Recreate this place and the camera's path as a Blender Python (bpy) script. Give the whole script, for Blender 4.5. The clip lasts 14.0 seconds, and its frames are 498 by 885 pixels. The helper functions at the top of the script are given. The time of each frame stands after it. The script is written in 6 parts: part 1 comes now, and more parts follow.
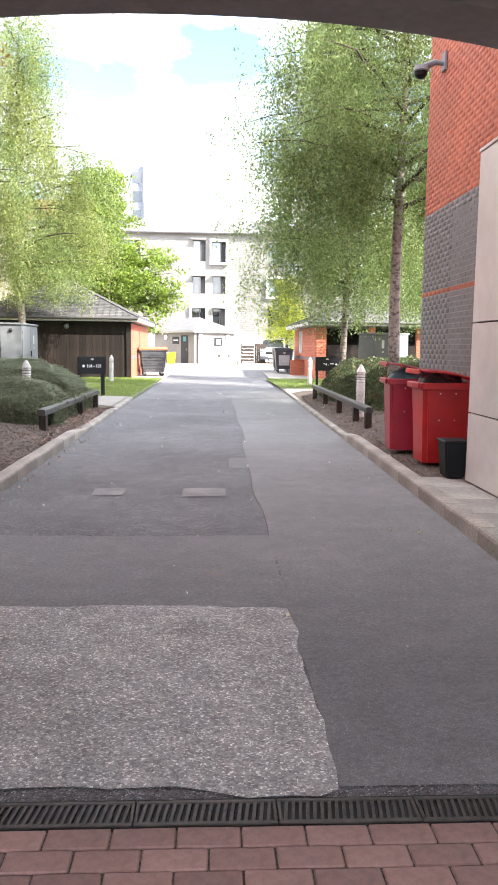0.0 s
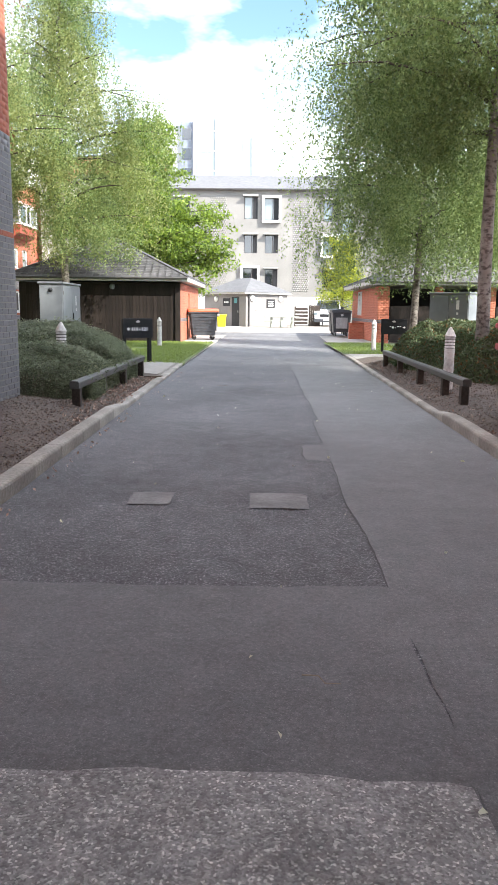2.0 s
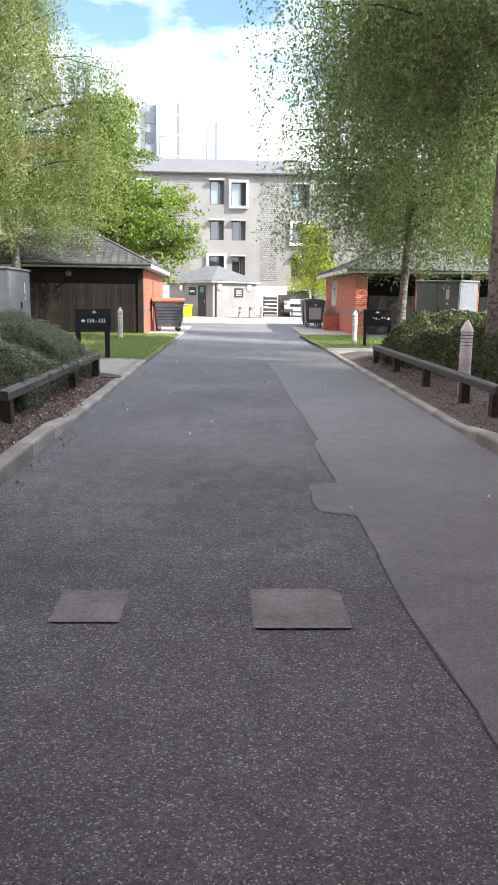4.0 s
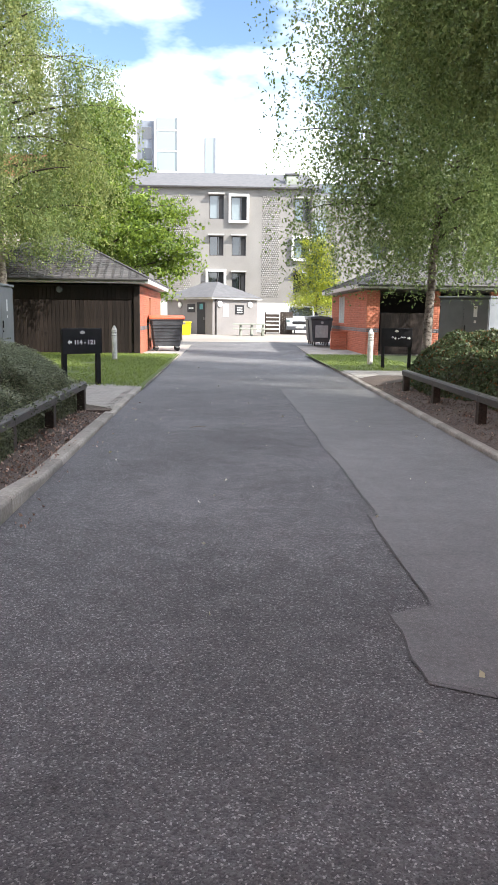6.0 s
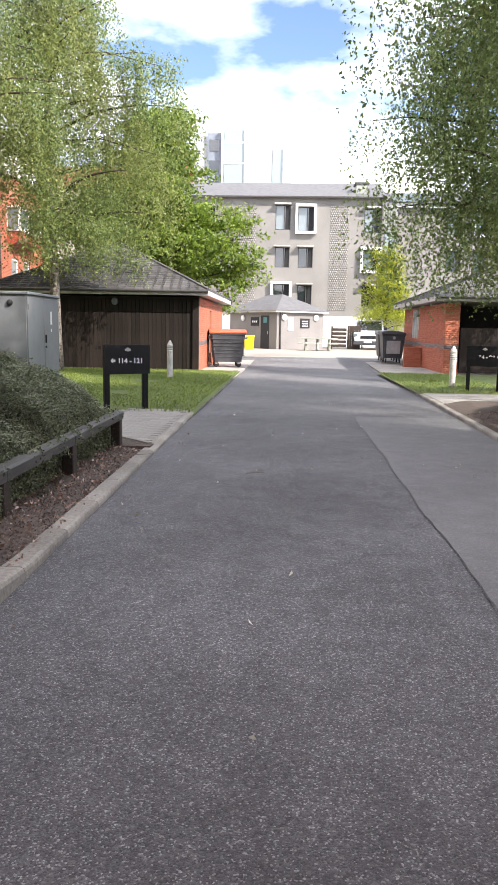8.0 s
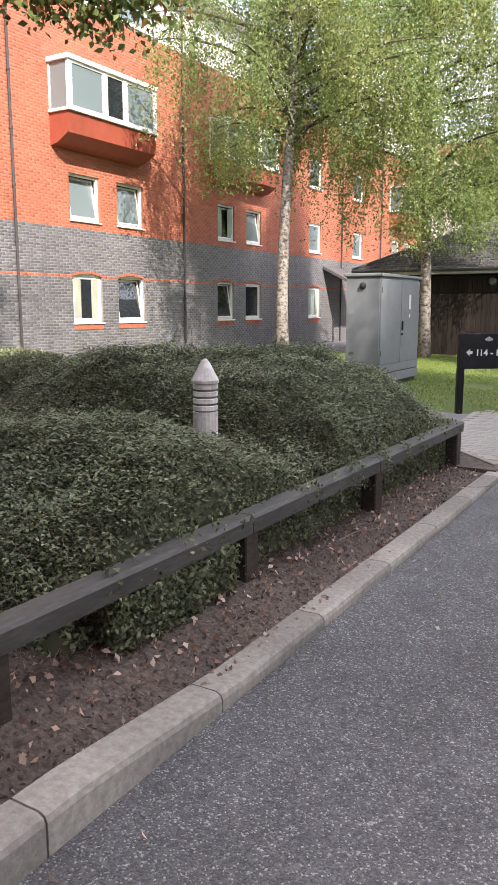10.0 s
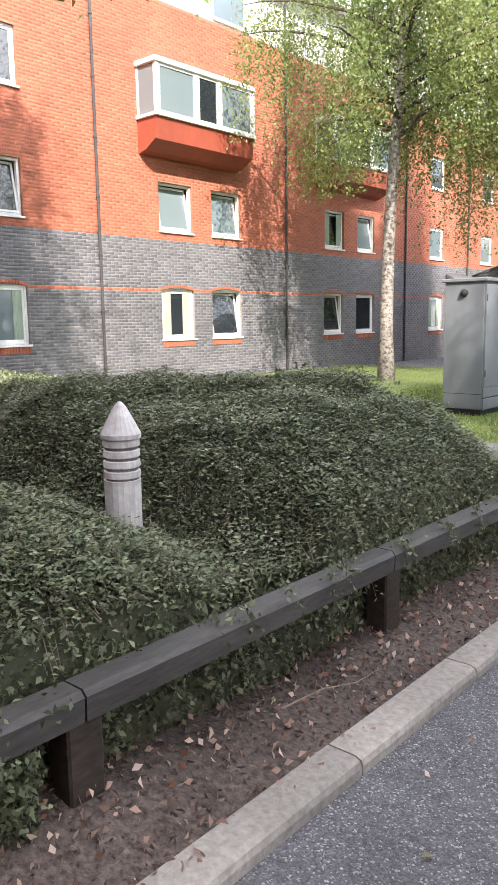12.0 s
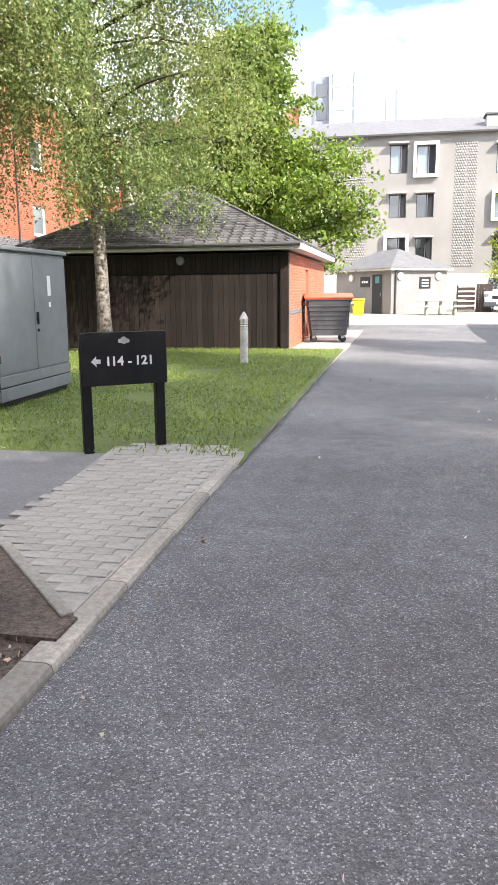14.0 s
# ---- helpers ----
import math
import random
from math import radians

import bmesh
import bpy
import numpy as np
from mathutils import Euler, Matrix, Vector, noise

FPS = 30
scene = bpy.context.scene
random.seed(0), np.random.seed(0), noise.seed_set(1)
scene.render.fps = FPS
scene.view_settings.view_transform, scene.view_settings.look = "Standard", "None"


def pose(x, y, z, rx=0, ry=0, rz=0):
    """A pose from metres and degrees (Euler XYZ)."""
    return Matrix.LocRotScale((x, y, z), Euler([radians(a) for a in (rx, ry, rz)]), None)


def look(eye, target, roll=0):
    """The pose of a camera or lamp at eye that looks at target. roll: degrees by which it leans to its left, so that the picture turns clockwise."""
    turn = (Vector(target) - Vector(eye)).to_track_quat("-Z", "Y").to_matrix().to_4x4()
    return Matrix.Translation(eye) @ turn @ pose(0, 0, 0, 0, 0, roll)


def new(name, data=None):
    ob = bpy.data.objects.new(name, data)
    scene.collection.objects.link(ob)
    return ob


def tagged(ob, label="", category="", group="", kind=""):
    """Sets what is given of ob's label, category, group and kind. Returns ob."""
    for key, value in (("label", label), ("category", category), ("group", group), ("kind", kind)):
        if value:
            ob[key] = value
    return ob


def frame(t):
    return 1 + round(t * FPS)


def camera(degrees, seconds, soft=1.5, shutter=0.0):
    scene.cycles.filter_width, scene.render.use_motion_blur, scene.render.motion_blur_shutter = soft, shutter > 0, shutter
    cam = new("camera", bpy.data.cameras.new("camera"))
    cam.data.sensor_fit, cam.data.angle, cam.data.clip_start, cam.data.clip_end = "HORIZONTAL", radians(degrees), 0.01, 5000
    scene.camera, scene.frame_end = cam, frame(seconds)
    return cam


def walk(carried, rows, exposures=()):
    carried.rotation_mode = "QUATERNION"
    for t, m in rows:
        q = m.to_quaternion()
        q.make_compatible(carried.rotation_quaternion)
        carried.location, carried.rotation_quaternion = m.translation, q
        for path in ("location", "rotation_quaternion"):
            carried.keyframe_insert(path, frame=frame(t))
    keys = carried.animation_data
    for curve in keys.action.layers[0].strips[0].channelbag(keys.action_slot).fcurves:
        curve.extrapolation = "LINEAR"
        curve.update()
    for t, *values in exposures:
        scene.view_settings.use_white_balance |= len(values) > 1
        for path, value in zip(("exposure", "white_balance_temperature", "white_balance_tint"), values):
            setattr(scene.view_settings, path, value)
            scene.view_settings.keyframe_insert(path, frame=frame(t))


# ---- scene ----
cam = camera(36.4, 14.0)
METRES, EYE, TILT, LEAN, TURN = 14.9, 1.5, 0.0, 0.0, -2.8
ROWS = [
    (0.0, 0.0, 0.0, 0.0, 0.09, -7.18, -0.69),
    (0.5, -0.0059, 0.0307, 0.0005, 2.56, -7.71, 0.04),
    (1.0, -0.0113, 0.0664, -0.0006, 4.49, -8.27, -0.11),
    (1.5, -0.0171, 0.1022, -0.0026, 4.4, -8.98, -0.53),
    (2.0, -0.0222, 0.1389, -0.0037, 3.75, -9.97, -0.61),
    (2.5, -0.0294, 0.1749, -0.0058, 3.11, -10.83, -0.77),
    (3.0, -0.035, 0.2139, -0.0053, 2.22, -11.46, -0.87),
    (5.5, -0.0571, 0.4002, -0.0036, 0.74, -9.3, -0.62),
    (6.0, -0.0633, 0.4371, -0.0027, 0.92, -9.47, -0.67),
    (6.5, -0.0668, 0.4756, -0.0017, 0.91, -9.31, -0.64),
    (7.0, -0.0689, 0.5104, -0.0005, 1.26, -8.67, -0.42),
    (9.5, -0.0771, 0.6815, 0.0014, 23.97, -9.91, -1.33),
    (10.0, -0.0813, 0.7138, 0.003, 34.09, -10.12, -0.06),
    (10.5, -0.0852, 0.7458, 0.0047, 47.73, -8.64, 1.02),
    (11.0, -0.0925, 0.7802, 0.0048, 55.2, -7.61, 1.37),
    (11.5, -0.0957, 0.8161, 0.0047, 52.48, -8.2, 0.77),
    (12.0, -0.1007, 0.8498, 0.0039, 44.25, -9.1, 0.87),
    (12.5, -0.1051, 0.8853, 0.0037, 34.31, -10.22, 1.27),
    (13.0, -0.1073, 0.9203, 0.0036, 27.53, -10.97, 1.41),
    (13.5, -0.1091, 0.9563, 0.0041, 20.48, -11.3, 0.97),
    (14.0, -0.1054, 0.9914, 0.0039, 13.92, -11.36, 0.54),
]
walk(cam, [(t, pose(0, 0, EYE, TILT, LEAN, TURN) @ pose(METRES * x, METRES * y, METRES * z, 90 + pitch, roll, yaw)) for t, x, y, z, yaw, pitch, roll in ROWS],
     [(0.0, 3.15, 6450, 11), (0.5, 2.95, 6350, 10), (1.0, 2.8, 6300, 9), (1.5, 2.65, 6250, 9), (3.0, 2.4, 6200, 10), (6.5, 2.1, 6350, 11), (9.5, 2.2, 6600, 16), (11.0, 2.5, 6350, 14), (12.5, 2.55, 6450, 14), (14.0, 2.45, 6500, 12)])

# ---- world, sun ----
SUN_AZ, SUN_EL = Vector((0.80, -0.60)), radians(39)
world = bpy.data.worlds.new("sky")
scene.world = world
world.use_nodes = True
wn, wl = world.node_tree.nodes, world.node_tree.links
wn.clear()
w_out, w_bg, w_sky = wn.new("ShaderNodeOutputWorld"), wn.new("ShaderNodeBackground"), wn.new("ShaderNodeTexSky")
w_sky.sky_type, w_sky.sun_disc = "NISHITA", False
w_sky.sun_elevation, w_sky.sun_rotation = SUN_EL, math.atan2(SUN_AZ.x, SUN_AZ.y)
w_sky.air_density, w_sky.dust_density, w_sky.ozone_density = 1.0, 0.2, 2.0
w_tc, w_map, w_noise = wn.new("ShaderNodeTexCoord"), wn.new("ShaderNodeMapping"), wn.new("ShaderNodeTexNoise")
w_map.inputs["Scale"].default_value = (2.2, 2.2, 5.0)
w_map.inputs["Location"].default_value = (0.35, 0.2, 0.5)
w_noise.inputs["Scale"].default_value, w_noise.inputs["Detail"].default_value = 1.6, 6
w_noise.inputs["Roughness"].default_value = 0.52
w_ramp = wn.new("ShaderNodeValToRGB")
w_ramp.color_ramp.elements[0].position, w_ramp.color_ramp.elements[1].position = 0.36, 0.72
w_mix = wn.new("ShaderNodeMix")
w_mix.data_type = "RGBA"
wl.new(w_tc.outputs["Generated"], w_map.inputs["Vector"])
wl.new(w_map.outputs["Vector"], w_noise.inputs["Vector"])
wl.new(w_noise.outputs["Fac"], w_ramp.inputs["Fac"])
wl.new(w_ramp.outputs["Color"], w_mix.inputs["Factor"])
wl.new(w_sky.outputs["Color"], w_mix.inputs["A"])
w_mix.inputs["B"].default_value = (19.5, 19.5, 20, 1)
wl.new(w_mix.outputs["Result"], w_bg.inputs["Color"])
w_bg.inputs["Strength"].default_value = 0.06
wl.new(w_bg.outputs["Background"], w_out.inputs["Surface"])
sun = new("sun", bpy.data.lights.new("sun", "SUN"))
sun.data.energy, sun.data.angle, sun.data.color = 2.4, radians(0.55), (1.0, 0.93, 0.82)
sun.matrix_world = look((0, 0, 30), (-SUN_AZ.x * 10, -SUN_AZ.y * 10, 30 - 10 * math.tan(SUN_EL)))


# ---- materials ----
def mat(name, a, b=None, rough=0.8, scale=8.0, big=0.6, stain=0.25, bump=0.2, bump_scale=None, metal=0.0, island=0.0, obj=0.0, stretch=(1, 1, 1), coat=0.0, low=0.35, high=0.65):
    """Two colours mixed by fine grain, shaded at a second scale by broad stains, with relief; island / obj: brightness change from piece to piece."""
    m = bpy.data.materials.new(name)
    m.use_nodes = True
    n, l = m.node_tree.nodes, m.node_tree.links
    p = n["Principled BSDF"]
    b = b or tuple(c * 0.8 for c in a)
    tc, mp = n.new("ShaderNodeTexCoord"), n.new("ShaderNodeMapping")
    mp.inputs["Scale"].default_value = stretch
    l.new(tc.outputs["Object"], mp.inputs["Vector"])
    f = n.new("ShaderNodeTexNoise")
    f.inputs["Scale"].default_value, f.inputs["Detail"].default_value, f.inputs["Roughness"].default_value = scale, 5, 0.65
    l.new(mp.outputs["Vector"], f.inputs["Vector"])
    r = n.new("ShaderNodeMapRange")
    r.inputs["From Min"].default_value, r.inputs["From Max"].default_value = low, high
    l.new(f.outputs["Fac"], r.inputs["Value"])
    mx = n.new("ShaderNodeMix")
    mx.data_type = "RGBA"
    mx.inputs["A"].default_value, mx.inputs["B"].default_value = (*a, 1), (*b, 1)
    l.new(r.outputs["Result"], mx.inputs["Factor"])
    g = n.new("ShaderNodeTexNoise")
    g.inputs["Scale"].default_value, g.inputs["Detail"].default_value = big, 4
    l.new(tc.outputs["Object"], g.inputs["Vector"])
    gr = n.new("ShaderNodeMapRange")
    gr.inputs["From Min"].default_value, gr.inputs["From Max"].default_value = 0.3, 0.7
    gr.inputs["To Min"].default_value, gr.inputs["To Max"].default_value = 1 - stain, 1 + stain * 0.5
    l.new(g.outputs["Fac"], gr.inputs["Value"])
    value = gr.outputs["Result"]
    for amount, node, sock in ((island, "ShaderNodeNewGeometry", "Random Per Island"), (obj, "ShaderNodeObjectInfo", "Random")):
        if amount:
            s = n.new(node)
            mr = n.new("ShaderNodeMapRange")
            mr.inputs["To Min"].default_value, mr.inputs["To Max"].default_value = 1 - amount, 1 + amount * 0.7
            l.new(s.outputs[sock], mr.inputs["Value"])
            mu = n.new("ShaderNodeMath")
            mu.operation = "MULTIPLY"
            l.new(value, mu.inputs[0])
            l.new(mr.outputs["Result"], mu.inputs[1])
            value = mu.outputs["Value"]
    vm = n.new("ShaderNodeVectorMath")
    vm.operation = "SCALE"
    l.new(mx.outputs["Result"], vm.inputs[0])
    l.new(value, vm.inputs["Scale"])
    l.new(vm.outputs["Vector"], p.inputs["Base Color"])
    rr = n.new("ShaderNodeMapRange")
    rr.inputs["To Min"].default_value, rr.inputs["To Max"].default_value = max(0.02, rough - 0.1), min(1, rough + 0.1)
    l.new(g.outputs["Fac"], rr.inputs["Value"])
    l.new(rr.outputs["Result"], p.inputs["Roughness"])
    p.inputs["Metallic"].default_value = metal
    p.inputs["Coat Weight"].default_value = coat
    if bump:
        bn = n.new("ShaderNodeBump")
        bn.inputs["Strength"].default_value, bn.inputs["Distance"].default_value = bump, 0.01
        src = f
        if bump_scale:
            src = n.new("ShaderNodeTexNoise")
            src.inputs["Scale"].default_value, src.inputs["Detail"].default_value = bump_scale, 4
            l.new(mp.outputs["Vector"], src.inputs["Vector"])
        l.new(src.outputs["Fac"], bn.inputs["Height"])
        l.new(bn.outputs["Normal"], p.inputs["Normal"])
    return m


def leaf_mat(name, dark, light, through_light=0.45):
    m = bpy.data.materials.new(name)
    m.use_nodes = True
    n, l = m.node_tree.nodes, m.node_tree.links
    p = n["Principled BSDF"]
    g, ramp = n.new("ShaderNodeNewGeometry"), n.new("ShaderNodeValToRGB")
    ramp.color_ramp.elements[0].color, ramp.color_ramp.elements[1].color = (*dark, 1), (*light, 1)
    l.new(g.outputs["Random Per Island"], ramp.inputs["Fac"])
    l.new(ramp.outputs["Color"], p.inputs["Base Color"])
    p.inputs["Roughness"].default_value = 0.5
    t, s = n.new("ShaderNodeBsdfTranslucent"), n.new("ShaderNodeMixShader")
    l.new(ramp.outputs["Color"], t.inputs["Color"])
    s.inputs["Fac"].default_value = through_light
    l.new(p.outputs["BSDF"], s.inputs[1])
    l.new(t.outputs["BSDF"], s.inputs[2])
    l.new(s.outputs["Shader"], n["Material Output"].inputs["Surface"])
    return m


def glass_mat(name, tint=(0.02, 0.025, 0.03), rough=0.04):
    m = bpy.data.materials.new(name)
    m.use_nodes = True
    p = m.node_tree.nodes["Principled BSDF"]
    p.inputs["Base Color"].default_value = (*tint, 1)
    p.inputs["Roughness"].default_value = rough
    p.inputs["Specular IOR Level"].default_value = 0.9
    p.inputs["Coat Weight"].default_value = 0.6
    p.inputs["Coat Roughness"].default_value = 0.03
    return m


def asphalt(name, dark, mid, pale, share, cell, wear=0.2, relief=0.6):
    """Bitumen set with small stones of differing tone, a share of them pale, with broad worn and stained areas."""
    m = bpy.data.materials.new(name)
    m.use_nodes = True
    n, l = m.node_tree.nodes, m.node_tree.links
    p = n["Principled BSDF"]
    tc, vo, sep, ramp = n.new("ShaderNodeTexCoord"), n.new("ShaderNodeTexVoronoi"), n.new("ShaderNodeSeparateColor"), n.new("ShaderNodeValToRGB")
    vo.inputs["Scale"].default_value, vo.inputs["Randomness"].default_value = cell, 1.0
    l.new(tc.outputs["Object"], vo.inputs["Vector"])
    l.new(vo.outputs["Color"], sep.inputs["Color"])
    l.new(sep.outputs["Red"], ramp.inputs["Fac"])
    e = ramp.color_ramp.elements
    e[0].position, e[0].color = 0.0, (*dark, 1)
    e[1].position, e[1].color = 1.0, (*pale, 1)
    k = e.new(1 - share - 0.06)
    k.color = (*mid, 1)
    value = None
    for scale, amount, detail in ((0.55, wear, 4), (5.0, wear * 0.7, 5), (38.0, wear, 3)):
        g, r = n.new("ShaderNodeTexNoise"), n.new("ShaderNodeMapRange")
        g.inputs["Scale"].default_value, g.inputs["Detail"].default_value = scale, detail
        r.inputs["From Min"].default_value, r.inputs["From Max"].default_value = 0.3, 0.7
        r.inputs["To Min"].default_value, r.inputs["To Max"].default_value = 1 - amount, 1 + amount
        l.new(tc.outputs["Object"], g.inputs["Vector"])
        l.new(g.outputs["Fac"], r.inputs["Value"])
        if value is None:
            value = r.outputs["Result"]
        else:
            mu = n.new("ShaderNodeMath")
            mu.operation = "MULTIPLY"
            l.new(value, mu.inputs[0])
            l.new(r.outputs["Result"], mu.inputs[1])
            value = mu.outputs["Value"]
    vm = n.new("ShaderNodeVectorMath")
    vm.operation = "SCALE"
    l.new(ramp.outputs["Color"], vm.inputs[0])
    l.new(value, vm.inputs["Scale"])
    l.new(vm.outputs["Vector"], p.inputs["Base Color"])
    p.inputs["Roughness"].default_value = 0.88
    bn = n.new("ShaderNodeBump")
    bn.invert = True
    bn.inputs["Strength"].default_value, bn.inputs["Distance"].default_value = relief, 0.004
    l.new(vo.outputs["Distance"], bn.inputs["Height"])
    l.new(bn.outputs["Normal"], p.inputs["Normal"])
    return m


ASPHALT = asphalt("asphalt_coarse", (0.062, 0.062, 0.066), (0.14, 0.139, 0.145), (0.36, 0.355, 0.355), 0.07, 160, 0.22, 0.9)
ASPHALT_SMOOTH = asphalt("asphalt_smooth", (0.125, 0.123, 0.125), (0.172, 0.17, 0.172), (0.25, 0.245, 0.245), 0.04, 210, 0.14, 0.3)
ASPHALT_PALE = asphalt("asphalt_worn_pale", (0.21, 0.206, 0.202), (0.38, 0.372, 0.365), (0.74, 0.73, 0.70), 0.10, 125, 0.24, 0.8)
TAR = mat("tar_joint", (0.06, 0.06, 0.06), (0.10, 0.10, 0.10), 0.95, 40, bump=0.1)
SLAB = mat("old_slab", (0.16, 0.157, 0.153), (0.24, 0.235, 0.23), 0.9, 45, 4, 0.3, 0.4)
KERB = mat("concrete_kerb", (0.36, 0.33, 0.295), (0.24, 0.22, 0.19), 0.9, 30, 1.2, 0.35, 0.5, obj=0.15)
PATH = mat("concrete_path", (0.36, 0.342, 0.315), (0.26, 0.243, 0.22), 0.9, 18, 1.5, 0.3, 0.35, obj=0.1)
SOIL = mat("bark_soil", (0.042, 0.031, 0.026), (0.15, 0.115, 0.093), 0.95, 38, 1.2, 0.35, 1.0, 55)
GRASS = mat("lawn_ground", (0.06, 0.10, 0.02), (0.11, 0.13, 0.035), 0.95, 20, 0.9, 0.3, 0.6)
BRICK_RED = mat("orange_red_brick", (0.46, 0.145, 0.08), (0.37, 0.105, 0.06), 0.8, 30, 0.5, 0.15, 0.3, island=0.16, obj=0.12)
BRICK_GREY = mat("blue_grey_brick", (0.165, 0.163, 0.178), (0.115, 0.112, 0.122), 0.5, 30, 0.5, 0.2, 0.3, island=0.24, obj=0.14)
BRICK_BAND = mat("red_band_brick", (0.42, 0.13, 0.07), (0.33, 0.09, 0.05), 0.8, 30, 0.5, 0.15, 0.3, island=0.2)
MORTAR = mat("mortar", (0.30, 0.28, 0.26), (0.22, 0.205, 0.19), 0.95, 40, 1, 0.2, 0.4)
MORTAR_RED = mat("mortar_red", (0.40, 0.19, 0.12), (0.32, 0.14, 0.09), 0.95, 40, 1, 0.2, 0.4)
PAVER = mat("red_paving_brick", (0.36, 0.225, 0.195), (0.27, 0.17, 0.15), 0.9, 25, 2, 0.25, 0.5, obj=0.2)
IRON = mat("cast_iron", (0.05, 0.047, 0.045), (0.09, 0.075, 0.065), 0.6, 25, 2, 0.3, 0.3, metal=0.6)
WHITE = mat("white_upvc", (0.78, 0.78, 0.76), (0.70, 0.70, 0.68), 0.4, 6, 1, 0.06, 0.02)
RENDER_W = mat("white_render", (0.74, 0.73, 0.70), (0.66, 0.65, 0.62), 0.9, 10, 0.4, 0.1, 0.15)
CREAM = mat("cream_render", (0.55, 0.52, 0.46), (0.48, 0.45, 0.40), 0.9, 10, 0.4, 0.1, 0.15)
PANEL = mat("white_cladding_panel", (0.62, 0.61, 0.59), (0.56, 0.55, 0.53), 0.45, 5, 0.8, 0.1, 0.03)
# near-black colour that puts deep shade into recesses and openings
DARK = mat("shade_black", (0.015, 0.015, 0.016), None, 0.9, 5)
# dim colour carries the shade of rooms and stairwell
INSIDE = mat("interior_shade", (0.10, 0.095, 0.09), None, 0.9, 3)
GLASS = glass_mat("window_glass")
# paler copy of the glass, a sky reflection put into its colour
GLASS_SKY = glass_mat("sky_tinted_glass", (0.16, 0.20, 0.21))
CURTAIN = mat("green_curtain", (0.35, 0.42, 0.33), (0.28, 0.34, 0.27), 0.9, 12, 2, 0.2, 0.2, stretch=(1, 6, 0.2))
BLIND = mat("pale_curtain", (0.34, 0.33, 0.27), (0.25, 0.25, 0.2), 0.9, 12, 2, 0.2, 0.2, stretch=(1, 6, 0.2))
PIPE = mat("dark_downpipe", (0.045, 0.042, 0.042), (0.06, 0.055, 0.055), 0.5, 10, 1, 0.2, 0.1)
BLACK_WOOD = mat("black_stained_board", (0.013, 0.010, 0.009), (0.03, 0.022, 0.018), 0.7, 9, 1.0, 0.3, 0.4, obj=0.35, stretch=(8, 8, 0.5))
POST_WOOD = mat("dark_brown_timber", (0.035, 0.027, 0.022), (0.07, 0.055, 0.045), 0.6, 10, 1.5, 0.3, 0.3, stretch=(3, 1, 3))
RAIL_TOP = mat("weathered_rail", (0.045, 0.042, 0.039), (0.085, 0.078, 0.07), 0.55, 10, 1.5, 0.3, 0.25, stretch=(6, 1, 6))
SLATE = mat("slate_roof", (0.07, 0.068, 0.072), (0.115, 0.11, 0.11), 0.6, 12, 0.7, 0.25, 0.3, island=0.35)
FASCIA = mat("grey_white_fascia", (0.50, 0.49, 0.47), (0.42, 0.41, 0.39), 0.6, 8, 1, 0.15, 0.05)
CABINET = mat("grey_painted_steel", (0.175, 0.188, 0.20), (0.15, 0.162, 0.174), 0.5, 4, 1.1, 0.15, 0.04)
BLACK_PAINT = mat("black_gloss_paint", (0.008, 0.009, 0.011), (0.014, 0.014, 0.016), 0.55, 6, 1, 0.2, 0.03)
LETTER = mat("white_letter", (0.8, 0.8, 0.8), None, 0.5, 5, 1, 0.03, 0)
BOLLARD = mat("weathered_bollard", (0.74, 0.72, 0.69), (0.50, 0.47, 0.44), 0.75, 14, 3, 0.3, 0.35)
GROOVE = mat("bollard_groove", (0.20, 0.18, 0.17), (0.13, 0.12, 0.11), 0.8, 14, 3, 0.3, 0.3)
RED_BIN = mat("red_plastic", (0.50, 0.012, 0.014), (0.40, 0.010, 0.014), 0.38, 4, 1.5, 0.2, 0.06)
CRIMSON_BIN = mat("crimson_plastic", (0.38, 0.012, 0.035), (0.30, 0.010, 0.03), 0.4, 4, 1.5, 0.2, 0.06)
BIN_GREY = mat("dark_grey_plastic", (0.045, 0.05, 0.058), (0.065, 0.07, 0.08), 0.5, 5, 1.5, 0.25, 0.08)
ORANGE_LID = mat("orange_lid", (0.65, 0.12, 0.05), (0.55, 0.09, 0.04), 0.45, 5, 1.5, 0.2, 0.06)
PALE_STEEL = mat("galvanised_steel", (0.45, 0.46, 0.47), (0.36, 0.37, 0.38), 0.45, 10, 2, 0.2, 0.05, metal=0.5)
YELLOW = mat("yellow_plastic", (0.75, 0.62, 0.02), (0.65, 0.52, 0.02), 0.45, 5, 1.5, 0.15, 0.05)
TEAL_BAG = mat("teal_bag", (0.10, 0.24, 0.28), (0.06, 0.14, 0.18), 0.35, 8, 3, 0.2, 0.5)
BLACK_BAG = mat("black_bag", (0.012, 0.013, 0.016), (0.03, 0.03, 0.035), 0.3, 12, 4, 0.2, 0.9)
RUBBER = mat("black_rubber", (0.02, 0.02, 0.02), None, 0.8, 10)
CAR_WHITE = mat("white_car_paint", (0.72, 0.73, 0.74), (0.68, 0.69, 0.70), 0.22, 3, 1, 0.05, 0.0, coat=0.5)
GREY_BRICK_FAR = mat("pale_grey_brickwork", (0.255, 0.245, 0.23), (0.205, 0.197, 0.186), 0.85, 14, 0.35, 0.18, 0.3, stretch=(1, 1, 4))
GREY_PROUD = mat("pale_grey_header_brick", (0.36, 0.345, 0.32), (0.27, 0.26, 0.24), 0.85, 14, 0.6, 0.15, 0.2, island=0.2)
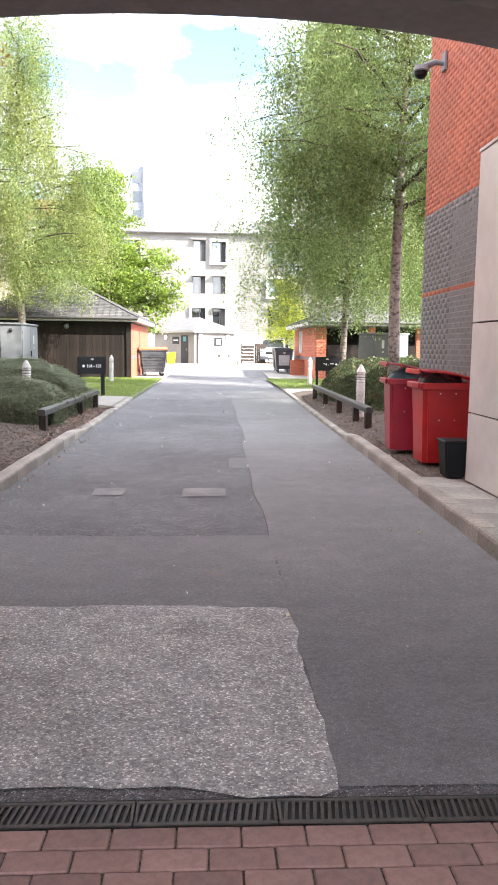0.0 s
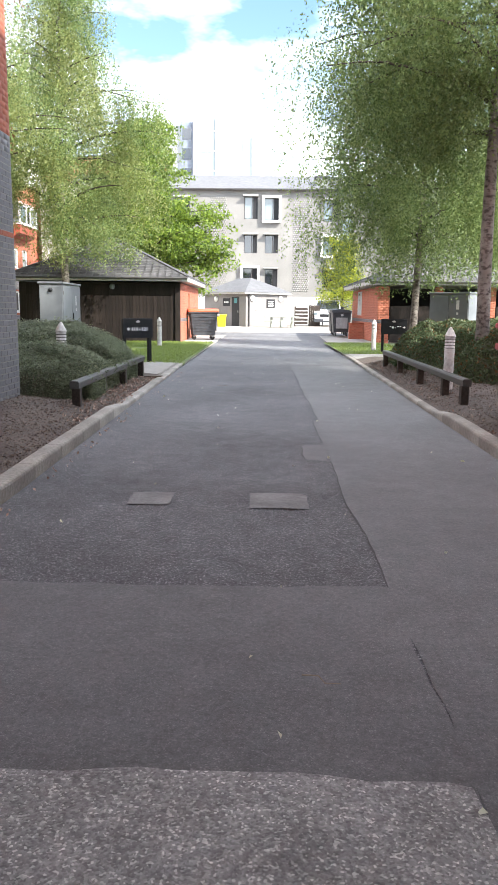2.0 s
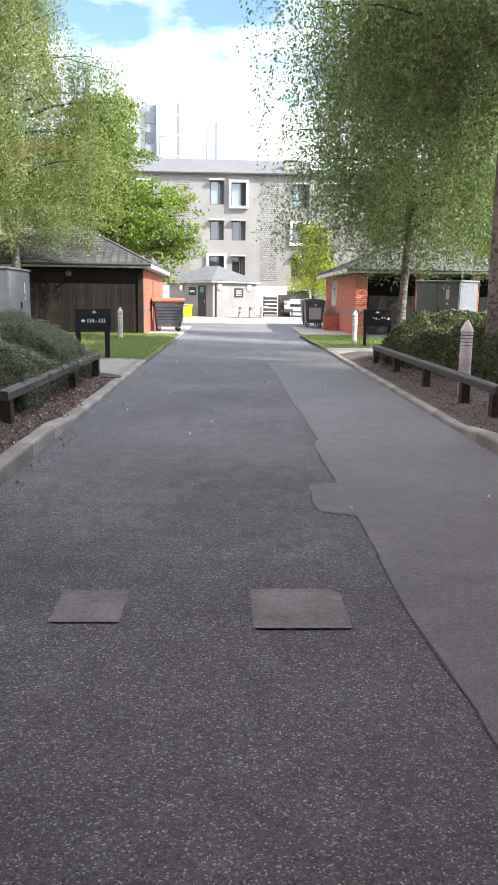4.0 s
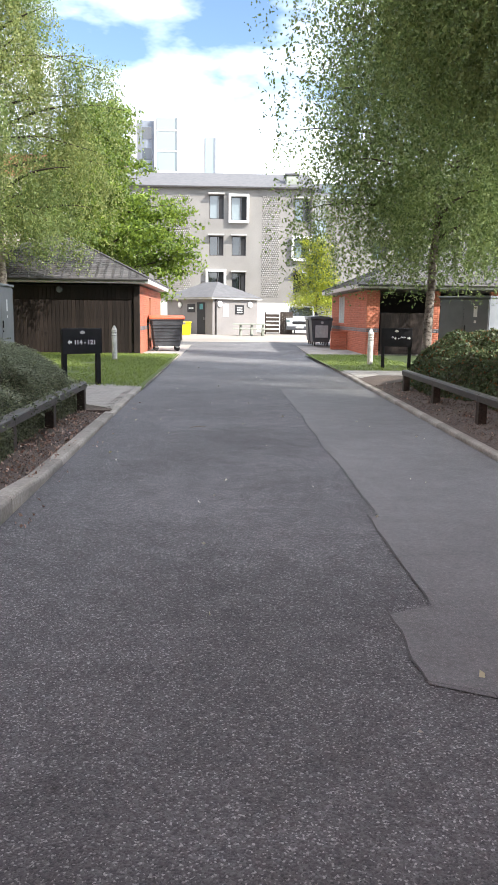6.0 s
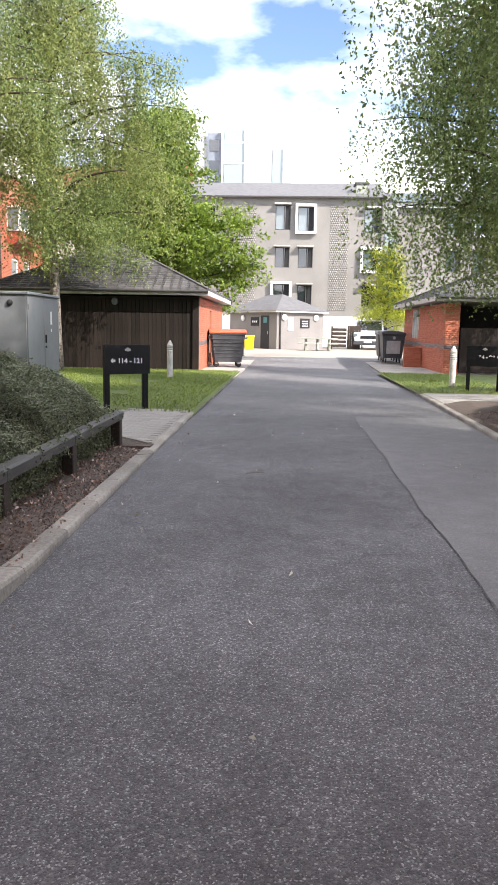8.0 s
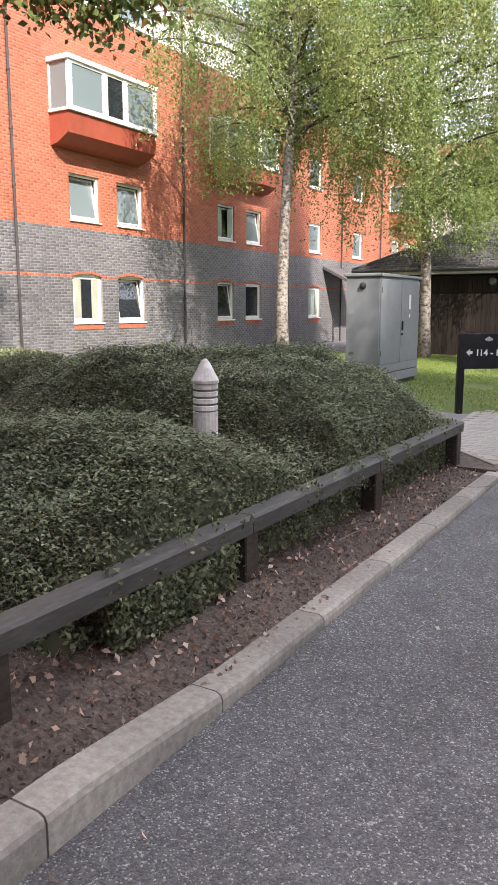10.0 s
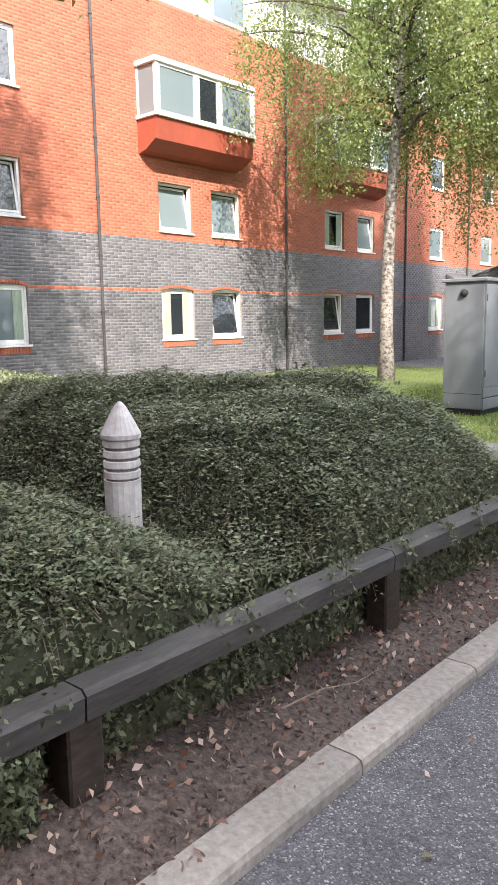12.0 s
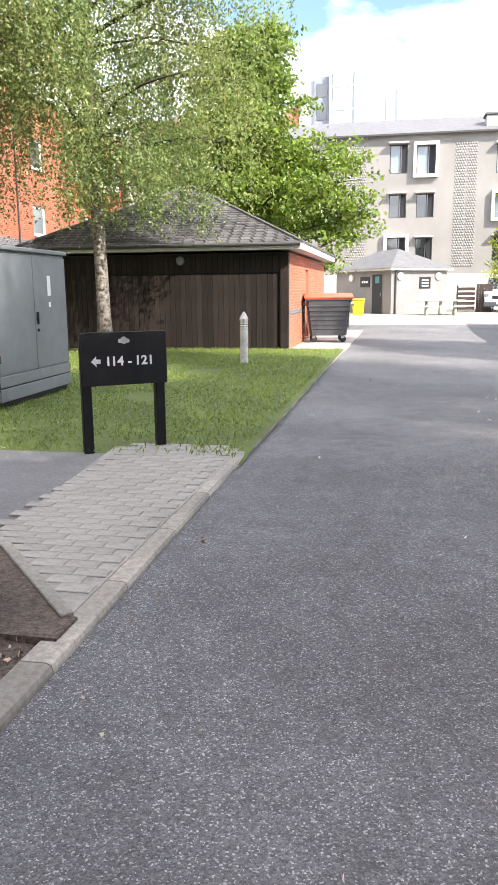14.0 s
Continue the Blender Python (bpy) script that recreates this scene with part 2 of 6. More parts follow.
ZINC = mat("zinc_roof", (0.10, 0.10, 0.105), (0.13, 0.13, 0.135), 0.85, 3, 0.3, 0.12, 0.05)
SHED_WALL = mat("grey_masonry_paint", (0.24, 0.225, 0.22), (0.20, 0.19, 0.185), 0.85, 12, 0.8, 0.15, 0.2)
BARK_BIRCH = mat("birch_bark", (0.27, 0.24, 0.21), (0.07, 0.054, 0.045), 0.85, 10, 1.3, 0.45, 1.0, stretch=(1, 1, 1.4), low=0.46, high=0.62)
BARK_DARK = mat("dark_bark", (0.09, 0.07, 0.055), (0.05, 0.04, 0.03), 0.9, 12, 2, 0.3, 0.8)
TWIG = mat("dead_twig", (0.30, 0.24, 0.18), (0.2, 0.16, 0.12), 0.9, 20)
LEAF_BIRCH = leaf_mat("birch_leaf", (0.10, 0.155, 0.045), (0.27, 0.34, 0.12), 0.5)
LEAF_BIRCH_Y = leaf_mat("yellowing_birch_leaf", (0.16, 0.20, 0.05), (0.36, 0.39, 0.14), 0.5)
LEAF_RED = leaf_mat("coppery_leaf", (0.12, 0.06, 0.02), (0.25, 0.13, 0.05))
LEAF_MAPLE = leaf_mat("bright_green_leaf", (0.06, 0.11, 0.015), (0.24, 0.33, 0.04))
LEAF_LIME = leaf_mat("lime_leaf", (0.22, 0.28, 0.02), (0.42, 0.44, 0.05))
LEAF_HEDGE = leaf_mat("cotoneaster_leaf", (0.045, 0.064, 0.03), (0.29, 0.325, 0.185), 0.25)
LEAF_SHRUB = leaf_mat("shrub_leaf", (0.04, 0.065, 0.024), (0.13, 0.175, 0.075), 0.2)
# dark colour puts the shade inside the shrubs on their core sheet
HEDGE_CORE = mat("hedge_core_shade", (0.055, 0.068, 0.034), (0.075, 0.07, 0.04), 0.95, 20)
GRASS_BLADE = leaf_mat("grass_blade", (0.12, 0.18, 0.03), (0.27, 0.34, 0.07), 0.35)
LITTER = leaf_mat("fallen_leaf", (0.22, 0.10, 0.06), (0.62, 0.47, 0.38), 0.1)
CHIP = leaf_mat("bark_chip", (0.05, 0.032, 0.024), (0.26, 0.19, 0.15), 0.0)
PALE_LEAF = leaf_mat("pale_fallen_leaf", (0.55, 0.52, 0.30), (0.75, 0.72, 0.65), 0.1)
STONE_BLACK = mat("dark_board", (0.03, 0.03, 0.032), None, 0.5, 6)
BLUE_SIGN = mat("pale_blue_notice", (0.55, 0.68, 0.78), None, 0.5, 6, 1, 0.05, 0)
CONC = mat("pale_concrete", (0.36, 0.38, 0.33), (0.28, 0.30, 0.26), 0.9, 15, 1, 0.2, 0.2)
TOWER_W = mat("pale_tower_cladding", (0.40, 0.41, 0.42), (0.37, 0.38, 0.39), 0.5, 2, 0.2, 0.05, 0)
TOWER_G = glass_mat("tower_glass", (0.24, 0.30, 0.30), 0.3)
# pinkish paving, with some of the yard's sunlight put into its pale colour
YARD = mat("sunlit_pale_paving", (0.34, 0.30, 0.265), (0.27, 0.24, 0.21), 0.9, 12, 0.4, 0.2, 0.3)
TOWER_D = mat("tower_dark_panel", (0.22, 0.25, 0.29), None, 0.4, 2, 0.3, 0.1, 0)
TERRACOTTA = mat("terracotta_cladding", (0.50, 0.20, 0.12), None, 0.8, 3, 0.3, 0.1, 0)


for dull in (BLACK_PAINT, BLACK_WOOD, POST_WOOD, STONE_BLACK):
    dull.node_tree.nodes["Principled BSDF"].inputs["Specular IOR Level"].default_value = 0.2


# ---- builders ----
def link(name, bm, material, parent=None, label="", smooth=False):
    me = bpy.data.meshes.new(name)
    bm.to_mesh(me)
    bm.free()
    for m in (material if isinstance(material, (list, tuple)) else [material]):
        me.materials.append(m)
    if smooth:
        me.polygons.foreach_set("use_smooth", [True] * len(me.polygons))
    ob = new(name, me)
    if parent:
        ob.parent = parent
    if label:
        ob["label"] = label
    return ob


part = link


def thing(name, label, category, group="", kind="", m=None):
    ob = new(name)
    ob.empty_display_size = 0.1
    if m:
        ob.matrix_world = m
    return tagged(ob, label, category, group, kind)


def raw(name, verts, faces, material, parent=None, label="", mats=None):
    """A mesh from arrays: verts (n, 3), faces (m, 4)."""
    me = bpy.data.meshes.new(name)
    verts, faces = np.asarray(verts, dtype=np.float32), np.asarray(faces, dtype=np.int32)
    k = faces.shape[1]
    me.vertices.add(len(verts))
    me.vertices.foreach_set("co", verts.ravel())
    me.loops.add(faces.size)
    me.loops.foreach_set("vertex_index", faces.ravel())
    me.polygons.add(len(faces))
    me.polygons.foreach_set("loop_start", np.arange(0, faces.size, k, dtype=np.int32))
    for m in (material if isinstance(material, (list, tuple)) else [material]):
        me.materials.append(m)
    if mats is not None:
        me.polygons.foreach_set("material_index", np.asarray(mats, dtype=np.int32))
    me.update(calc_edges=True)
    me.validate()
    ob = new(name, me)
    if parent:
        ob.parent = parent
    if label:
        ob["label"] = label
    return ob


def box(x0, x1, y0, y1, z0, z1, bevel=0.0, bm=None, seg=1):
    """A (bevelled) box in a bmesh."""
    own = bmesh.new()
    bmesh.ops.create_cube(own, size=1, matrix=Matrix.Translation(((x0 + x1) / 2, (y0 + y1) / 2, (z0 + z1) / 2)) @ Matrix.Diagonal((abs(x1 - x0), abs(y1 - y0), abs(z1 - z0), 1)))
    if bevel:
        bmesh.ops.bevel(own, geom=own.edges[:], offset=bevel, segments=seg, affect="EDGES", profile=0.6)
    if bm is None:
        return own
    tmp = bpy.data.meshes.new("tmp")
    own.to_mesh(tmp)
    own.free()
    bm.from_mesh(tmp)
    bpy.data.meshes.remove(tmp)
    return bm


def prism(points, z0, z1, bm=None):
    """A polygon in plan, raised from z0 to z1."""
    bm = bm or bmesh.new()
    lo, hi = [bm.verts.new((x, y, z0)) for x, y in points], [bm.verts.new((x, y, z1)) for x, y in points]
    n = len(points)
    bm.faces.new(hi)
    bm.faces.new(lo[::-1])
    for i in range(n):
        bm.faces.new((lo[i], lo[(i + 1) % n], hi[(i + 1) % n], hi[i]))
    bmesh.ops.recalc_face_normals(bm, faces=bm.faces[:])
    return bm


def lathe(profile, seg=20, bm=None, square=False):
    bm = bm or bmesh.new()
    rings = []
    for r, z in profile:
        rings.append([bm.verts.new((r * math.cos(2 * math.pi * i / seg), r * math.sin(2 * math.pi * i / seg), z)) for i in range(seg)])
    for a, b in zip(rings, rings[1:]):
        for i in range(seg):
            bm.faces.new((a[i], a[(i + 1) % seg], b[(i + 1) % seg], b[i]))
    bm.faces.new(rings[0][::-1])
    bm.faces.new(rings[-1])
    return bm


def tube(points, radii, seg=8, bm=None):
    """A tapered tube along points."""
    bm = bm or bmesh.new()
    rings, prev = [], Vector((1, 0, 0))
    for i, p in enumerate(points):
        d = (Vector(points[min(i + 1, len(points) - 1)]) - Vector(points[max(i - 1, 0)])).normalized()
        s = d.cross(prev)
        if s.length < 1e-3:
            s = d.cross(Vector((0, 1, 0)))
        s.normalize()
        q = s.cross(d).normalized()
        prev = q
        rings.append([bm.verts.new(Vector(p) + radii[i] * (math.cos(a) * q + math.sin(a) * s)) for a in (2 * math.pi * k / seg for k in range(seg))])
    for a, b in zip(rings, rings[1:]):
        for i in range(seg):
            bm.faces.new((a[i], a[(i + 1) % seg], b[(i + 1) % seg], b[i]))
    bm.faces.new(rings[0][::-1])
    bm.faces.new(rings[-1])
    bmesh.ops.recalc_face_normals(bm, faces=bm.faces[:])
    return bm


def text(words, size, parent, m, material, name="letter"):
    """A line of raised characters, each a part of its own, centred on m."""
    widths = {" ": 0.22, "-": 0.42, "1": 0.46}
    total = sum(widths.get(ch, 0.6) for ch in words) * size
    x = -total / 2
    for ch in words:
        w = widths.get(ch, 0.6) * size
        if ch != " ":
            c = bpy.data.curves.new(name, "FONT")
            c.body, c.size, c.align_x, c.align_y, c.extrude, c.offset = ch, size, "CENTER", "BOTTOM_BASELINE", 0.001, size * 0.028
            ob = new("tmp_text", c)
            me = bpy.data.meshes.new_from_object(ob.evaluated_get(bpy.context.evaluated_depsgraph_get()))
            bpy.data.objects.remove(ob)
            me.materials.append(material)
            t = new(name, me)
            t.matrix_basis = m @ pose(x + w / 2, -size * 0.35, 0)
            t.parent = parent
        x += w


def gz(y):
    """Height of the ground: level, then gently up to the far yard."""
    t = min(max((y - 40) / 16, 0), 1)
    return 0.24 * t * t * (3 - 2 * t)


# ---- ground ----
def sheet(name, xs, ys, height, material, parent=None):
    v = np.array([(x, y, height(x, y)) for y in ys for x in xs])
    n = len(xs)
    f = [(j * n + i, j * n + i + 1, (j + 1) * n + i + 1, (j + 1) * n + i) for j in range(len(ys) - 1) for i in range(n - 1)]
    return raw(name, v, f, material, parent)


ground = tagged(sheet("ground", [-900, -300, -80, -30, -12, -2, 2, 12, 30, 80, 300, 900], [-900, -200, -40, -9, 0, 10, 20, 30, 36, 40, 42, 44, 46, 48, 50, 52, 54, 56, 60, 80, 200, 1500], lambda x, y: gz(y), ASPHALT),
                "dark coarse asphalt access road with pale chippings", "road", kind="structure")


def right_edge(y):
    return 1.95 + 0.0185 * max(y, 0)


def wavy(x0, x1, y0, y1, step, amp, seed):
    """Outline of a patch of asphalt with uneven edges."""
    def w(a, s):
        return amp * (noise.noise(Vector((a * 0.9, seed, s))) + 0.5 * noise.noise(Vector((a * 4, seed, s))))
    ys = np.arange(y0, y1 + 0.001, step)
    xs = np.arange(x0, x1 + 0.001, step)
    return [(x, y0 + w(x, 1)) for x in xs] + [(x1 + w(y, 2), y) for y in ys] + [(x, y1 + w(x, 3)) for x in xs[::-1]] + [(x0 + w(y, 4), y) for y in ys[::-1]]


def patch(pts, z, material, label):
    bm = bmesh.new()
    bm.faces.new([bm.verts.new((x, y, z)) for x, y in pts])
    bmesh.ops.triangulate(bm, faces=bm.faces[:])
    bmesh.ops.recalc_face_normals(bm, faces=bm.faces[:])
    for f in bm.faces:
        if f.normal.z < 0:
            f.normal_flip()
    return tagged(link("road_patch", bm, material), label, "asphalt patch", kind="structure")


def seam_x(y):
    return 0.45 + 0.05 * noise.noise(Vector((y * 0.7, 3, 0))) + 0.02 * noise.noise(Vector((y * 4, 5, 0))) + (-0.24 if 9.35 < y < 10.2 else 0) + (0.08 if y > 12 else 0)


sy = list(np.arange(2.42, 22.0, 0.12))
patch([(seam_x(y), y) for y in sy] + [(right_edge(y) + 0.03, y) for y in sy[::-1]], 0.005, ASPHALT_SMOOTH, "smooth dark resurfaced asphalt strip beside the kerb")
patch(wavy(-2.15, 0.46, 3.5, 5.9, 0.15, 0.07, 7), 0.004, ASPHALT_SMOOTH, "smooth grey asphalt patch across the road")
patch(wavy(-2.15, 0.44, 2.40, 4.25, 0.12, 0.09, 9), 0.006, ASPHALT_PALE, "worn pale asphalt with exposed stones beside the drain")
for k, (x0, x1, y0, y1) in enumerate(((-0.3, 0.14, 7.48, 7.94), (-1.22, -0.9, 7.55, 7.93))):
    patch(wavy(x0, x1, y0, y1, 0.08, 0.008, 20 + k), 0.009 - 0.002 * k, SLAB, "small pale concrete patch set into the asphalt")
bm = bmesh.new()
rows_l = []
for y in np.arange(5.9, 22, 0.1):
    w = 0.005 + 0.006 * noise.noise(Vector((y * 2, 9, 1)))
    rows_l.append([bm.verts.new((seam_x(y) - w, y, 0.0075)), bm.verts.new((seam_x(y) + w, y, 0.0075))])
for a, b in zip(rows_l, rows_l[1:]):
    bm.faces.new((a[0], a[1], b[1], b[0]))
tagged(link("road_joint", bm, TAR), "black tar joint between two asphalt surfaces", "tar joint", kind="structure")


# soil beds, lawns, paths
def mulch(x, y, base=0.09, seed=0.0):
    return base + 0.05 * noise.noise(Vector((x * 0.9, y * 0.9, seed))) + 0.02 * noise.noise(Vector((x * 4, y * 4, seed)))


def left_soil(x, y):
    edge = min(1, max(0, (-2.36 - x) / 0.4))
    return (0.10 if y < 12 else 0.10 - 0.05 * min(1, (y - 12) / 5)) - 0.028 + edge * (0.02 + max(0, mulch(x, y, 0.03))) + (0.16 * min(1, max(0, (-2.7 - x) / 0.8)) * min(1, max(0, (13.2 - y) / 1.0)))


tagged(sheet("soil_bed_left", list(np.arange(-15.2, -2.4, 0.18)) + [-2.36, -2.29], list(np.arange(4.9, 17.95, 0.2)), left_soil, SOIL), "dark bark-chip soil bed behind the kerb", "soil bed", kind="structure")


def right_soil(x, y):
    edge = min(1, max(0, (x - right_edge(y) - 0.12) / 0.4))
    return 0.07 + edge * (0.03 + max(0, mulch(x, y, 0.03, 4)))


ys_r = list(np.arange(8.0, 24.2, 0.2))
v, f = [], []
us = np.linspace(0, 1, 30)
for y in ys_r:
    for u in us:
        x = right_edge(y) + 0.1 + (12 - right_edge(y)) * u ** 1.5
        v.append((x, y, right_soil(x, y)))
f = [(j * 30 + i, j * 30 + i + 1, (j + 1) * 30 + i + 1, (j + 1) * 30 + i) for j in range(len(ys_r) - 1) for i in range(29)]
tagged(raw("soil_bed_right", v, f, SOIL), "dark bark-chip soil bed under shrubs", "soil bed", kind="structure")


def lawn_z(x, y):
    return (0.075 + 0.02 * noise.noise(Vector((x * 0.6, y * 0.6, 2)))) * min(1, max(0.3, (y - 21.2) / 0.8 if y > 21 else (21.4 - y) / 0.8 if y > 19 else 1))


tagged(sheet("lawn_left", list(np.arange(-15.2, -2.2, 0.4)) + [-2.21], list(np.arange(21.3, 34.4, 0.4)), lawn_z, GRASS), "short patchy lawn in front of the store building", "lawn", kind="structure")
tagged(sheet("lawn_behind_bed", list(np.arange(-15.2, -6.2, 0.4)), list(np.arange(17.8, 21.4, 0.4)), lawn_z, GRASS), "short patchy lawn behind the hedge", "lawn", kind="structure")
tagged(sheet("lawn_right", [2.42, 2.6, 3, 4, 6, 9, 12], list(np.arange(26.4, 35.4, 0.5)), lambda x, y: 0.07 + 0 * x, GRASS), "small strip of lawn beside the road", "lawn", kind="structure")
tagged(link("garage_apron", prism([(-3.7, 34.35), (-2.2, 34.35), (-2.2, 44), (-3.7, 44)], -0.05, 0.05), PATH), "concrete apron beside the brick store", "pavement", kind="structure")
tagged(link("garage_apron_right", prism([(2.65, 35), (4.9, 35), (4.9, 46), (3.0, 46)], -0.05, 0.045), PATH), "concrete apron beside the brick store", "pavement", kind="structure")

# paved yard; its pale sheet also stands for sunlit ground
v = [(x, y, gz(y) + 0.006) for y in range(47, 66) for x in (-14, -3, 2, 12, 20)]
f = [(j * 5 + i, j * 5 + i + 1, (j + 1) * 5 + i + 1, (j + 1) * 5 + i) for j in range(18) for i in range(4)]
tagged(raw("yard", v, f, YARD), "paved yard in front of the grey house, coloured paler for sunlight", "yard", kind="structure")
path = tagged(new("path_left"), "pale concrete slab path across the verge", "path", kind="structure")
data = {}


def slab_piece(x0, x1, y0, y1, zt, parent, material, name="paving_slab", tilt=0.0):
    key = (round(x1 - x0, 3), round(y1 - y0, 3), material.name)
    if key not in data:
        me = bpy.data.meshes.new(name)
        b = box(-(x1 - x0) / 2, (x1 - x0) / 2, -(y1 - y0) / 2, (y1 - y0) / 2, -0.05, 0, 0.004)
        b.to_mesh(me)
        b.free()
        me.materials.append(material)
        data[key] = me
    ob = new(name, data[key])
    ob.parent = parent
    ob.matrix_basis = pose((x0 + x1) / 2, (y0 + y1) / 2, zt, random.uniform(-tilt, tilt), random.uniform(-tilt, tilt), 0)
    return ob


for j in range(37):
    for i in range(5):
        x1 = -2.355 - 0.2 * i - (0.1 if j % 2 else 0)
        y = 18.0 + 0.11 * j
        if x1 - 0.1 > -3.34 - 0.1 * (y - 18.8) and y > 17.99 - 1.11 * (x1 - 0.1 + 2.37) and y + 0.1 < 22.0:
            slab_piece(x1 - 0.197, x1, y, y + 0.107, 0.062 + 0.003 * random.random(), path, PATH, "paving_brick", tilt=0.25)
tagged(link("path_mortar_bed", prism([(-2.34, 18.0), (-2.34, 22.05), (-3.6, 22.05), (-3.32, 18.95)], 0.0, 0.0555), PATH), "pale mortar between the paving bricks", "path", kind="structure")
edging = link("edging_strip", box(0, 1.22, -0.035, 0.035, -0.05, 0.082, 0.006), KERB, path)
edging.matrix_basis = pose(-2.34, 17.93, 0, 0, 0, 132)
tagged(link("soil_wedge", prism([(-2.29, 17.7), (-2.29, 17.93), (-2.34, 17.93), (-3.16, 18.84), (-3.6, 18.9), (-4.4, 18.6), (-4.4, 17.7)], 0.0, 0.066), SOIL), "dark bark-chip soil beside the slab path", "soil bed", kind="structure")
tagged(link("path_bedding", prism([(-15.2, 17.8), (-2.25, 17.8), (-2.25, 21.5), (-15.2, 21.5)], -0.05, 0.045), ASPHALT_SMOOTH), "grey asphalt side path under and beyond the slabs", "path", kind="structure")
path_r = tagged(new("path_right"), "pale concrete slab path across the verge", "path", kind="structure")
for i in range(8):
    for j in range(4):
        slab_piece(2.54 + 0.72 * i, 2.54 + 0.72 * (i + 1) - 0.01, 24.2 + 0.6 * j, 24.2 + 0.6 * j + 0.59, 0.07 + 0.004 * random.random(), path_r, PATH, tilt=0.3)
apron = tagged(new("pavement_right"), "pale concrete slab pavement beside the cladding", "pavement", kind="structure")
for i in range(2):
    for j in range(16):
        slab_piece(2.17 + 0.46 * i, 2.17 + 0.46 * (i + 1) - 0.006, -1.6 + 0.6 * j, -1.6 + 0.6 * j + 0.594, 0.125, apron, PATH, tilt=0.15)
apron_l = tagged(new("pavement_left"), "pale concrete slab pavement inside the archway", "pavement", kind="structure")
for i in range(2):
    for j in range(11):
        slab_piece(-2.65 + 0.22 * i, -2.65 + 0.22 * (i + 1) - 0.006, -1.6 + 0.6 * j, -1.6 + 0.6 * j + 0.594, 0.115, apron_l, PATH, tilt=0.15)


# kerbs
def kerb_run(name, path_x, y0, y1, side, top):
    k = tagged(new(name), "worn concrete kerb stones along the road", "kerb", kind="structure")
    y = y0
    while y < y1 - 0.05:
        ln = min(0.914, y1 - y)
        a, b = path_x(y + ln / 2), top(y + ln / 2)
        bm = bmesh.new()
        n = 7
        prof = [(0, -0.1), (0, b - 0.03), (0.008, b - 0.01), (0.03, b), (0.145, b), (0.145, -0.1)]
        rings = []
        for i in range(n):
            q = -ln / 2 + 0.004 + (ln - 0.008) * i / (n - 1)
            w = 0.006 * noise.noise(Vector((y + q, side * 3, 1)))
            zt = (top(y + ln / 2 + q) - b)
            rings.append([bm.verts.new((side * (px + (w if px < 0.1 else 0)), q, pz + (zt + w * 0.6 if pz > 0 else 0))) for px, pz in prof])
        for r0, r1 in zip(rings, rings[1:]):
            for i in range(5):
                bm.faces.new((r0[i], r0[i + 1], r1[i + 1], r1[i]))
        bm.faces.new(rings[0])
        bm.faces.new(rings[-1][::-1])
        bmesh.ops.recalc_face_normals(bm, faces=bm.faces[:])
        s = link("kerb_stone", bm, KERB, k)
        s.matrix_basis = pose(a, y + ln / 2, 0, 0, 0, -math.degrees(math.atan((path_x(y + ln) - path_x(y)) / ln)))
        y += ln
    return k


def left_top(y):
    return 0.135 if y < 12.2 else 0.135 - 0.065 * min(1, (y - 12.2) / 0.9) if y < 13.1 else 0.07 - 0.02 * min(1, (y - 13.1) / 5)


def right_top(y):
    return 0.14 if y < 11.8 else 0.14 - 0.07 * min(1, (y - 11.8) / 0.9) if y < 12.7 else 0.065


kerb_run("kerb_left", lambda y: -2.14 - 0.008 * min(max(y - 8, 0), 12), -2.6, 34.3, -1, left_top)
kerb_run("kerb_right", right_edge, -2.6, 35.5, 1, right_top)

# channel drain and paving bricks at the archway
drain = thing("drainage_channel", "worn cast-iron slotted drain channel set flush in the road", "drain", m=pose(0, 0, 0))
for i in range(9):
    x0 = -2.1 + 0.46 * i + 0.02
    bm = box(x0, x0 + 0.456, 2.215, 2.232, -0.03, 0.012, 0.003)
    box(x0, x0 + 0.456, 2.328, 2.345, -0.03, 0.012, 0.003, bm)
    box(x0, x0 + 0.012, 2.23, 2.33, -0.03, 0.011, 0.002, bm)
    box(x0 + 0.444, x0 + 0.456, 2.23, 2.33, -0.03, 0.011, 0.002, bm)
    for s in range(18):
        b2 = bmesh.new()
        bmesh.ops.create_cube(b2, size=1, matrix=Matrix.Translation((x0 + 0.026 + s * 0.0238, 2.28, -0.008)) @ Matrix.Rotation(-0.12, 4, "Z") @ Matrix.Diagonal((0.011, 0.106, 0.036, 1)))
        tmp = bpy.data.meshes.new("t")
        b2.to_mesh(tmp)
        b2.free()
        bm.from_mesh(tmp)
    part("grating", bm, IRON, drain)
# near-black slab puts the hollow's shade between the bars
part("trough", box(-2.1, 2.1, 2.2, 2.36, -0.02, 0.0035), DARK, drain)
pav = tagged(new("brick_paving"), "weathered red block paving under the archway", "paving", kind="structure")
for j in range(22):
    for i in range(21):
        x0 = -2.1 + 0.2 * i + (0.1 if j % 2 else 0)
        if x0 + 0.195 < 2.08:
            slab_piece(x0, x0 + 0.194, 2.21 - 0.1 * (j + 1), 2.21 - 0.1 * j - 0.006, 0.008 + 0.003 * random.random(), pav, PAVER, "paving_brick", 0.6)
tagged(link("paving_bed", box(-2.1, 2.02, -8, 2.21, -0.04, 0.0015), SOIL), "sandy joints under the block paving", "paving bed", kind="structure")


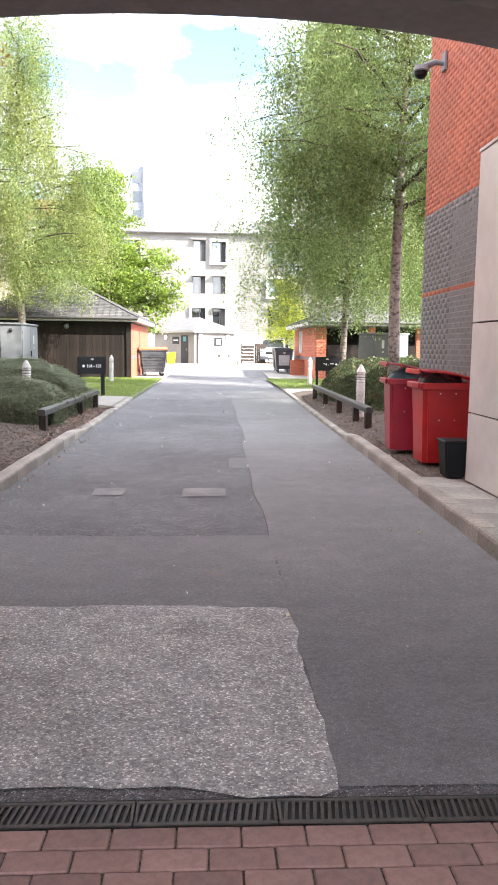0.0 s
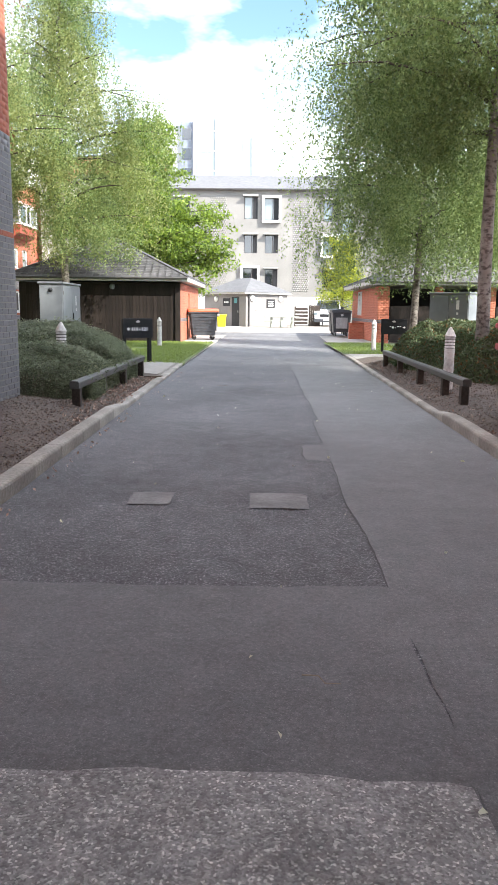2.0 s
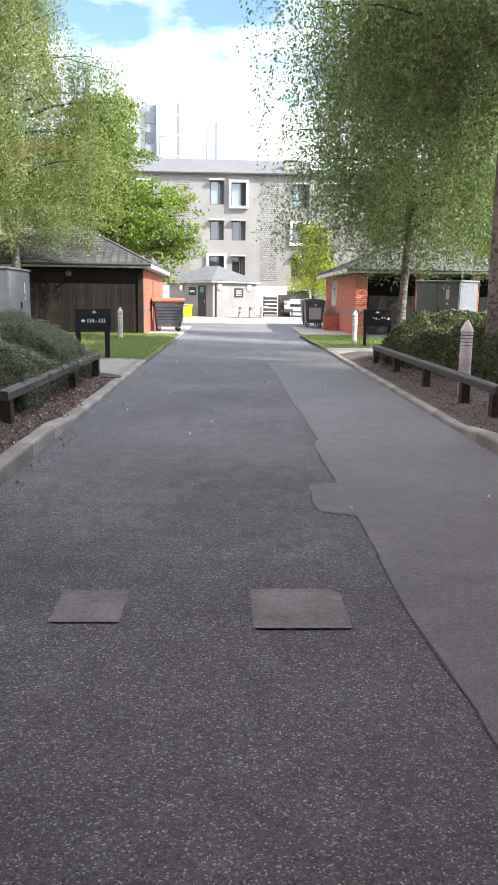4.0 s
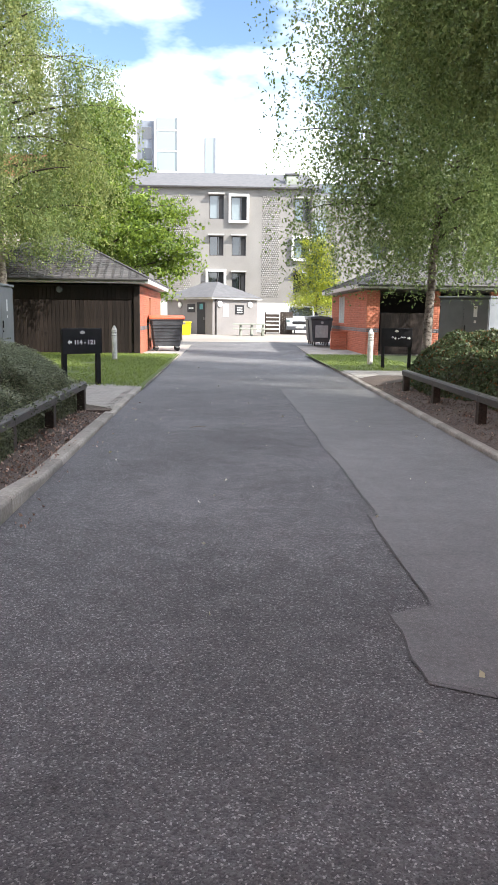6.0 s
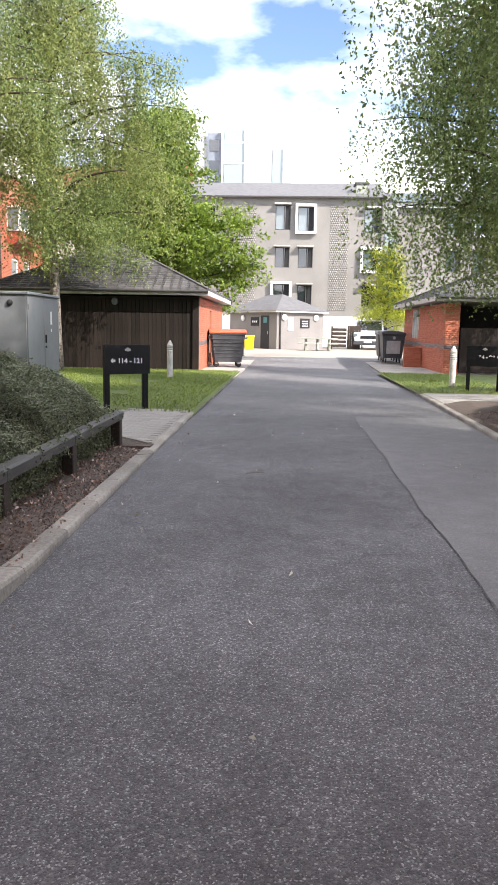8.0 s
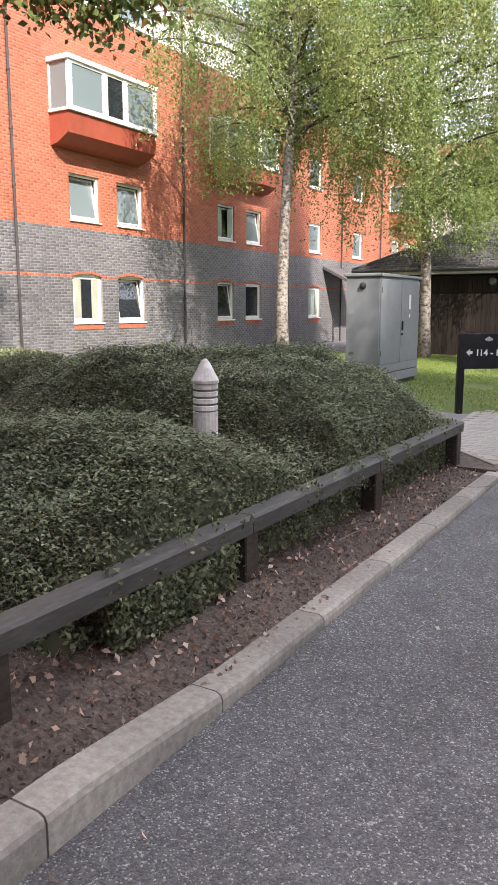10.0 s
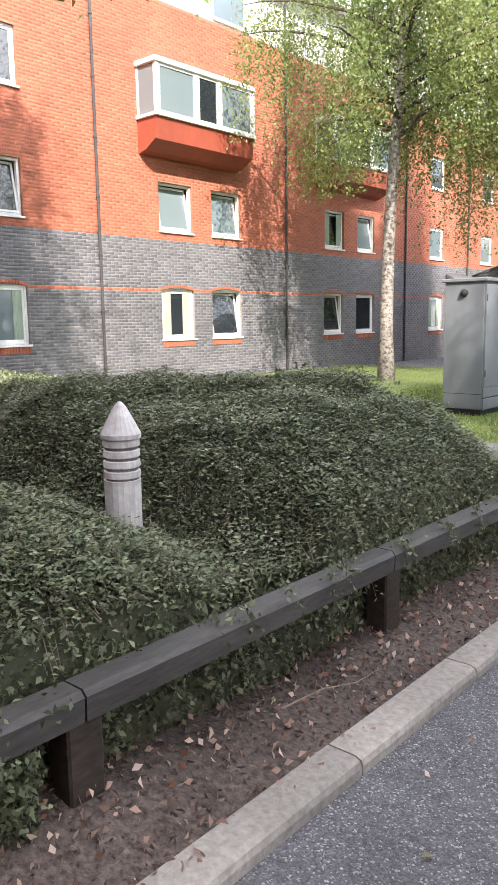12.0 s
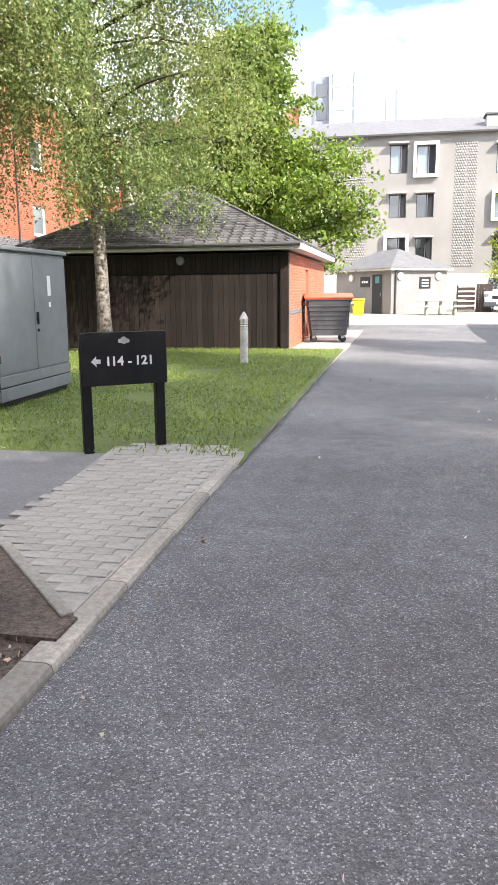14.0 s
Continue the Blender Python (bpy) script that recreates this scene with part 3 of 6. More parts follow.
# ---- walls ----
def wall(name, label, origin, u, n, length, height, openings, bands, thick=0.3, brick=True, mortar=None, z0=0.0, mortar_split=None, single=None):
    """A wall from origin along u, facing n, with openings (u0, u1, z0, z1); bands: (z, slot) of brick colours from below up. Backing and bricks are children."""
    u, n, o = Vector(u).normalized(), Vector(n).normalized(), Vector(origin)
    w = tagged(new(name), label, "wall", kind="structure")
    us = sorted({0, length, *[min(max(a, 0), length) for q in openings for a in q[:2]]})
    zs = sorted({z0, height, *[min(max(a, z0), height) for q in openings for a in q[2:4]], *([mortar_split] if mortar_split else [])})
    verts, faces, mats = [], [], []

    def quad(*pts):
        k = len(verts)
        verts.extend(pts)
        faces.append((k, k + 1, k + 2, k + 3))

    def at(a, z, d):
        return o + u * a + Vector((0, 0, z)) + n * d

    def solid(i, j):
        if not (0 <= i < len(us) - 1 and 0 <= j < len(zs) - 1):
            return False
        a, z = (us[i] + us[i + 1]) / 2, (zs[j] + zs[j + 1]) / 2
        return not any(q[0] < a < q[1] and q[2] < z < q[3] for q in openings)
    for i in range(len(us) - 1):
        for j in range(len(zs) - 1):
            if not solid(i, j):
                continue
            a, b, c, d = us[i], us[i + 1], zs[j], zs[j + 1]
            mi = 1 if mortar_split and c >= mortar_split - 0.001 else 0
            k = len(faces)
            quad(at(a, c, 0), at(b, c, 0), at(b, d, 0), at(a, d, 0))
            quad(at(a, c, -thick), at(a, d, -thick), at(b, d, -thick), at(b, c, -thick))
            for (di, dj), (p, q) in {(-1, 0): ((a, c), (a, d)), (1, 0): ((b, d), (b, c)), (0, -1): ((b, c), (a, c)), (0, 1): ((a, d), (b, d))}.items():
                if not solid(i + di, j + dj):
                    quad(at(*p, 0), at(*q, 0), at(*q, -thick), at(*p, -thick))
            mats.extend([mi] * (len(faces) - k))
    raw("backing", [tuple(p) for p in verts], faces, mortar or [MORTAR, MORTAR_RED], w, mats=mats if not mortar else None)
    if brick:
        V, F, S = [], [], []
        course, k = 0.075, 0
        z = z0
        while z + 0.065 <= height:
            slot = 0
            for zb, s in bands:
                if z >= zb - 0.001:
                    slot = s
            cuts = sorted([(q[0], q[1]) for q in openings if q[2] < z + 0.05 and q[3] > z + 0.015])
            spans, a = [], 0.0
            for c0, c1 in cuts:
                if c0 > a:
                    spans.append((a, c0))
                a = max(a, c1)
            if a < length:
                spans.append((a, length))
            off = 0.1125 * (k % 2)
            for s0, s1 in spans:
                g0 = math.floor((s0 - off) / 0.225)
                for g in range(g0, int((s1 - off) / 0.225) + 1):
                    b0, b1 = max(s0, off + g * 0.225 + 0.005), min(s1, off + g * 0.225 + 0.22)
                    if b1 - b0 < 0.02:
                        continue
                    V.append((b0, b1, z + 0.005, z + 0.07))
                    S.append(slot)
            z += course
            k += 1
        if single:
            kept, slots, shared = [], [], {}
            turn = Matrix((u, n, Vector((0, 0, 1)))).transposed().to_4x4()
            for (b0, b1, c0, c1), s in zip(V, S):
                if b1 - b0 > 0.1 and b0 >= single[0] and b1 <= single[1] and c0 >= single[2] and c1 <= single[3]:
                    key = (round(b1 - b0, 3), s)
                    if key not in shared:
                        shared[key] = bpy.data.meshes.new("brick")
                        hb = box(-(b1 - b0) / 2, (b1 - b0) / 2, -0.04, 0.0, -0.0325, 0.0325, 0.003)
                        hb.to_mesh(shared[key])
                        hb.free()
                        shared[key].materials.append((BRICK_GREY, BRICK_RED, BRICK_BAND)[s])
                    q = new("brick", shared[key])
                    q.parent = w
                    q.matrix_basis = Matrix.Translation(at((b0 + b1) / 2, (c0 + c1) / 2, random.uniform(0.0018, 0.0035))) @ turn
                else:
                    kept.append((b0, b1, c0, c1))
                    slots.append(s)
            V, S = kept, slots
        A = np.array(V)
        m = len(A)
        d = 0.002 + 0.0015 * np.random.random(m)
        U, N, O = np.array(u), np.array(n), np.array(o)
        Z = np.array((0, 0, 1.0))

        def pts(a, zz, dd):
            return O + np.outer(a, U) + np.outer(zz, Z) + np.outer(dd, N)
        e = 0.003
        front = [pts(A[:, 0] + e, A[:, 2] + e, d), pts(A[:, 1] - e, A[:, 2] + e, d), pts(A[:, 1] - e, A[:, 3] - e, d), pts(A[:, 0] + e, A[:, 3] - e, d)]
        back = [pts(A[:, 0], A[:, 2], d * 0), pts(A[:, 1], A[:, 2], d * 0), pts(A[:, 1], A[:, 3], d * 0), pts(A[:, 0], A[:, 3], d * 0)]
        allv = np.stack(front + back, 1).reshape(-1, 3)
        base = np.arange(m)[:, None] * 8
        pat = np.array([(0, 1, 2, 3), (4, 5, 1, 0), (5, 6, 2, 1), (6, 7, 3, 2), (7, 4, 0, 3)])
        fc = (base[:, :, None] + pat[None]).reshape(-1, 4)
        if (u.cross(Vector((0, 0, 1)))).dot(n) < 0:
            fc = fc[:, ::-1]
        tagged(raw("brickwork", allv, fc, [BRICK_GREY, BRICK_RED, BRICK_BAND], w, mats=np.repeat(np.array(S), 5)), kind="stuff")
    return w


BANDS = [(0, 0), (2.325, 2), (2.4, 0), (3.6, 1)]
AX = -15.4


def casement(wall_x, y0, y1, z0, z1, number, tilt=False, pane=None, curtain=None, lights=1, deep=0.1, arch=False, n=(1, 0, 0)):
    """A white window, in local coordinates: u along the wall, d outwards."""
    w = tagged(new(f"window_{number}"), "white plastic casement window" + (", tilted open" if tilt else "") + (" with a drawn curtain" if curtain else ""), "window", kind="structure")
    nv = Vector(n)
    uv = Vector((0, 0, 1)).cross(nv)
    rot = Matrix((uv, nv, Vector((0, 0, 1)))).transposed().to_4x4()
    if abs(nv.x) > 0.5:
        w.matrix_world = Matrix.Translation((wall_x, (y0 + y1) / 2, z0)) @ rot
    else:
        w.matrix_world = Matrix.Translation(((y0 + y1) / 2, wall_x, z0)) @ rot
    W, H, t = (y1 - y0) / 2, z1 - z0, 0.06
    bm = bmesh.new()
    d0, d1 = -deep - 0.05, -deep + 0.04
    box(-W, -W + t, d0, d1, 0, H, 0.006, bm)
    box(W - t, W, d0, d1, 0, H, 0.006, bm)
    box(-W + t, W - t, d0, d1, 0, t, 0.006, bm)
    box(-W + t, W - t, d0, d1, H - t, H, 0.006, bm)
    part("window_frame", bm, WHITE, w)
    part("window_sill", box(-W - 0.03, W + 0.03, -deep - 0.02, 0.05, -0.045, 0.0, 0.006), WHITE, w)
    if abs(nv.x) > 0.5 and z0 < 2:
        for i in range(int(2 * W / 0.075)):
            part("brick", box(-W + 0.076 * i, -W + 0.076 * i + 0.066, -0.03, 0.016, -0.19, -0.05, 0.003), BRICK_BAND, w)
            zz = H - 0.035 + 0.07 * math.sin(math.pi * (i + 0.5) / int(2 * W / 0.075))
            part("brick", box(-W + 0.076 * i, -W + 0.076 * i + 0.066, -0.03, 0.018, zz, zz + 0.07, 0.003), BRICK_BAND, w)
    step = (2 * W - 2 * t) / lights
    for i in range(lights):
        a, b = -W + t + step * i, -W + t + step * (i + 1)
        bm = box(a, a + 0.05, -0.03, 0.03, 0, H - 2 * t, 0.005)
        box(b - 0.05, b, -0.03, 0.03, 0, H - 2 * t, 0.005, bm)
        box(a + 0.05, b - 0.05, -0.03, 0.03, 0, 0.05, 0.005, bm)
        box(a + 0.05, b - 0.05, -0.03, 0.03, H - 2 * t - 0.05, H - 2 * t, 0.005, bm)
        s = part("sash", bm, WHITE, w)
        p = part("pane", box(a + 0.05, b - 0.05, -0.008, 0.008, 0.05, H - 2 * t - 0.05), pane or GLASS, s)
        s.matrix_basis = pose(0, -deep + 0.0, t, 0, 0, 0) if not (tilt and i == lights - 1) else pose(0, -deep + 0.02, t, 9, 0, 0)
    if curtain:
        bm = bmesh.new()
        q = 24
        for side in ((-W + 0.06, -W * 0.35), (W * 0.35, W - 0.06)):
            vs = [[bm.verts.new((side[0] + (side[1] - side[0]) * i / q, -deep + 0.022 + 0.006 * math.sin(i * 2.1), z)) for z in (t + 0.03, H - t - 0.03)] for i in range(q + 1)]
            for a, b in zip(vs, vs[1:]):
                bm.faces.new((a[0], b[0], b[1], a[1]))
        part("curtain", bm, curtain, w)
    return w


# the long brick apartment block
wins = [  # y0, y1, z0, z1, tilt, pane, curtain
    (16.35, 17.5, 1.13, 2.4, 1, GLASS, CURTAIN), (16.35, 17.5, 3.82, 5.0, 0, GLASS, None), (16.35, 17.5, 6.42, 7.6, 0, GLASS_SKY, None),
    (20.95, 22.0, 1.13, 2.4, 0, GLASS_SKY, CURTAIN), (20.85, 22.0, 3.82, 5.0, 1, GLASS, None), (20.85, 22.05, 6.42, 7.6, 0, GLASS, None),
    (25.85, 27.0, 1.13, 2.4, 0, GLASS, BLIND), (27.68, 28.86, 1.13, 2.4, 1, GLASS, None), (25.85, 27.0, 3.82, 5.0, 1, GLASS_SKY, None), (27.72, 28.86, 3.82, 5.0, 1, GLASS_SKY, None),
    (32.8, 33.85, 1.13, 2.4, 1, GLASS, None), (34.65, 35.75, 1.13, 2.4, 0, GLASS, None), (32.85, 33.9, 3.82, 5.0, 1, GLASS, CURTAIN), (34.7, 35.75, 3.82, 5.0, 1, GLASS_SKY, None),
    (39.7, 40.8, 1.13, 2.4, 0, GLASS_SKY, CURTAIN), (39.7, 40.8, 3.82, 5.0, 0, GLASS_SKY, None), (39.7, 40.8, 6.42, 7.6, 0, GLASS, None),
    (44.15, 45.3, 1.13, 2.4, 0, GLASS, None), (44.15, 45.3, 3.82, 5.0, 0, GLASS_SKY, None), (44.15, 45.3, 6.42, 7.6, 0, GLASS, None),
    (49.2, 50.25, 3.82, 5.0, 0, GLASS_SKY, None), (51, 52.1, 3.82, 5.0, 0, GLASS_SKY, None), (49.2, 50.25, 1.13, 2.4, 0, GLASS, None), (51, 52.1, 1.13, 2.4, 0, GLASS, None),
    (12.0, 13.1, 1.13, 2.4, 0, GLASS, None), (12.0, 13.1, 3.82, 5.0, 0, GLASS, None),
]
Y0, Y1 = 10.0, 56.0
ops = [(a - Y0, b - Y0, c, d) for a, b, c, d, *_ in wins] + [(18.1 - Y0, 20.2 - Y0, 3.55, 9.3), (17.6 - Y0, 19.4 - Y0, 0.1, 2.25)]
for yb in (25.3, 32.4, 48.7):
    ops.append((yb + 0.25 - Y0, yb + 3.2 - Y0, 6.42, 7.5))
wall("wall_apartment", "orange-red brick apartment wall above a blue-grey brick base", (AX, Y0, 0), (0, 1, 0), (1, 0, 0), Y1 - Y0, 9.2, ops, BANDS, mortar_split=3.6)
for i, (a, b, c, d, tilt, pane, cur) in enumerate(wins):
    casement(AX, a, b, c, d, i + 1, bool(tilt), pane, cur)
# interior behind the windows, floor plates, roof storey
# unseen room surfaces, indoor shade put into their colour
tagged(link("apartment_inner_wall", box(AX - 3.2, AX - 3.0, Y0, Y1, 0, 9.2), INSIDE), "room walls coloured dim for indoor shade behind the windows", "wall", kind="structure")
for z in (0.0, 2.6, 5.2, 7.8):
    tagged(link("apartment_floor", box(AX - 3.0, AX - 0.31, Y0, Y1, z + 0.05, z + 0.3), INSIDE), "storey floor coloured dim for indoor shade", "floor", kind="structure")
ops = [(a - Y0, b - Y0, 9.32, 10.5) for a, b in ((28.0, 29.4), (21.0, 22.2), (35.0, 36.4), (39.6, 40.9), (44.1, 45.4))]
wall("wall_top_storey", "white rendered top storey", (AX - 0.06, Y0, 0), (0, 1, 0), (1, 0, 0), Y1 - Y0, 10.85, ops, [], brick=False, mortar=RENDER_W, z0=9.2)
for i, (a, b, c, d) in enumerate(ops):
    casement(AX - 0.06, a + Y0, b + Y0, c, d, 60 + i, False, GLASS_SKY, None)
bm = bmesh.new()
box(AX - 0.3, AX + 0.5, Y0 - 0.2, Y1 + 0.2, 10.85, 10.97, 0.01, bm)
tagged(link("apartment_eave", bm, WHITE), "white boarded eave of the apartment block", "eave", kind="structure")
bm = bmesh.new()
q = [bm.verts.new(p) for p in ((AX + 0.55, Y0 - 0.2, 10.97), (AX + 0.55, Y1 + 0.2, 10.97), (AX - 6, Y1 + 0.2, 13.5), (AX - 6, Y0 - 0.2, 13.5), (AX - 12, Y0 - 0.2, 10.97), (AX - 12, Y1 + 0.2, 10.97))]
bm.faces.new((q[0], q[1], q[2], q[3]))
bm.faces.new((q[3], q[2], q[5], q[4]))
bm.faces.new((q[0], q[3], q[4]))
bm.faces.new((q[1], q[5], q[2]))
tagged(link("apartment_roof", bm, SLATE), "dark slate pitched roof", "roof", kind="structure")
tagged(link("apartment_rear", box(AX - 12, AX - 11.7, Y0, Y1, 0, 10.9), BRICK_RED), "plain brick rear wall", "wall", kind="structure")
for yy in (Y0, Y1 - 0.3):
    tagged(link("apartment_gable", box(AX - 12, AX - 0.3, yy, yy + 0.3, 0, 10.9), BRICK_RED), "plain brick end wall", "wall", kind="structure")


def pipe(x, y, top, name="downpipe"):
    t = thing(name, "dark plastic rainwater downpipe fixed to brickwork", "downpipe", "downpipes on the wall", m=pose(x, y, 0))
    bm = tube([(0.05, 0, 0.02), (0.05, 0, top)], [0.035, 0.035], 10)
    part("pipe", bm, PIPE, t)
    z = 0.5
    while z < top:
        part("bracket", lathe([(0.045, z), (0.048, z + 0.01), (0.048, z + 0.05), (0.045, z + 0.06)], 10), PIPE, t).matrix_basis = pose(0.05, 0, 0)
        z += 1.3
    return t


for yy in (18.0, 20.3, 23.95, 30.85, 37.8, 42.85, 47.5):
    pipe(AX, yy, 10.85 if yy > 23 else 9.1)


def bay(y0):
    t = thing("bay_window", "projecting brick-red box bay with a white three-light window", "bay window", "bay windows", m=pose(AX, y0, 0))
    bm = bmesh.new()
    prof = [(0.0, 5.55), (0.28, 5.62), (0.62, 5.82), (0.68, 6.32), (0.0, 6.32)]
    a, b = [bm.verts.new((x, 0.0, z)) for x, z in prof], [bm.verts.new((x, 3.45, z)) for x, z in prof]
    bm.faces.new(a)
    bm.faces.new(b[::-1])
    for i in range(5):
        bm.faces.new((a[i], b[i], b[(i + 1) % 5], a[(i + 1) % 5]))
    bmesh.ops.recalc_face_normals(bm, faces=bm.faces[:])
    part("apron", bm, mat_bay, t, "painted red-brown base")
    part("sill", box(0, 0.74, -0.05, 3.5, 6.32, 6.4, 0.01), WHITE, t)
    part("head", box(0, 0.74, -0.05, 3.5, 7.5, 7.62, 0.01), WHITE, t)
    for yy in (0, 1.3, 2.1, 3.38):
        part("mullion", box(0.6, 0.7, yy, yy + 0.09, 6.4, 7.5, 0.006), WHITE, t)
    for y2, y3, m in ((0.09, 1.3, GLASS_SKY), (1.39, 2.1, GLASS), (2.19, 3.38, GLASS_SKY)):
        p = part("light", box(0.64, 0.66, y2, y3, 6.4, 7.5), m, t)
        bm = box(0.625, 0.685, y2, y2 + 0.05, 6.4, 7.5)
        box(0.625, 0.685, y3 - 0.05, y3, 6.4, 7.5, 0, bm)
        box(0.625, 0.685, y2 + 0.05, y3 - 0.05, 6.4, 6.46, 0, bm)
        box(0.625, 0.685, y2 + 0.05, y3 - 0.05, 7.44, 7.5, 0, bm)
        part("sash", bm, WHITE, p)
    for yy in (0.03, 3.42):
        part("side_light", box(0.02, 0.6, yy - 0.01, yy + 0.01, 6.4, 7.5), GLASS_SKY, t)
        part("side_post", box(0.0, 0.06, yy - 0.03, yy + 0.03, 6.4, 7.5), WHITE, t)


mat_bay = mat("bay_red_paint", (0.33, 0.075, 0.04), (0.28, 0.06, 0.035), 0.6, 5, 0.8, 0.15, 0.05)
for yb in (25.25, 32.35, 48.65):
    bay(yb)

# stair tower: landings with railings, dark behind
for z in (5.2, 7.8):
    tagged(link("stair_landing", box(AX - 1.6, AX + 0.12, 18.1, 20.15, z - 0.02 - 0.15, z), FASCIA), "pale concrete stair landing edge", "landing", kind="structure")
    r = thing("stair_railing", "grey metal bar railing on the stair landing", "railing", "stair railings", m=pose(AX + 0.05, 18.12, z))
    part("top_rail", box(-0.02, 0.02, 0, 2.0, 1.02, 1.06, 0.005), PALE_STEEL, r)
    part("bottom_rail", box(-0.015, 0.015, 0, 2.0, 0.08, 0.11, 0.005), PALE_STEEL, r)
    for i in range(18):
        part("baluster", box(-0.008, 0.008, 0.03 + i * 0.114, 0.046 + i * 0.114, 0.11, 1.02), PALE_STEEL, r)
# stairwell shade is put into this wall's colour
tagged(link("stairwell_back", box(AX - 2.9, AX - 2.7, 17.5, 20.8, 0, 9.2), INSIDE), "back wall of the stairwell, shade put into its dim colour", "wall", kind="structure")

# entrance porch
porch = thing("entrance_porch", "slate-roofed entrance porch with a white fascia and dark opening", "porch", m=pose(-13.0, 18.1, 0))
bm = bmesh.new()
q = [bm.verts.new(p) for p in ((0.15, -1.6, 2.55), (0.15, 1.75, 2.55), (-2.4, 1.75, 3.35), (-2.4, -1.6, 3.35), (0.15, -1.6, 2.49), (0.15, 1.75, 2.49), (-2.4, 1.75, 3.29), (-2.4, -1.6, 3.29))]
for fc in ((0, 1, 2, 3), (7, 6, 5, 4), (0, 4, 5, 1), (1, 5, 6, 2), (3, 7, 4, 0)):
    bm.faces.new([q[i] for i in fc])
part("roof", bm, SLATE, porch)
part("fascia", box(0.1, 0.16, -1.55, 1.7, 2.33, 2.5, 0.005), WHITE, porch)
part("ceiling_board", box(-2.4, 0.1, -1.5, 1.65, 2.3, 2.34), DARK, porch)
part("pier", box(-0.3, 0.05, 0.85, 1.2, 0, 2.3), BRICK_GREY, porch, "blue-grey brick pier")
part("pier_base", box(-0.3, 0.056, 0.844, 1.206, 0.4, 0.95), BRICK_BAND, porch, "red brick lower pier")
part("side_post", box(-0.3, -0.1, -1.35, -1.2, 0, 2.3, 0.01), BLACK_WOOD, porch)
part("door", box(-2.35, -2.3, -0.9, 0.6, 0, 2.2, 0.01), DARK, porch, "dark entrance door")
part("column", box(-0.05, 0.05, -0.35, -0.25, 0, 2.3, 0.01), BLACK_WOOD, porch, "dark timber post")
board = part("name_board", box(0.052, 0.075, 1.0, 1.32, 1.3, 2.2, 0.004), BLACK_PAINT, porch, "black board with rows of pale writing")
for i in range(5):
    part("writing_line", box(0.0755, 0.078, 1.05, 1.27, 2.02 - i * 0.155, 2.06 - i * 0.155), LETTER, board)
# far porch canopy
p2 = thing("far_porch", "pitched white-edged porch canopy against the brick wall", "porch", m=pose(AX + 0.02, 41.9, 0))
bm = bmesh.new()
q = [bm.verts.new(p) for p in ((1.6, -0.9, 2.5), (1.6, 0.9, 2.5), (0, 0.9, 3.3), (0, -0.9, 3.3), (1.6, -0.9, 2.38), (1.6, 0.9, 2.38), (0, 0.9, 3.18), (0, -0.9, 3.18))]
for fc in ((0, 1, 2, 3), (7, 6, 5, 4), (0, 4, 5, 1), (1, 5, 6, 2), (3, 7, 4, 0)):
    bm.faces.new([q[i] for i in fc])
part("roof", bm, SLATE, p2)
part("fascia", box(1.58, 1.63, -0.92, 0.92, 2.33, 2.52), WHITE, p2)
for yy in (-0.8, 0.8):
    part("post", box(1.4, 1.5, yy - 0.05, yy + 0.05, 0.05, 2.38), FASCIA, p2)
# pale wing closing the lawn behind the block
wing = wall("wall_cream_wing", "cream rendered wing behind the trees", (-15.0, 54.0, 0), (1, 0, 0), (0, -1, 0), 4.6, 9.5, [(1.2, 2.4, 4.0, 5.4), (3.0, 4.2, 4.0, 5.4), (1.2, 2.4, 6.8, 8.2), (3.0, 4.2, 6.8, 8.2)], [], brick=False, mortar=CREAM)
for i, (a, z) in enumerate(((-13.8, 4.0), (-12.0, 4.0), (-13.8, 6.8), (-12.0, 6.8))):
    casement(54.0, a, a + 1.2, z, z + 1.4, 80 + i, False, GLASS, None, n=(0, -1, 0))
tagged(link("cream_wing_body", box(-15.0, -10.4, 54.35, 60, 0, 9.5), CREAM), "cream rendered building body", "wall", kind="structure")

# the archway building behind and beside the walk
HB, HA = 11.8, 7.2
wall("wall_left_return", "orange-red brick wall above a blue-grey brick base", (-3.5, 5.2, 0), (0, 1, 0), (1, 0, 0), 7.1, HB, [], BANDS, mortar_split=3.6, single=(5.6, 7.1, 0.3, 3.4))
wall("wall_left_end", "orange-red brick wall above a blue-grey brick base", (-12.0, 12.3, 0), (1, 0, 0), (0, 1, 0), 8.495, HB, [], BANDS, mortar_split=3.6)
wall("wall_right_return", "orange-red brick wall above a dark grey brick base", (3.4, 5.2, 0), (0, 1, 0), (-1, 0, 0), 7.2, HB, [], BANDS, mortar_split=3.6, single=(4.3, 5.9, 1.2, 3.5))
tagged(link("wall_right_end", box(3.42, 13, 12.05, 12.38, 0, HB), BRICK_RED), "plain brick end wall", "wall", kind="structure")
tagged(link("arch_block_left", box(-12, -2.65, -2, 5.2, 0, HA), MORTAR_RED), "plain brick block beside the archway", "wall", kind="structure")
tagged(link("arch_block_right", box(2.7, 13, -2, 5.2, 0, HA), BRICK_RED), "plain brick block beside the archway", "wall", kind="structure")
tagged(link("arch_roof_left", box(-12, -3.52, 5.2, 12.25, HB - 0.3, HB), SLATE), "flat roof of the brick block", "roof", kind="structure")
tagged(link("arch_roof_right", box(3.4, 13, 5.2, 12.3, HB - 0.3, HB), SLATE), "flat roof of the brick block", "roof", kind="structure")
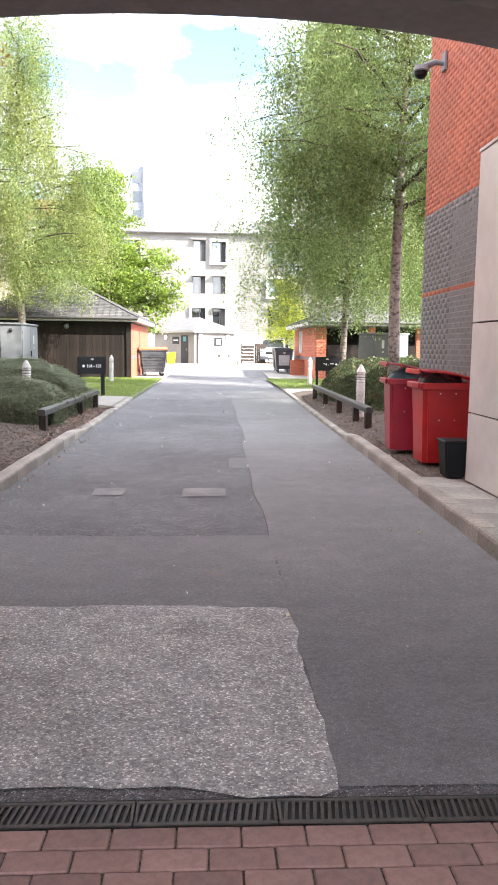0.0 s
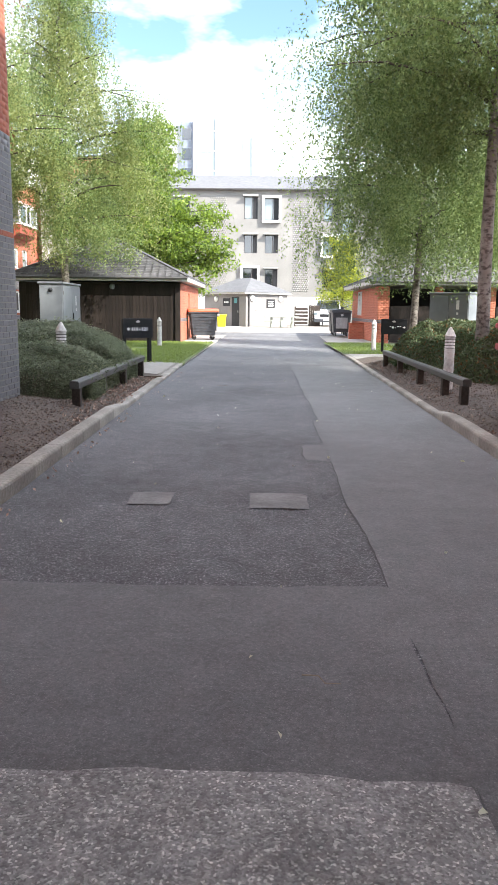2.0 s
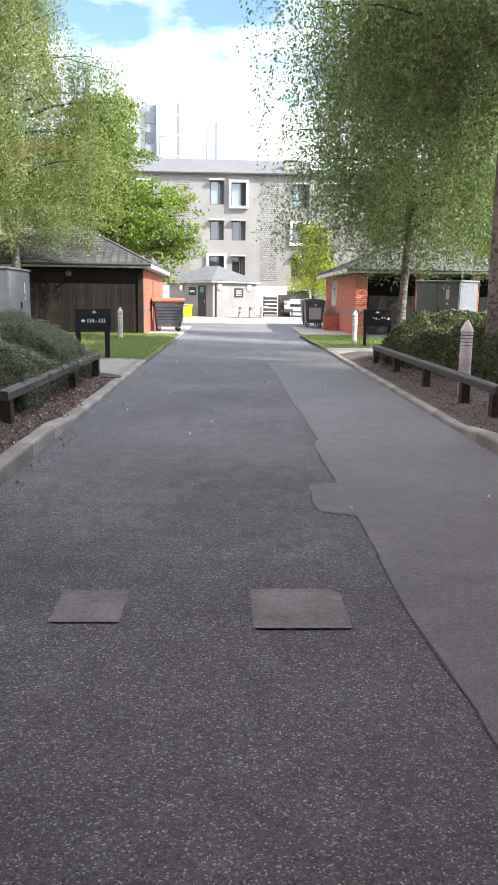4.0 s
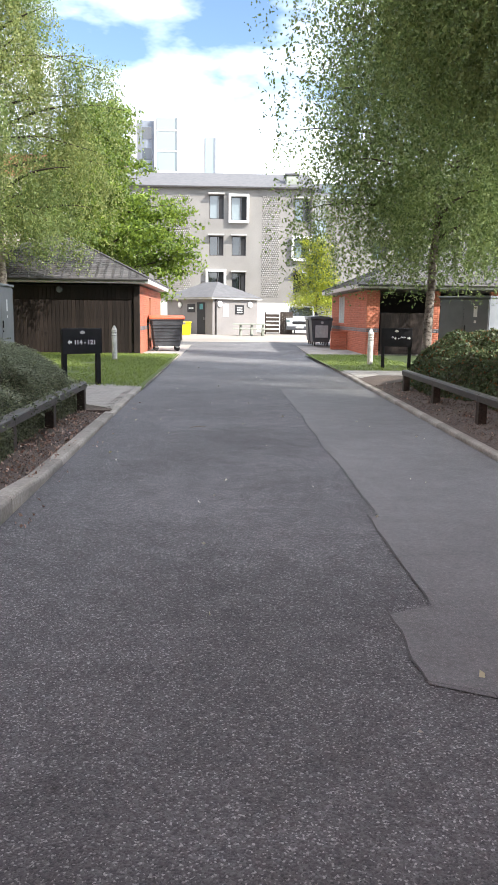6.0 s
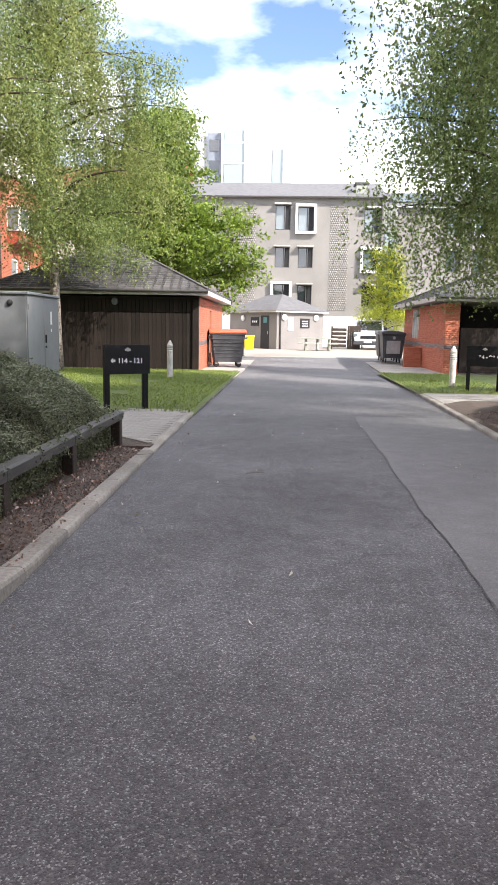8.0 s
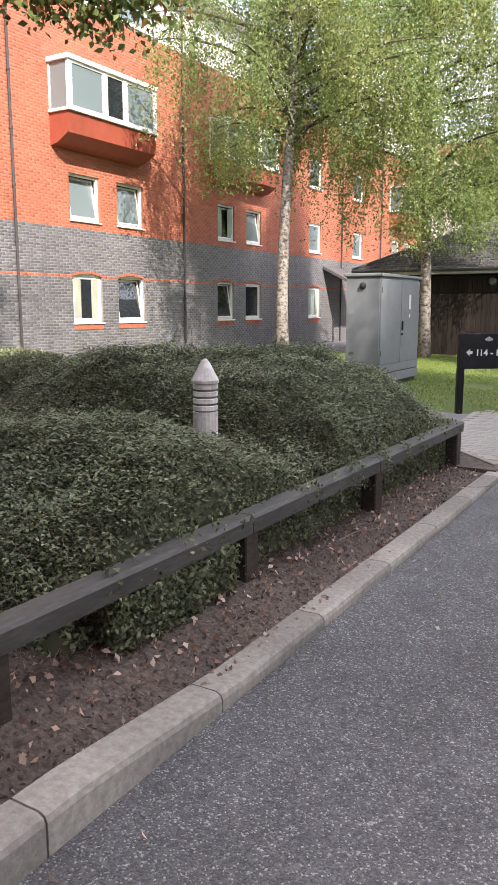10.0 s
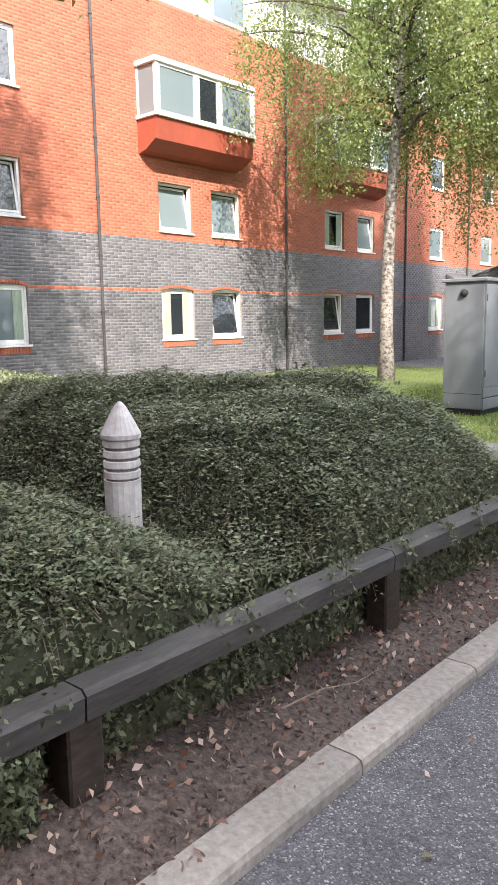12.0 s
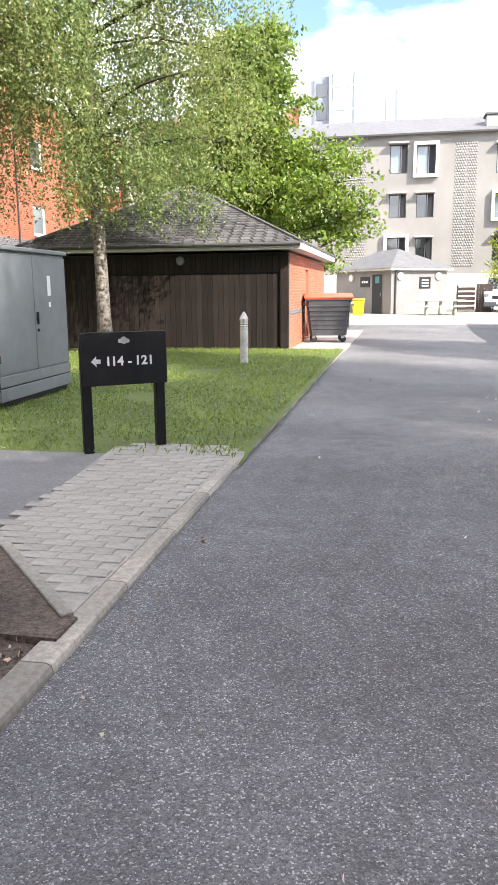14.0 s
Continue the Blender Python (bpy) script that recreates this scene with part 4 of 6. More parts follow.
for name, a, b in (("wall_left_rear", -12, -3.52), ("wall_right_rear", 3.42, 13)):
    tagged(link(name, box(a, b, 5.22, 5.5, HA - 0.2, HB - 0.31), BRICK_RED), "plain brick wall above the archway block", "wall", kind="structure")
# arch: shallow curve over the passage
bm = bmesh.new()
n = 28
xs = [-2.65 + 5.35 * i / n for i in range(n + 1)]


def arch_z(x):
    return 3.62 - 0.3 * (abs(x + 0.1) / 2.7) ** 2.2


bm.free()
# the inner vault is unseen; its white is added to bounce light downwards
for name, y0, y1, dz, m_arch, words in (("archway_vault", -2.0, 4.69, 0.06, RENDER_W, "unseen passage vault, made white to bounce light"), ("archway", 4.7, 5.2, 0.0, SHED_WALL, "grey rendered shallow arch over the passage")):
    bm = bmesh.new()
    lo = [[bm.verts.new((x, y, arch_z(x) + dz)) for x in xs] for y in (y0, y1)]
    hi = [[bm.verts.new((x, y, HA)) for x in xs] for y in (y0, y1)]
    for i in range(n):
        bm.faces.new((lo[0][i], lo[0][i + 1], lo[1][i + 1], lo[1][i]))
        bm.faces.new((lo[1][i], lo[1][i + 1], hi[1][i + 1], hi[1][i]))
        bm.faces.new((lo[0][i + 1], lo[0][i], hi[0][i], hi[0][i + 1]))
    bmesh.ops.recalc_face_normals(bm, faces=bm.faces[:])
    tagged(link(name, bm, m_arch), words, "archway", kind="structure")
tagged(link("arch_roof", box(-2.65, 2.7, -2, 5.2, HA - 0.3, HA - 0.01), SLATE), "flat roof over the passage", "roof", kind="structure")

# white cladding wall beside the kerb
clad = tagged(new("wall_cladding"), "smooth white cladding panels with dark open joints", "wall", kind="structure")
part("backing", box(2.705, 3.38, -8.9, 7.72, 0.1, 3.44), STONE_BLACK, clad)
for i in range(17):
    for z0, z1 in ((0.14, 0.845), (0.86, 1.765), (1.78, 3.45)):
        y1 = 7.745 - i * 0.98
        part("panel", box(2.66, 2.7, y1 - 0.968, y1, z0, z1, 0.003), PANEL, clad)
for z0, z1 in ((0.14, 0.845), (0.86, 1.765), (1.78, 3.45)):
    part("panel", box(2.705, 3.395, 7.722, 7.75, z0, z1, 0.003), PANEL, clad)
part("coping", box(2.65, 3.39, -8.9, 7.76, 3.455, 3.49, 0.004), PANEL, clad)
part("lock_plate", box(2.652, 2.662, 6.86, 6.9, 1.38, 1.5, 0.002), STONE_BLACK, clad)


# ---- store buildings with hipped slate roofs ----
def slates(name, corners, parent, course=0.22, width=0.3):
    """Overlapping slates on a roof plane: corners a, b along the eave, c, d along the top."""
    a, b, c, d = [Vector(p) for p in corners]
    L = ((d - a).length + (c - b).length) / 2
    rows = max(2, int(L / course))
    nrm = (b - a).cross(d - a).normalized()
    V, F = [], []
    for j in range(rows):
        t0, t1 = j / rows, min(1, (j + 1.15) / rows)
        l0, r0, l1, r1 = a.lerp(d, t0), b.lerp(c, t0), a.lerp(d, t1), b.lerp(c, t1)
        w = (r0 - l0).length
        k = max(1, int(w / width))
        sh = 0.5 if j % 2 else 0.0
        for i in range(k + 1):
            u0, u1 = max(0, (i - sh) / k + 0.003), min(1, (i + 1 - sh) / k - 0.003)
            if u1 - u0 < 0.01:
                continue
            h = 0.022 + random.uniform(-0.003, 0.006)
            p = [l0.lerp(r0, u0) + nrm * h, l0.lerp(r0, u1) + nrm * h, l1.lerp(r1, u1) + nrm * 0.006, l1.lerp(r1, u0) + nrm * 0.006, l0.lerp(r0, u0), l0.lerp(r0, u1)]
            o = len(V)
            V.extend(tuple(q) for q in p)
            F.extend(((o, o + 1, o + 2, o + 3), (o + 4, o + 5, o + 1, o)))
    return tagged(raw(name, V, F, SLATE, parent), kind="stuff")


def hip_roof(parent, x0, x1, y0, y1, ze, zr, name="roof"):
    """A hipped roof on the given eaves rectangle."""
    w, l = x1 - x0, y1 - y0
    s = min(w, l) / 2
    if l >= w:
        r0, r1 = Vector(((x0 + x1) / 2, y0 + s, zr)), Vector(((x0 + x1) / 2, y1 - s, zr))
    else:
        r0, r1 = Vector((x0 + s, (y0 + y1) / 2, zr)), Vector((x1 - s, (y0 + y1) / 2, zr))
    A, B, C, D = Vector((x0, y0, ze)), Vector((x1, y0, ze)), Vector((x1, y1, ze)), Vector((x0, y1, ze))
    e = 0.02
    if l >= w:
        planes = ((A, B, r0 + Vector((e, 0, 0)), r0 - Vector((e, 0, 0))), (B, C, r1, r0), (C, D, r1 - Vector((e, 0, 0)), r1 + Vector((e, 0, 0))), (D, A, r0, r1))
        hips = ((A, r0), (B, r0), (C, r1), (D, r1), (r0, r1))
    else:
        planes = ((A, B, r1, r0), (B, C, r1 + Vector((0, e, 0)), r1 - Vector((0, e, 0))), (C, D, r0, r1), (D, A, r0 - Vector((0, e, 0)), r0 + Vector((0, e, 0))))
        hips = ((A, r0), (D, r0), (B, r1), (C, r1), (r0, r1))
    bm = bmesh.new()
    for pl in planes:
        bm.faces.new([bm.verts.new(p - Vector((0, 0, 0.01))) for p in pl])
    deck = part(name, bm, SLATE, parent)
    for pl in planes:
        slates("slate_covering", pl, deck)
    for p, q in hips:
        part("ridge_tile", tube([p + Vector((0, 0, 0.02)), q + Vector((0, 0, 0.03))], [0.05, 0.05], 6), SLATE, deck)
    part("soffit", box(x0 + 0.02, x1 - 0.02, y0 + 0.02, y1 - 0.02, ze - 0.16, ze - 0.13), FASCIA, parent)
    for bb in ((x0, x1, y0, y0 + 0.03), (x0, x1, y1 - 0.03, y1), (x0, x0 + 0.03, y0 + 0.03, y1 - 0.03), (x1 - 0.03, x1, y0 + 0.03, y1 - 0.03)):
        part("fascia", box(*bb, ze - 0.17, ze - 0.01, 0.004), FASCIA, parent)
    part("gutter", tube([(x0, y0 - 0.04, ze - 0.04), (x1, y0 - 0.04, ze - 0.04)], [0.05, 0.05], 8), PIPE, parent, "black plastic gutter")


def small_bricks(name, origin, u, n, length, height, parent, openings=(), z0=0.0):
    w = wall(name, "red brick wall", origin, u, n, length, height, list(openings), [(0, 1), (0.9, 0), (1.05, 1)], thick=0.2, z0=z0, mortar=MORTAR_RED)
    for key in ("kind", "category", "label"):
        if key in w:
            del w[key]
    w.parent = parent
    return w


def plank_front(parent, x0, x1, y, z0, z1, out=-1):
    w, x, i = 0.145, x0, 0
    me = None
    while x + w <= x1 + 0.01:
        if me is None:
            me = bpy.data.meshes.new("plank")
            b = box(0.004, w - 0.004, -0.022, 0, 0, z1 - z0, 0.004)
            b.to_mesh(me)
            b.free()
            me.materials.append(BLACK_WOOD)
        o = new("plank", me)
        o.parent = parent
        o.matrix_basis = pose(x, y - 0.004 * (i % 2) - 0.002 * random.random(), z0)
        x += w
        i += 1


slates("slate_covering", ((0.15, -1.6, 2.555), (0.15, 1.75, 2.555), (-2.4, 1.75, 3.355), (-2.4, -1.6, 3.355)), porch)
store = thing("store_building_left", "brick store with black boarded front and hipped slate roof", "store building", "brick stores", m=pose(0, 0, 0))
small_bricks("side_wall", (-3.65, 34.5, 0), (0, 1, 0), (1, 0, 0), 9.0, 2.5, store, [(3.3, 4.1, 0.15, 2.15)])
part("side_door", box(-3.78, -3.72, 37.8, 38.6, 0.1, 2.15, 0.004), BRICK_BAND, store, "recessed red-brown side door")
part("corner_pier", box(-3.86, -3.66, 34.3, 34.5, 0, 2.45, 0.004), BLACK_WOOD, store)
part("front_wall", box(-10.35, -3.86, 34.42, 34.5, 0, 2.5), BLACK_WOOD, store)
plank_front(store, -10.3, -3.85, 34.41, 0.06, 1.98)
me_u = bpy.data.meshes.new("slat")
b = box(0.006, 0.139, -0.02, 0, 0, 0.44, 0.003)
b.to_mesh(me_u)
b.free()
me_u.materials.append(BLACK_WOOD)
for k in range(44):
    o = new("slat", me_u)
    o.parent = store
    o.matrix_basis = pose(-10.3 + 0.145 * k, 34.40, 2.0)
part("top_beam", box(-10.35, -3.66, 34.36, 34.42, 2.445, 2.5, 0.004), BLACK_WOOD, store)
part("rear_wall", box(-10.35, -3.66, 43.3, 43.5, 0, 2.5), BRICK_RED, store)
part("far_wall", box(-10.45, -10.35, 34.42, 43.5, 0, 2.5), BLACK_WOOD, store)
hip_roof(store, -10.9, -3.3, 33.95, 43.9, 2.72, 4.6)
part("bulkhead_lamp", lathe([(0.11, 0), (0.12, 0.03), (0.1, 0.09), (0.02, 0.11)], 14), CABINET, store, "small dark bulkhead lamp").matrix_basis = pose(-6.5, 34.38, 2.33, 90, 0, 0)

store_r = thing("store_building_right", "brick store with dark open front and hipped slate roof", "store building", "brick stores", m=pose(0, 0, 0))
small_bricks("side_wall", (4.85, 35.9, 0), (0, 1, 0), (-1, 0, 0), 9.4, 2.5, store_r, [(5.4, 7.0, 1.2, 2.4)])
small_bricks("front_pier", (4.855, 35.88, 0), (1, 0, 0), (0, -1, 0), 0.5, 2.5, store_r)
part("window", box(4.9, 4.95, 41.3, 42.9, 1.2, 2.4), GLASS_SKY, store_r, "pale mullioned window")
for k in range(4):
    part("mullion", box(4.84, 4.9, 41.3 + k * 0.5, 41.36 + k * 0.5, 1.2, 2.4), WHITE, store_r)
for k in range(4):
    x0 = 5.4 + k * 2.3
    part("half_gate", box(x0, x0 + 1.9, 35.85, 35.9, 0.08, 1.65, 0.006), BLACK_WOOD, store_r, "black boarded lower screen")
    small_bricks("pier", (x0 + 1.95, 35.88, 0), (1, 0, 0), (0, -1, 0), 0.33, 2.5, store_r)
# added wall, its near-black colour standing for shade under the roof
part("inner_shade_wall", box(5.1, 15, 39, 39.2, 0, 2.5), DARK, store_r)
part("rear_wall", box(5.06, 15, 45.2, 45.4, 0, 2.5), BRICK_RED, store_r)
part("far_wall", box(14.9, 15.1, 35.9, 45.2, 0, 2.5), BRICK_RED, store_r)
part("inner_floor", box(5.06, 14.9, 35.9, 45.2, 0.02, 0.06), PATH, store_r)
hip_roof(store_r, 4.4, 15.4, 35.4, 45.9, 2.72, 4.9)
lw = thing("low_brick_wall", "low red brick bin enclosure wall", "low wall", m=pose(4.13, 40.2, 0))
small_bricks("wall_face", (0, 0, 0.04), (1, 0, 0), (0, -1, 0), 0.7, 0.75, lw)
part("core", box(0.0, 0.7, 0.2, 0.24, 0.04, 0.79), BRICK_RED, lw)
part("coping", box(-0.02, 0.72, -0.03, 0.25, 0.79, 0.85, 0.006), BRICK_BAND, lw)
part("end_face", box(-0.008, 0, 0, 0.24, 0.04, 0.79), BRICK_RED, lw)

# ---- far yard: grey apartment house, shed, tower ----
house = thing("grey_apartment_house", "four-storey pale grey brick house with hooded and white-framed windows", "building", m=pose(0, 66, 0.24))
H = 10.75
fw = [  # x0, x1, z0, z1, framed, pane
    (-1.76, -0.66, 8.45, 10.2, 0, GLASS_SKY), (-0.12, 1.06, 8.35, 10.1, 1, GLASS_SKY), (4.7, 5.85, 8.3, 10.0, 0, GLASS_SKY),
    (-1.76, -0.68, 5.75, 7.2, 0, GLASS), (-0.05, 1.03, 5.75, 7.2, 0, GLASS), (4.7, 5.85, 5.6, 7.1, 1, GLASS_SKY),
    (-1.84, -0.64, 3.1, 4.55, 1, GLASS), (-0.03, 1.02, 3.05, 4.5, 0, GLASS), (4.7, 5.7, 3.0, 4.5, 0, GLASS),
    (-7.4, -6.2, 8.4, 10.1, 0, GLASS_SKY), (-7.4, -6.2, 5.7, 7.2, 1, GLASS), (-9.4, -8.3, 8.4, 10.1, 0, GLASS_SKY),
    (11.0, 12.1, 8.4, 10.1, 0, GLASS_SKY), (11.0, 12.1, 5.7, 7.2, 0, GLASS), (13.0, 14.1, 8.4, 10.1, 1, GLASS_SKY), (13.0, 14.1, 5.7, 7.2, 0, GLASS),
]
ww = wall("facade", "", (-16, 0, 0), (1, 0, 0), (0, -1, 0), 22.1, H, [(a + 16, b + 16, c, d) for a, b, c, d, *_ in fw if b < 7], [], brick=False, mortar=GREY_BRICK_FAR, thick=0.4)
del ww["kind"]
del ww["category"]
ww.parent = house
w2 = wall("facade_right", "", (7.2, 1.4, 0), (1, 0, 0), (0, -1, 0), 14, H - 0.4, [(a - 7.2, b - 7.2, c, d) for a, b, c, d, *_ in fw if b > 7], [], brick=False, mortar=GREY_BRICK_FAR, thick=0.4)
del w2["kind"]
del w2["category"]
w2.parent = house
part("link_glazing", box(6.1, 7.2, 0.5, 0.6, 2.5, 8.5), TOWER_G, house, "tall stair glazing")
part("link_wall", box(6.1, 7.2, 0.6, 0.9, 0, H - 0.4), CONC, house)
for xx in (6.25, 6.62, 7.0):
    part("glazing_bar", box(xx, xx + 0.06, 0.44, 0.5, 0, 10.3), CABINET, house)
part("white_base", box(-16, 6.1, -0.06, -0.003, 0, 2.25, 0.004), RENDER_W, house, "white rendered base")
part("downpipe", tube([(5.95, -0.08, 0), (5.95, -0.08, H)], [0.06, 0.06], 8), PIPE, house)
for a, b, c, d, framed, pane in fw:
    yy = 0 if b < 7 else 1.4
    win = part("window", box(a, b, yy + 0.12, yy + 0.16, c, d), pane, house)
    wd = b - a
    bm = box(a, a + 0.05, yy + 0.05, yy + 0.12, c, d)
    box(b - 0.05, b, yy + 0.05, yy + 0.12, c, d, 0, bm)
    box(a, b, yy + 0.05, yy + 0.12, d - 0.05, d, 0, bm)
    box(a, b, yy + 0.05, yy + 0.12, c, c + 0.05, 0, bm)
    box(a + wd * 0.56, a + wd * 0.62, yy + 0.05, yy + 0.12, c + 0.05, d - 0.05, 0, bm)
    part("frame", bm, PIPE, win)
    part("side_panel", box(a + wd * 0.66, a + wd * 0.95, yy + 0.09, yy + 0.118, c + 0.05, d - 0.05), STONE_BLACK, win)
    if framed:
        t, o = 0.18, 0.3
        bm = box(a - t, a, yy - o, yy, c - t, d + t)
        box(b, b + t, yy - o, yy, c - t, d + t, 0, bm)
        box(a, b, yy - o, yy, d, d + t, 0, bm)
        box(a, b, yy - o, yy, c - t, c, 0, bm)
        part("surround", bm, WHITE, win, "deep white surround")
    else:
        part("hood", box(a - 0.08, b + 0.04, yy - 0.45, yy, d + 0.02, d + 0.12, 0.01), FASCIA, win)
# header bricks standing proud in columns
for name, x0, x1 in (("proud_bricks", 2.25, 3.6), ("proud_bricks", -4.5, -3.2)):
    V, F = [], []
    j, z = 0, 2.7
    while z < 10.2:
        for i in range(9):
            x = x0 + (i + (0.5 if j % 2 else 0)) * (x1 - x0) / 9
            if abs(x - (x0 + x1) / 2) < 0.05:
                continue
            o = len(V)
            V.extend([(x, -0.03, z), (x + 0.08, -0.03, z), (x + 0.08, -0.03, z + 0.1), (x, -0.03, z + 0.1), (x, -0.0, z), (x + 0.08, 0, z), (x + 0.08, 0, z + 0.1), (x, 0, z + 0.1)])
            F.extend(((o, o + 1, o + 2, o + 3), (o + 4, o + 5, o + 1, o), (o + 3, o + 2, o + 6, o + 7), (o + 4, o, o + 3, o + 7), (o + 1, o + 5, o + 6, o + 2)))
        z += 0.16
        j += 1
    tagged(raw(name, V, F, GREY_PROUD, house), kind="stuff")
bm = bmesh.new()
q = [bm.verts.new(p) for p in ((-16.3, -0.35, H), (6.3, -0.35, H), (6.3, 5, H + 1.9), (-16.3, 5, H + 1.9), (-16.3, 10, H), (6.3, 10, H))]
for fc in ((0, 1, 2, 3), (3, 2, 5, 4), (0, 3, 4), (1, 5, 2)):
    bm.faces.new([q[i] for i in fc])
bm.faces.new((q[0], q[4], q[5], q[1]))
part("roof", bm, ZINC, house)
bm = bmesh.new()
q = [bm.verts.new(p) for p in ((6.3, 1.0, H - 0.4), (21.5, 1.0, H - 0.4), (21.5, 6, H + 1.4), (6.3, 6, H + 1.4))]
bm.faces.new(q)
part("roof_right", bm, ZINC, house)
part("rooflight", box(7.0, 9.4, 2.2, 4.0, H + 0.1, H + 0.75), GLASS_SKY, house, "sloping glass rooflight")
part("gutter", box(-16.3, 6.2, -0.42, -0.32, H - 0.06, H + 0.04), PIPE, house)
part("roof_vent", box(4.1, 5.0, 1.0, 2.2, H + 0.3, H + 1.15, 0.03), CONC, house, "pale metal roof vent")
part("vent_cap", box(4.0, 5.1, 0.9, 2.3, H + 1.15, H + 1.3, 0.03), ZINC, house)
# added filler behind the facade, dim in colour to stand for indoor shade
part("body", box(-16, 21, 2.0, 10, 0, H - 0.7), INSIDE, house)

tower = thing("white_tower", "white clad tower block with a glazed stair bay", "building", m=pose(0, 120, 0.24))
part("body", box(-14.6, -0.8, 0.3, 14, 0, 28.0), TOWER_W, tower)
part("wing", box(-16.5, -14.6, 1.0, 14, 0, 25), TERRACOTTA, tower)
part("stair_bay", box(-10.2, -7.3, -0.6, 0.3, 0, 28.6), TOWER_G, tower, "pale glazed stair bay")
part("dark_panel", box(-12.6, -10.6, -0.1, 0.3, 0, 28.3), TOWER_D, tower)
for xx in (-10.6, -7.4):
    part("fin", box(xx, xx + 0.35, -0.8, 0.3, 0, 28.8), TOWER_W, tower)
for k in range(7):
    part("transom", box(-10.2, -7.3, -0.66, -0.6, 10 + k * 2.8, 10.25 + k * 2.8), WHITE, tower)
    part("panel_window", box(-12.3, -11.0, -0.16, -0.1, 9 + k * 2.8, 10.6 + k * 2.8), GLASS, tower)
part("window", box(-3.4, -1.95, 0.2, 0.3, 20.5, 26.2), TOWER_G, tower)
part("window_reveal", box(-2.2, -1.95, 0.14, 0.2, 20.5, 26.2), TOWER_D, tower)
orange = thing("terracotta_block", "orange clad block far behind the trees", "building", m=pose(0, 95, 0.24))
part("body", box(-30, -13.2, 0, 12, 0, 18.6), TERRACOTTA, orange)
for i in range(4):
    for k in range(4):
        part("window", box(-28 + i * 3.7, -26.4 + i * 3.7, -0.06, -0.003, 4 + k * 3.3, 5.8 + k * 3.3), GLASS, orange)

shed = thing("grey_outbuilding", "small grey painted outbuilding with a hipped roof", "outbuilding", m=pose(-1.35, 56, 0.22, 0, 0, 0))
SA = 38
shed.matrix_world = pose(-1.35, 56, 0.22, 0, 0, SA)
part("wall_block", box(0, 3.75, 0, 5.2, 0, 2.3), SHED_WALL, shed)
part("roof_soffit", box(-0.25, 4.0, -0.25, 5.45, 2.3, 2.42), FASCIA, shed)
bm = bmesh.new()
q = [bm.verts.new(p) for p in ((-0.3, -0.3, 2.42), (4.05, -0.3, 2.42), (4.05, 5.5, 2.42), (-0.3, 5.5, 2.42), (1.9, 1.9, 3.5), (1.9, 3.4, 3.5))]
for fc in ((0, 1, 4), (1, 2, 5, 4), (2, 3, 5), (3, 0, 4, 5)):
    bm.faces.new([q[i] for i in fc])
part("roof", bm, ZINC, shed)
door = part("door", box(-0.03, 0.01, 0.75, 1.65, 0.03, 2.1, 0.004), STONE_BLACK, shed, "dark grey door standing in shade")
part("handle", box(-0.06, -0.03, 0.85, 0.88, 0.95, 1.15), PALE_STEEL, door)
part("door_frame", box(-0.02, 0.012, 0.68, 0.75, 0, 2.16), SHED_WALL, shed)
part("door_sign", box(-0.04, -0.031, 1.0, 1.35, 1.65, 2.0), mat("teal_sign", (0.1, 0.3, 0.32)), door)
for lab, bb in (("", (-0.03, -0.002, 1.9, 2.75, 1.45, 2.0)), ("", (1.85, 2.6, -0.03, -0.002, 1.35, 1.95))):
    nb = part("name_board", box(*bb, 0.003), STONE_BLACK, shed, "black board with pale writing")
    for k in range(3):
        if bb[0] < 0:
            part("writing_line", box(-0.034, -0.0305, 2.05 + 0.2 * k, 2.2 + 0.2 * k, 1.66, 1.78), LETTER, nb)
        else:
            part("writing_line", box(2.0, 2.45, -0.034, -0.0305, 1.45 + k * 0.15, 1.51 + k * 0.15), LETTER, nb)
part("notice", box(0.85, 1.3, -0.03, -0.002, 1.2, 2.0, 0.002), BLUE_SIGN, shed, "pale blue notice")
for m in (pose(-0.01, 3.6, 1.95, 0, -90, 0), pose(0.55, -0.01, 2.0, 90, 0, 0), pose(3.1, -0.01, 2.0, 90, 0, 0)):
    part("lamp", lathe([(0.17, 0), (0.2, 0.02), (0.19, 0.08), (0.05, 0.12)], 18), WHITE, shed, "round white bulkhead lamp").matrix_basis = m
part("corner_pipe", tube([(0.25, -0.06, 0), (0.25, -0.06, 2.35)], [0.05, 0.05], 8), PIPE, shed)

# picnic table, gates, yellow bin, van
pt = thing("picnic_table", "grey-green concrete picnic table", "picnic table", m=pose(1.15, 55.0, gz(55)))
part("tabletop", box(-1.2, 1.2, -0.35, 0.35, 0.68, 0.76, 0.01), CONC, pt)
for xx in (-0.7, 0.0, 0.7):
    bm = bmesh.new()
    tube([(xx, -0.3, 0), (xx, -0.12, 0.68)], [0.09, 0.07], 6, bm)
    tube([(xx, 0.3, 0), (xx, 0.12, 0.68)], [0.09, 0.07], 6, bm)
    part("leg", bm, CONC, pt)
for yy in (-0.75, 0.75):
    part("bench", box(-1.2, 1.2, yy - 0.14, yy + 0.14, 0.4, 0.46, 0.01), CONC, pt)
    for xx in (-0.7, 0.7):
        part("bench_support", box(xx - 0.05, xx + 0.05, min(yy, 0.1 * yy), max(yy, 0.1 * yy), 0.32, 0.4, 0.006), CONC, pt)
        part("bench_leg", box(xx - 0.05, xx + 0.05, yy - 0.06, yy + 0.06, 0, 0.34, 0.006), CONC, pt)
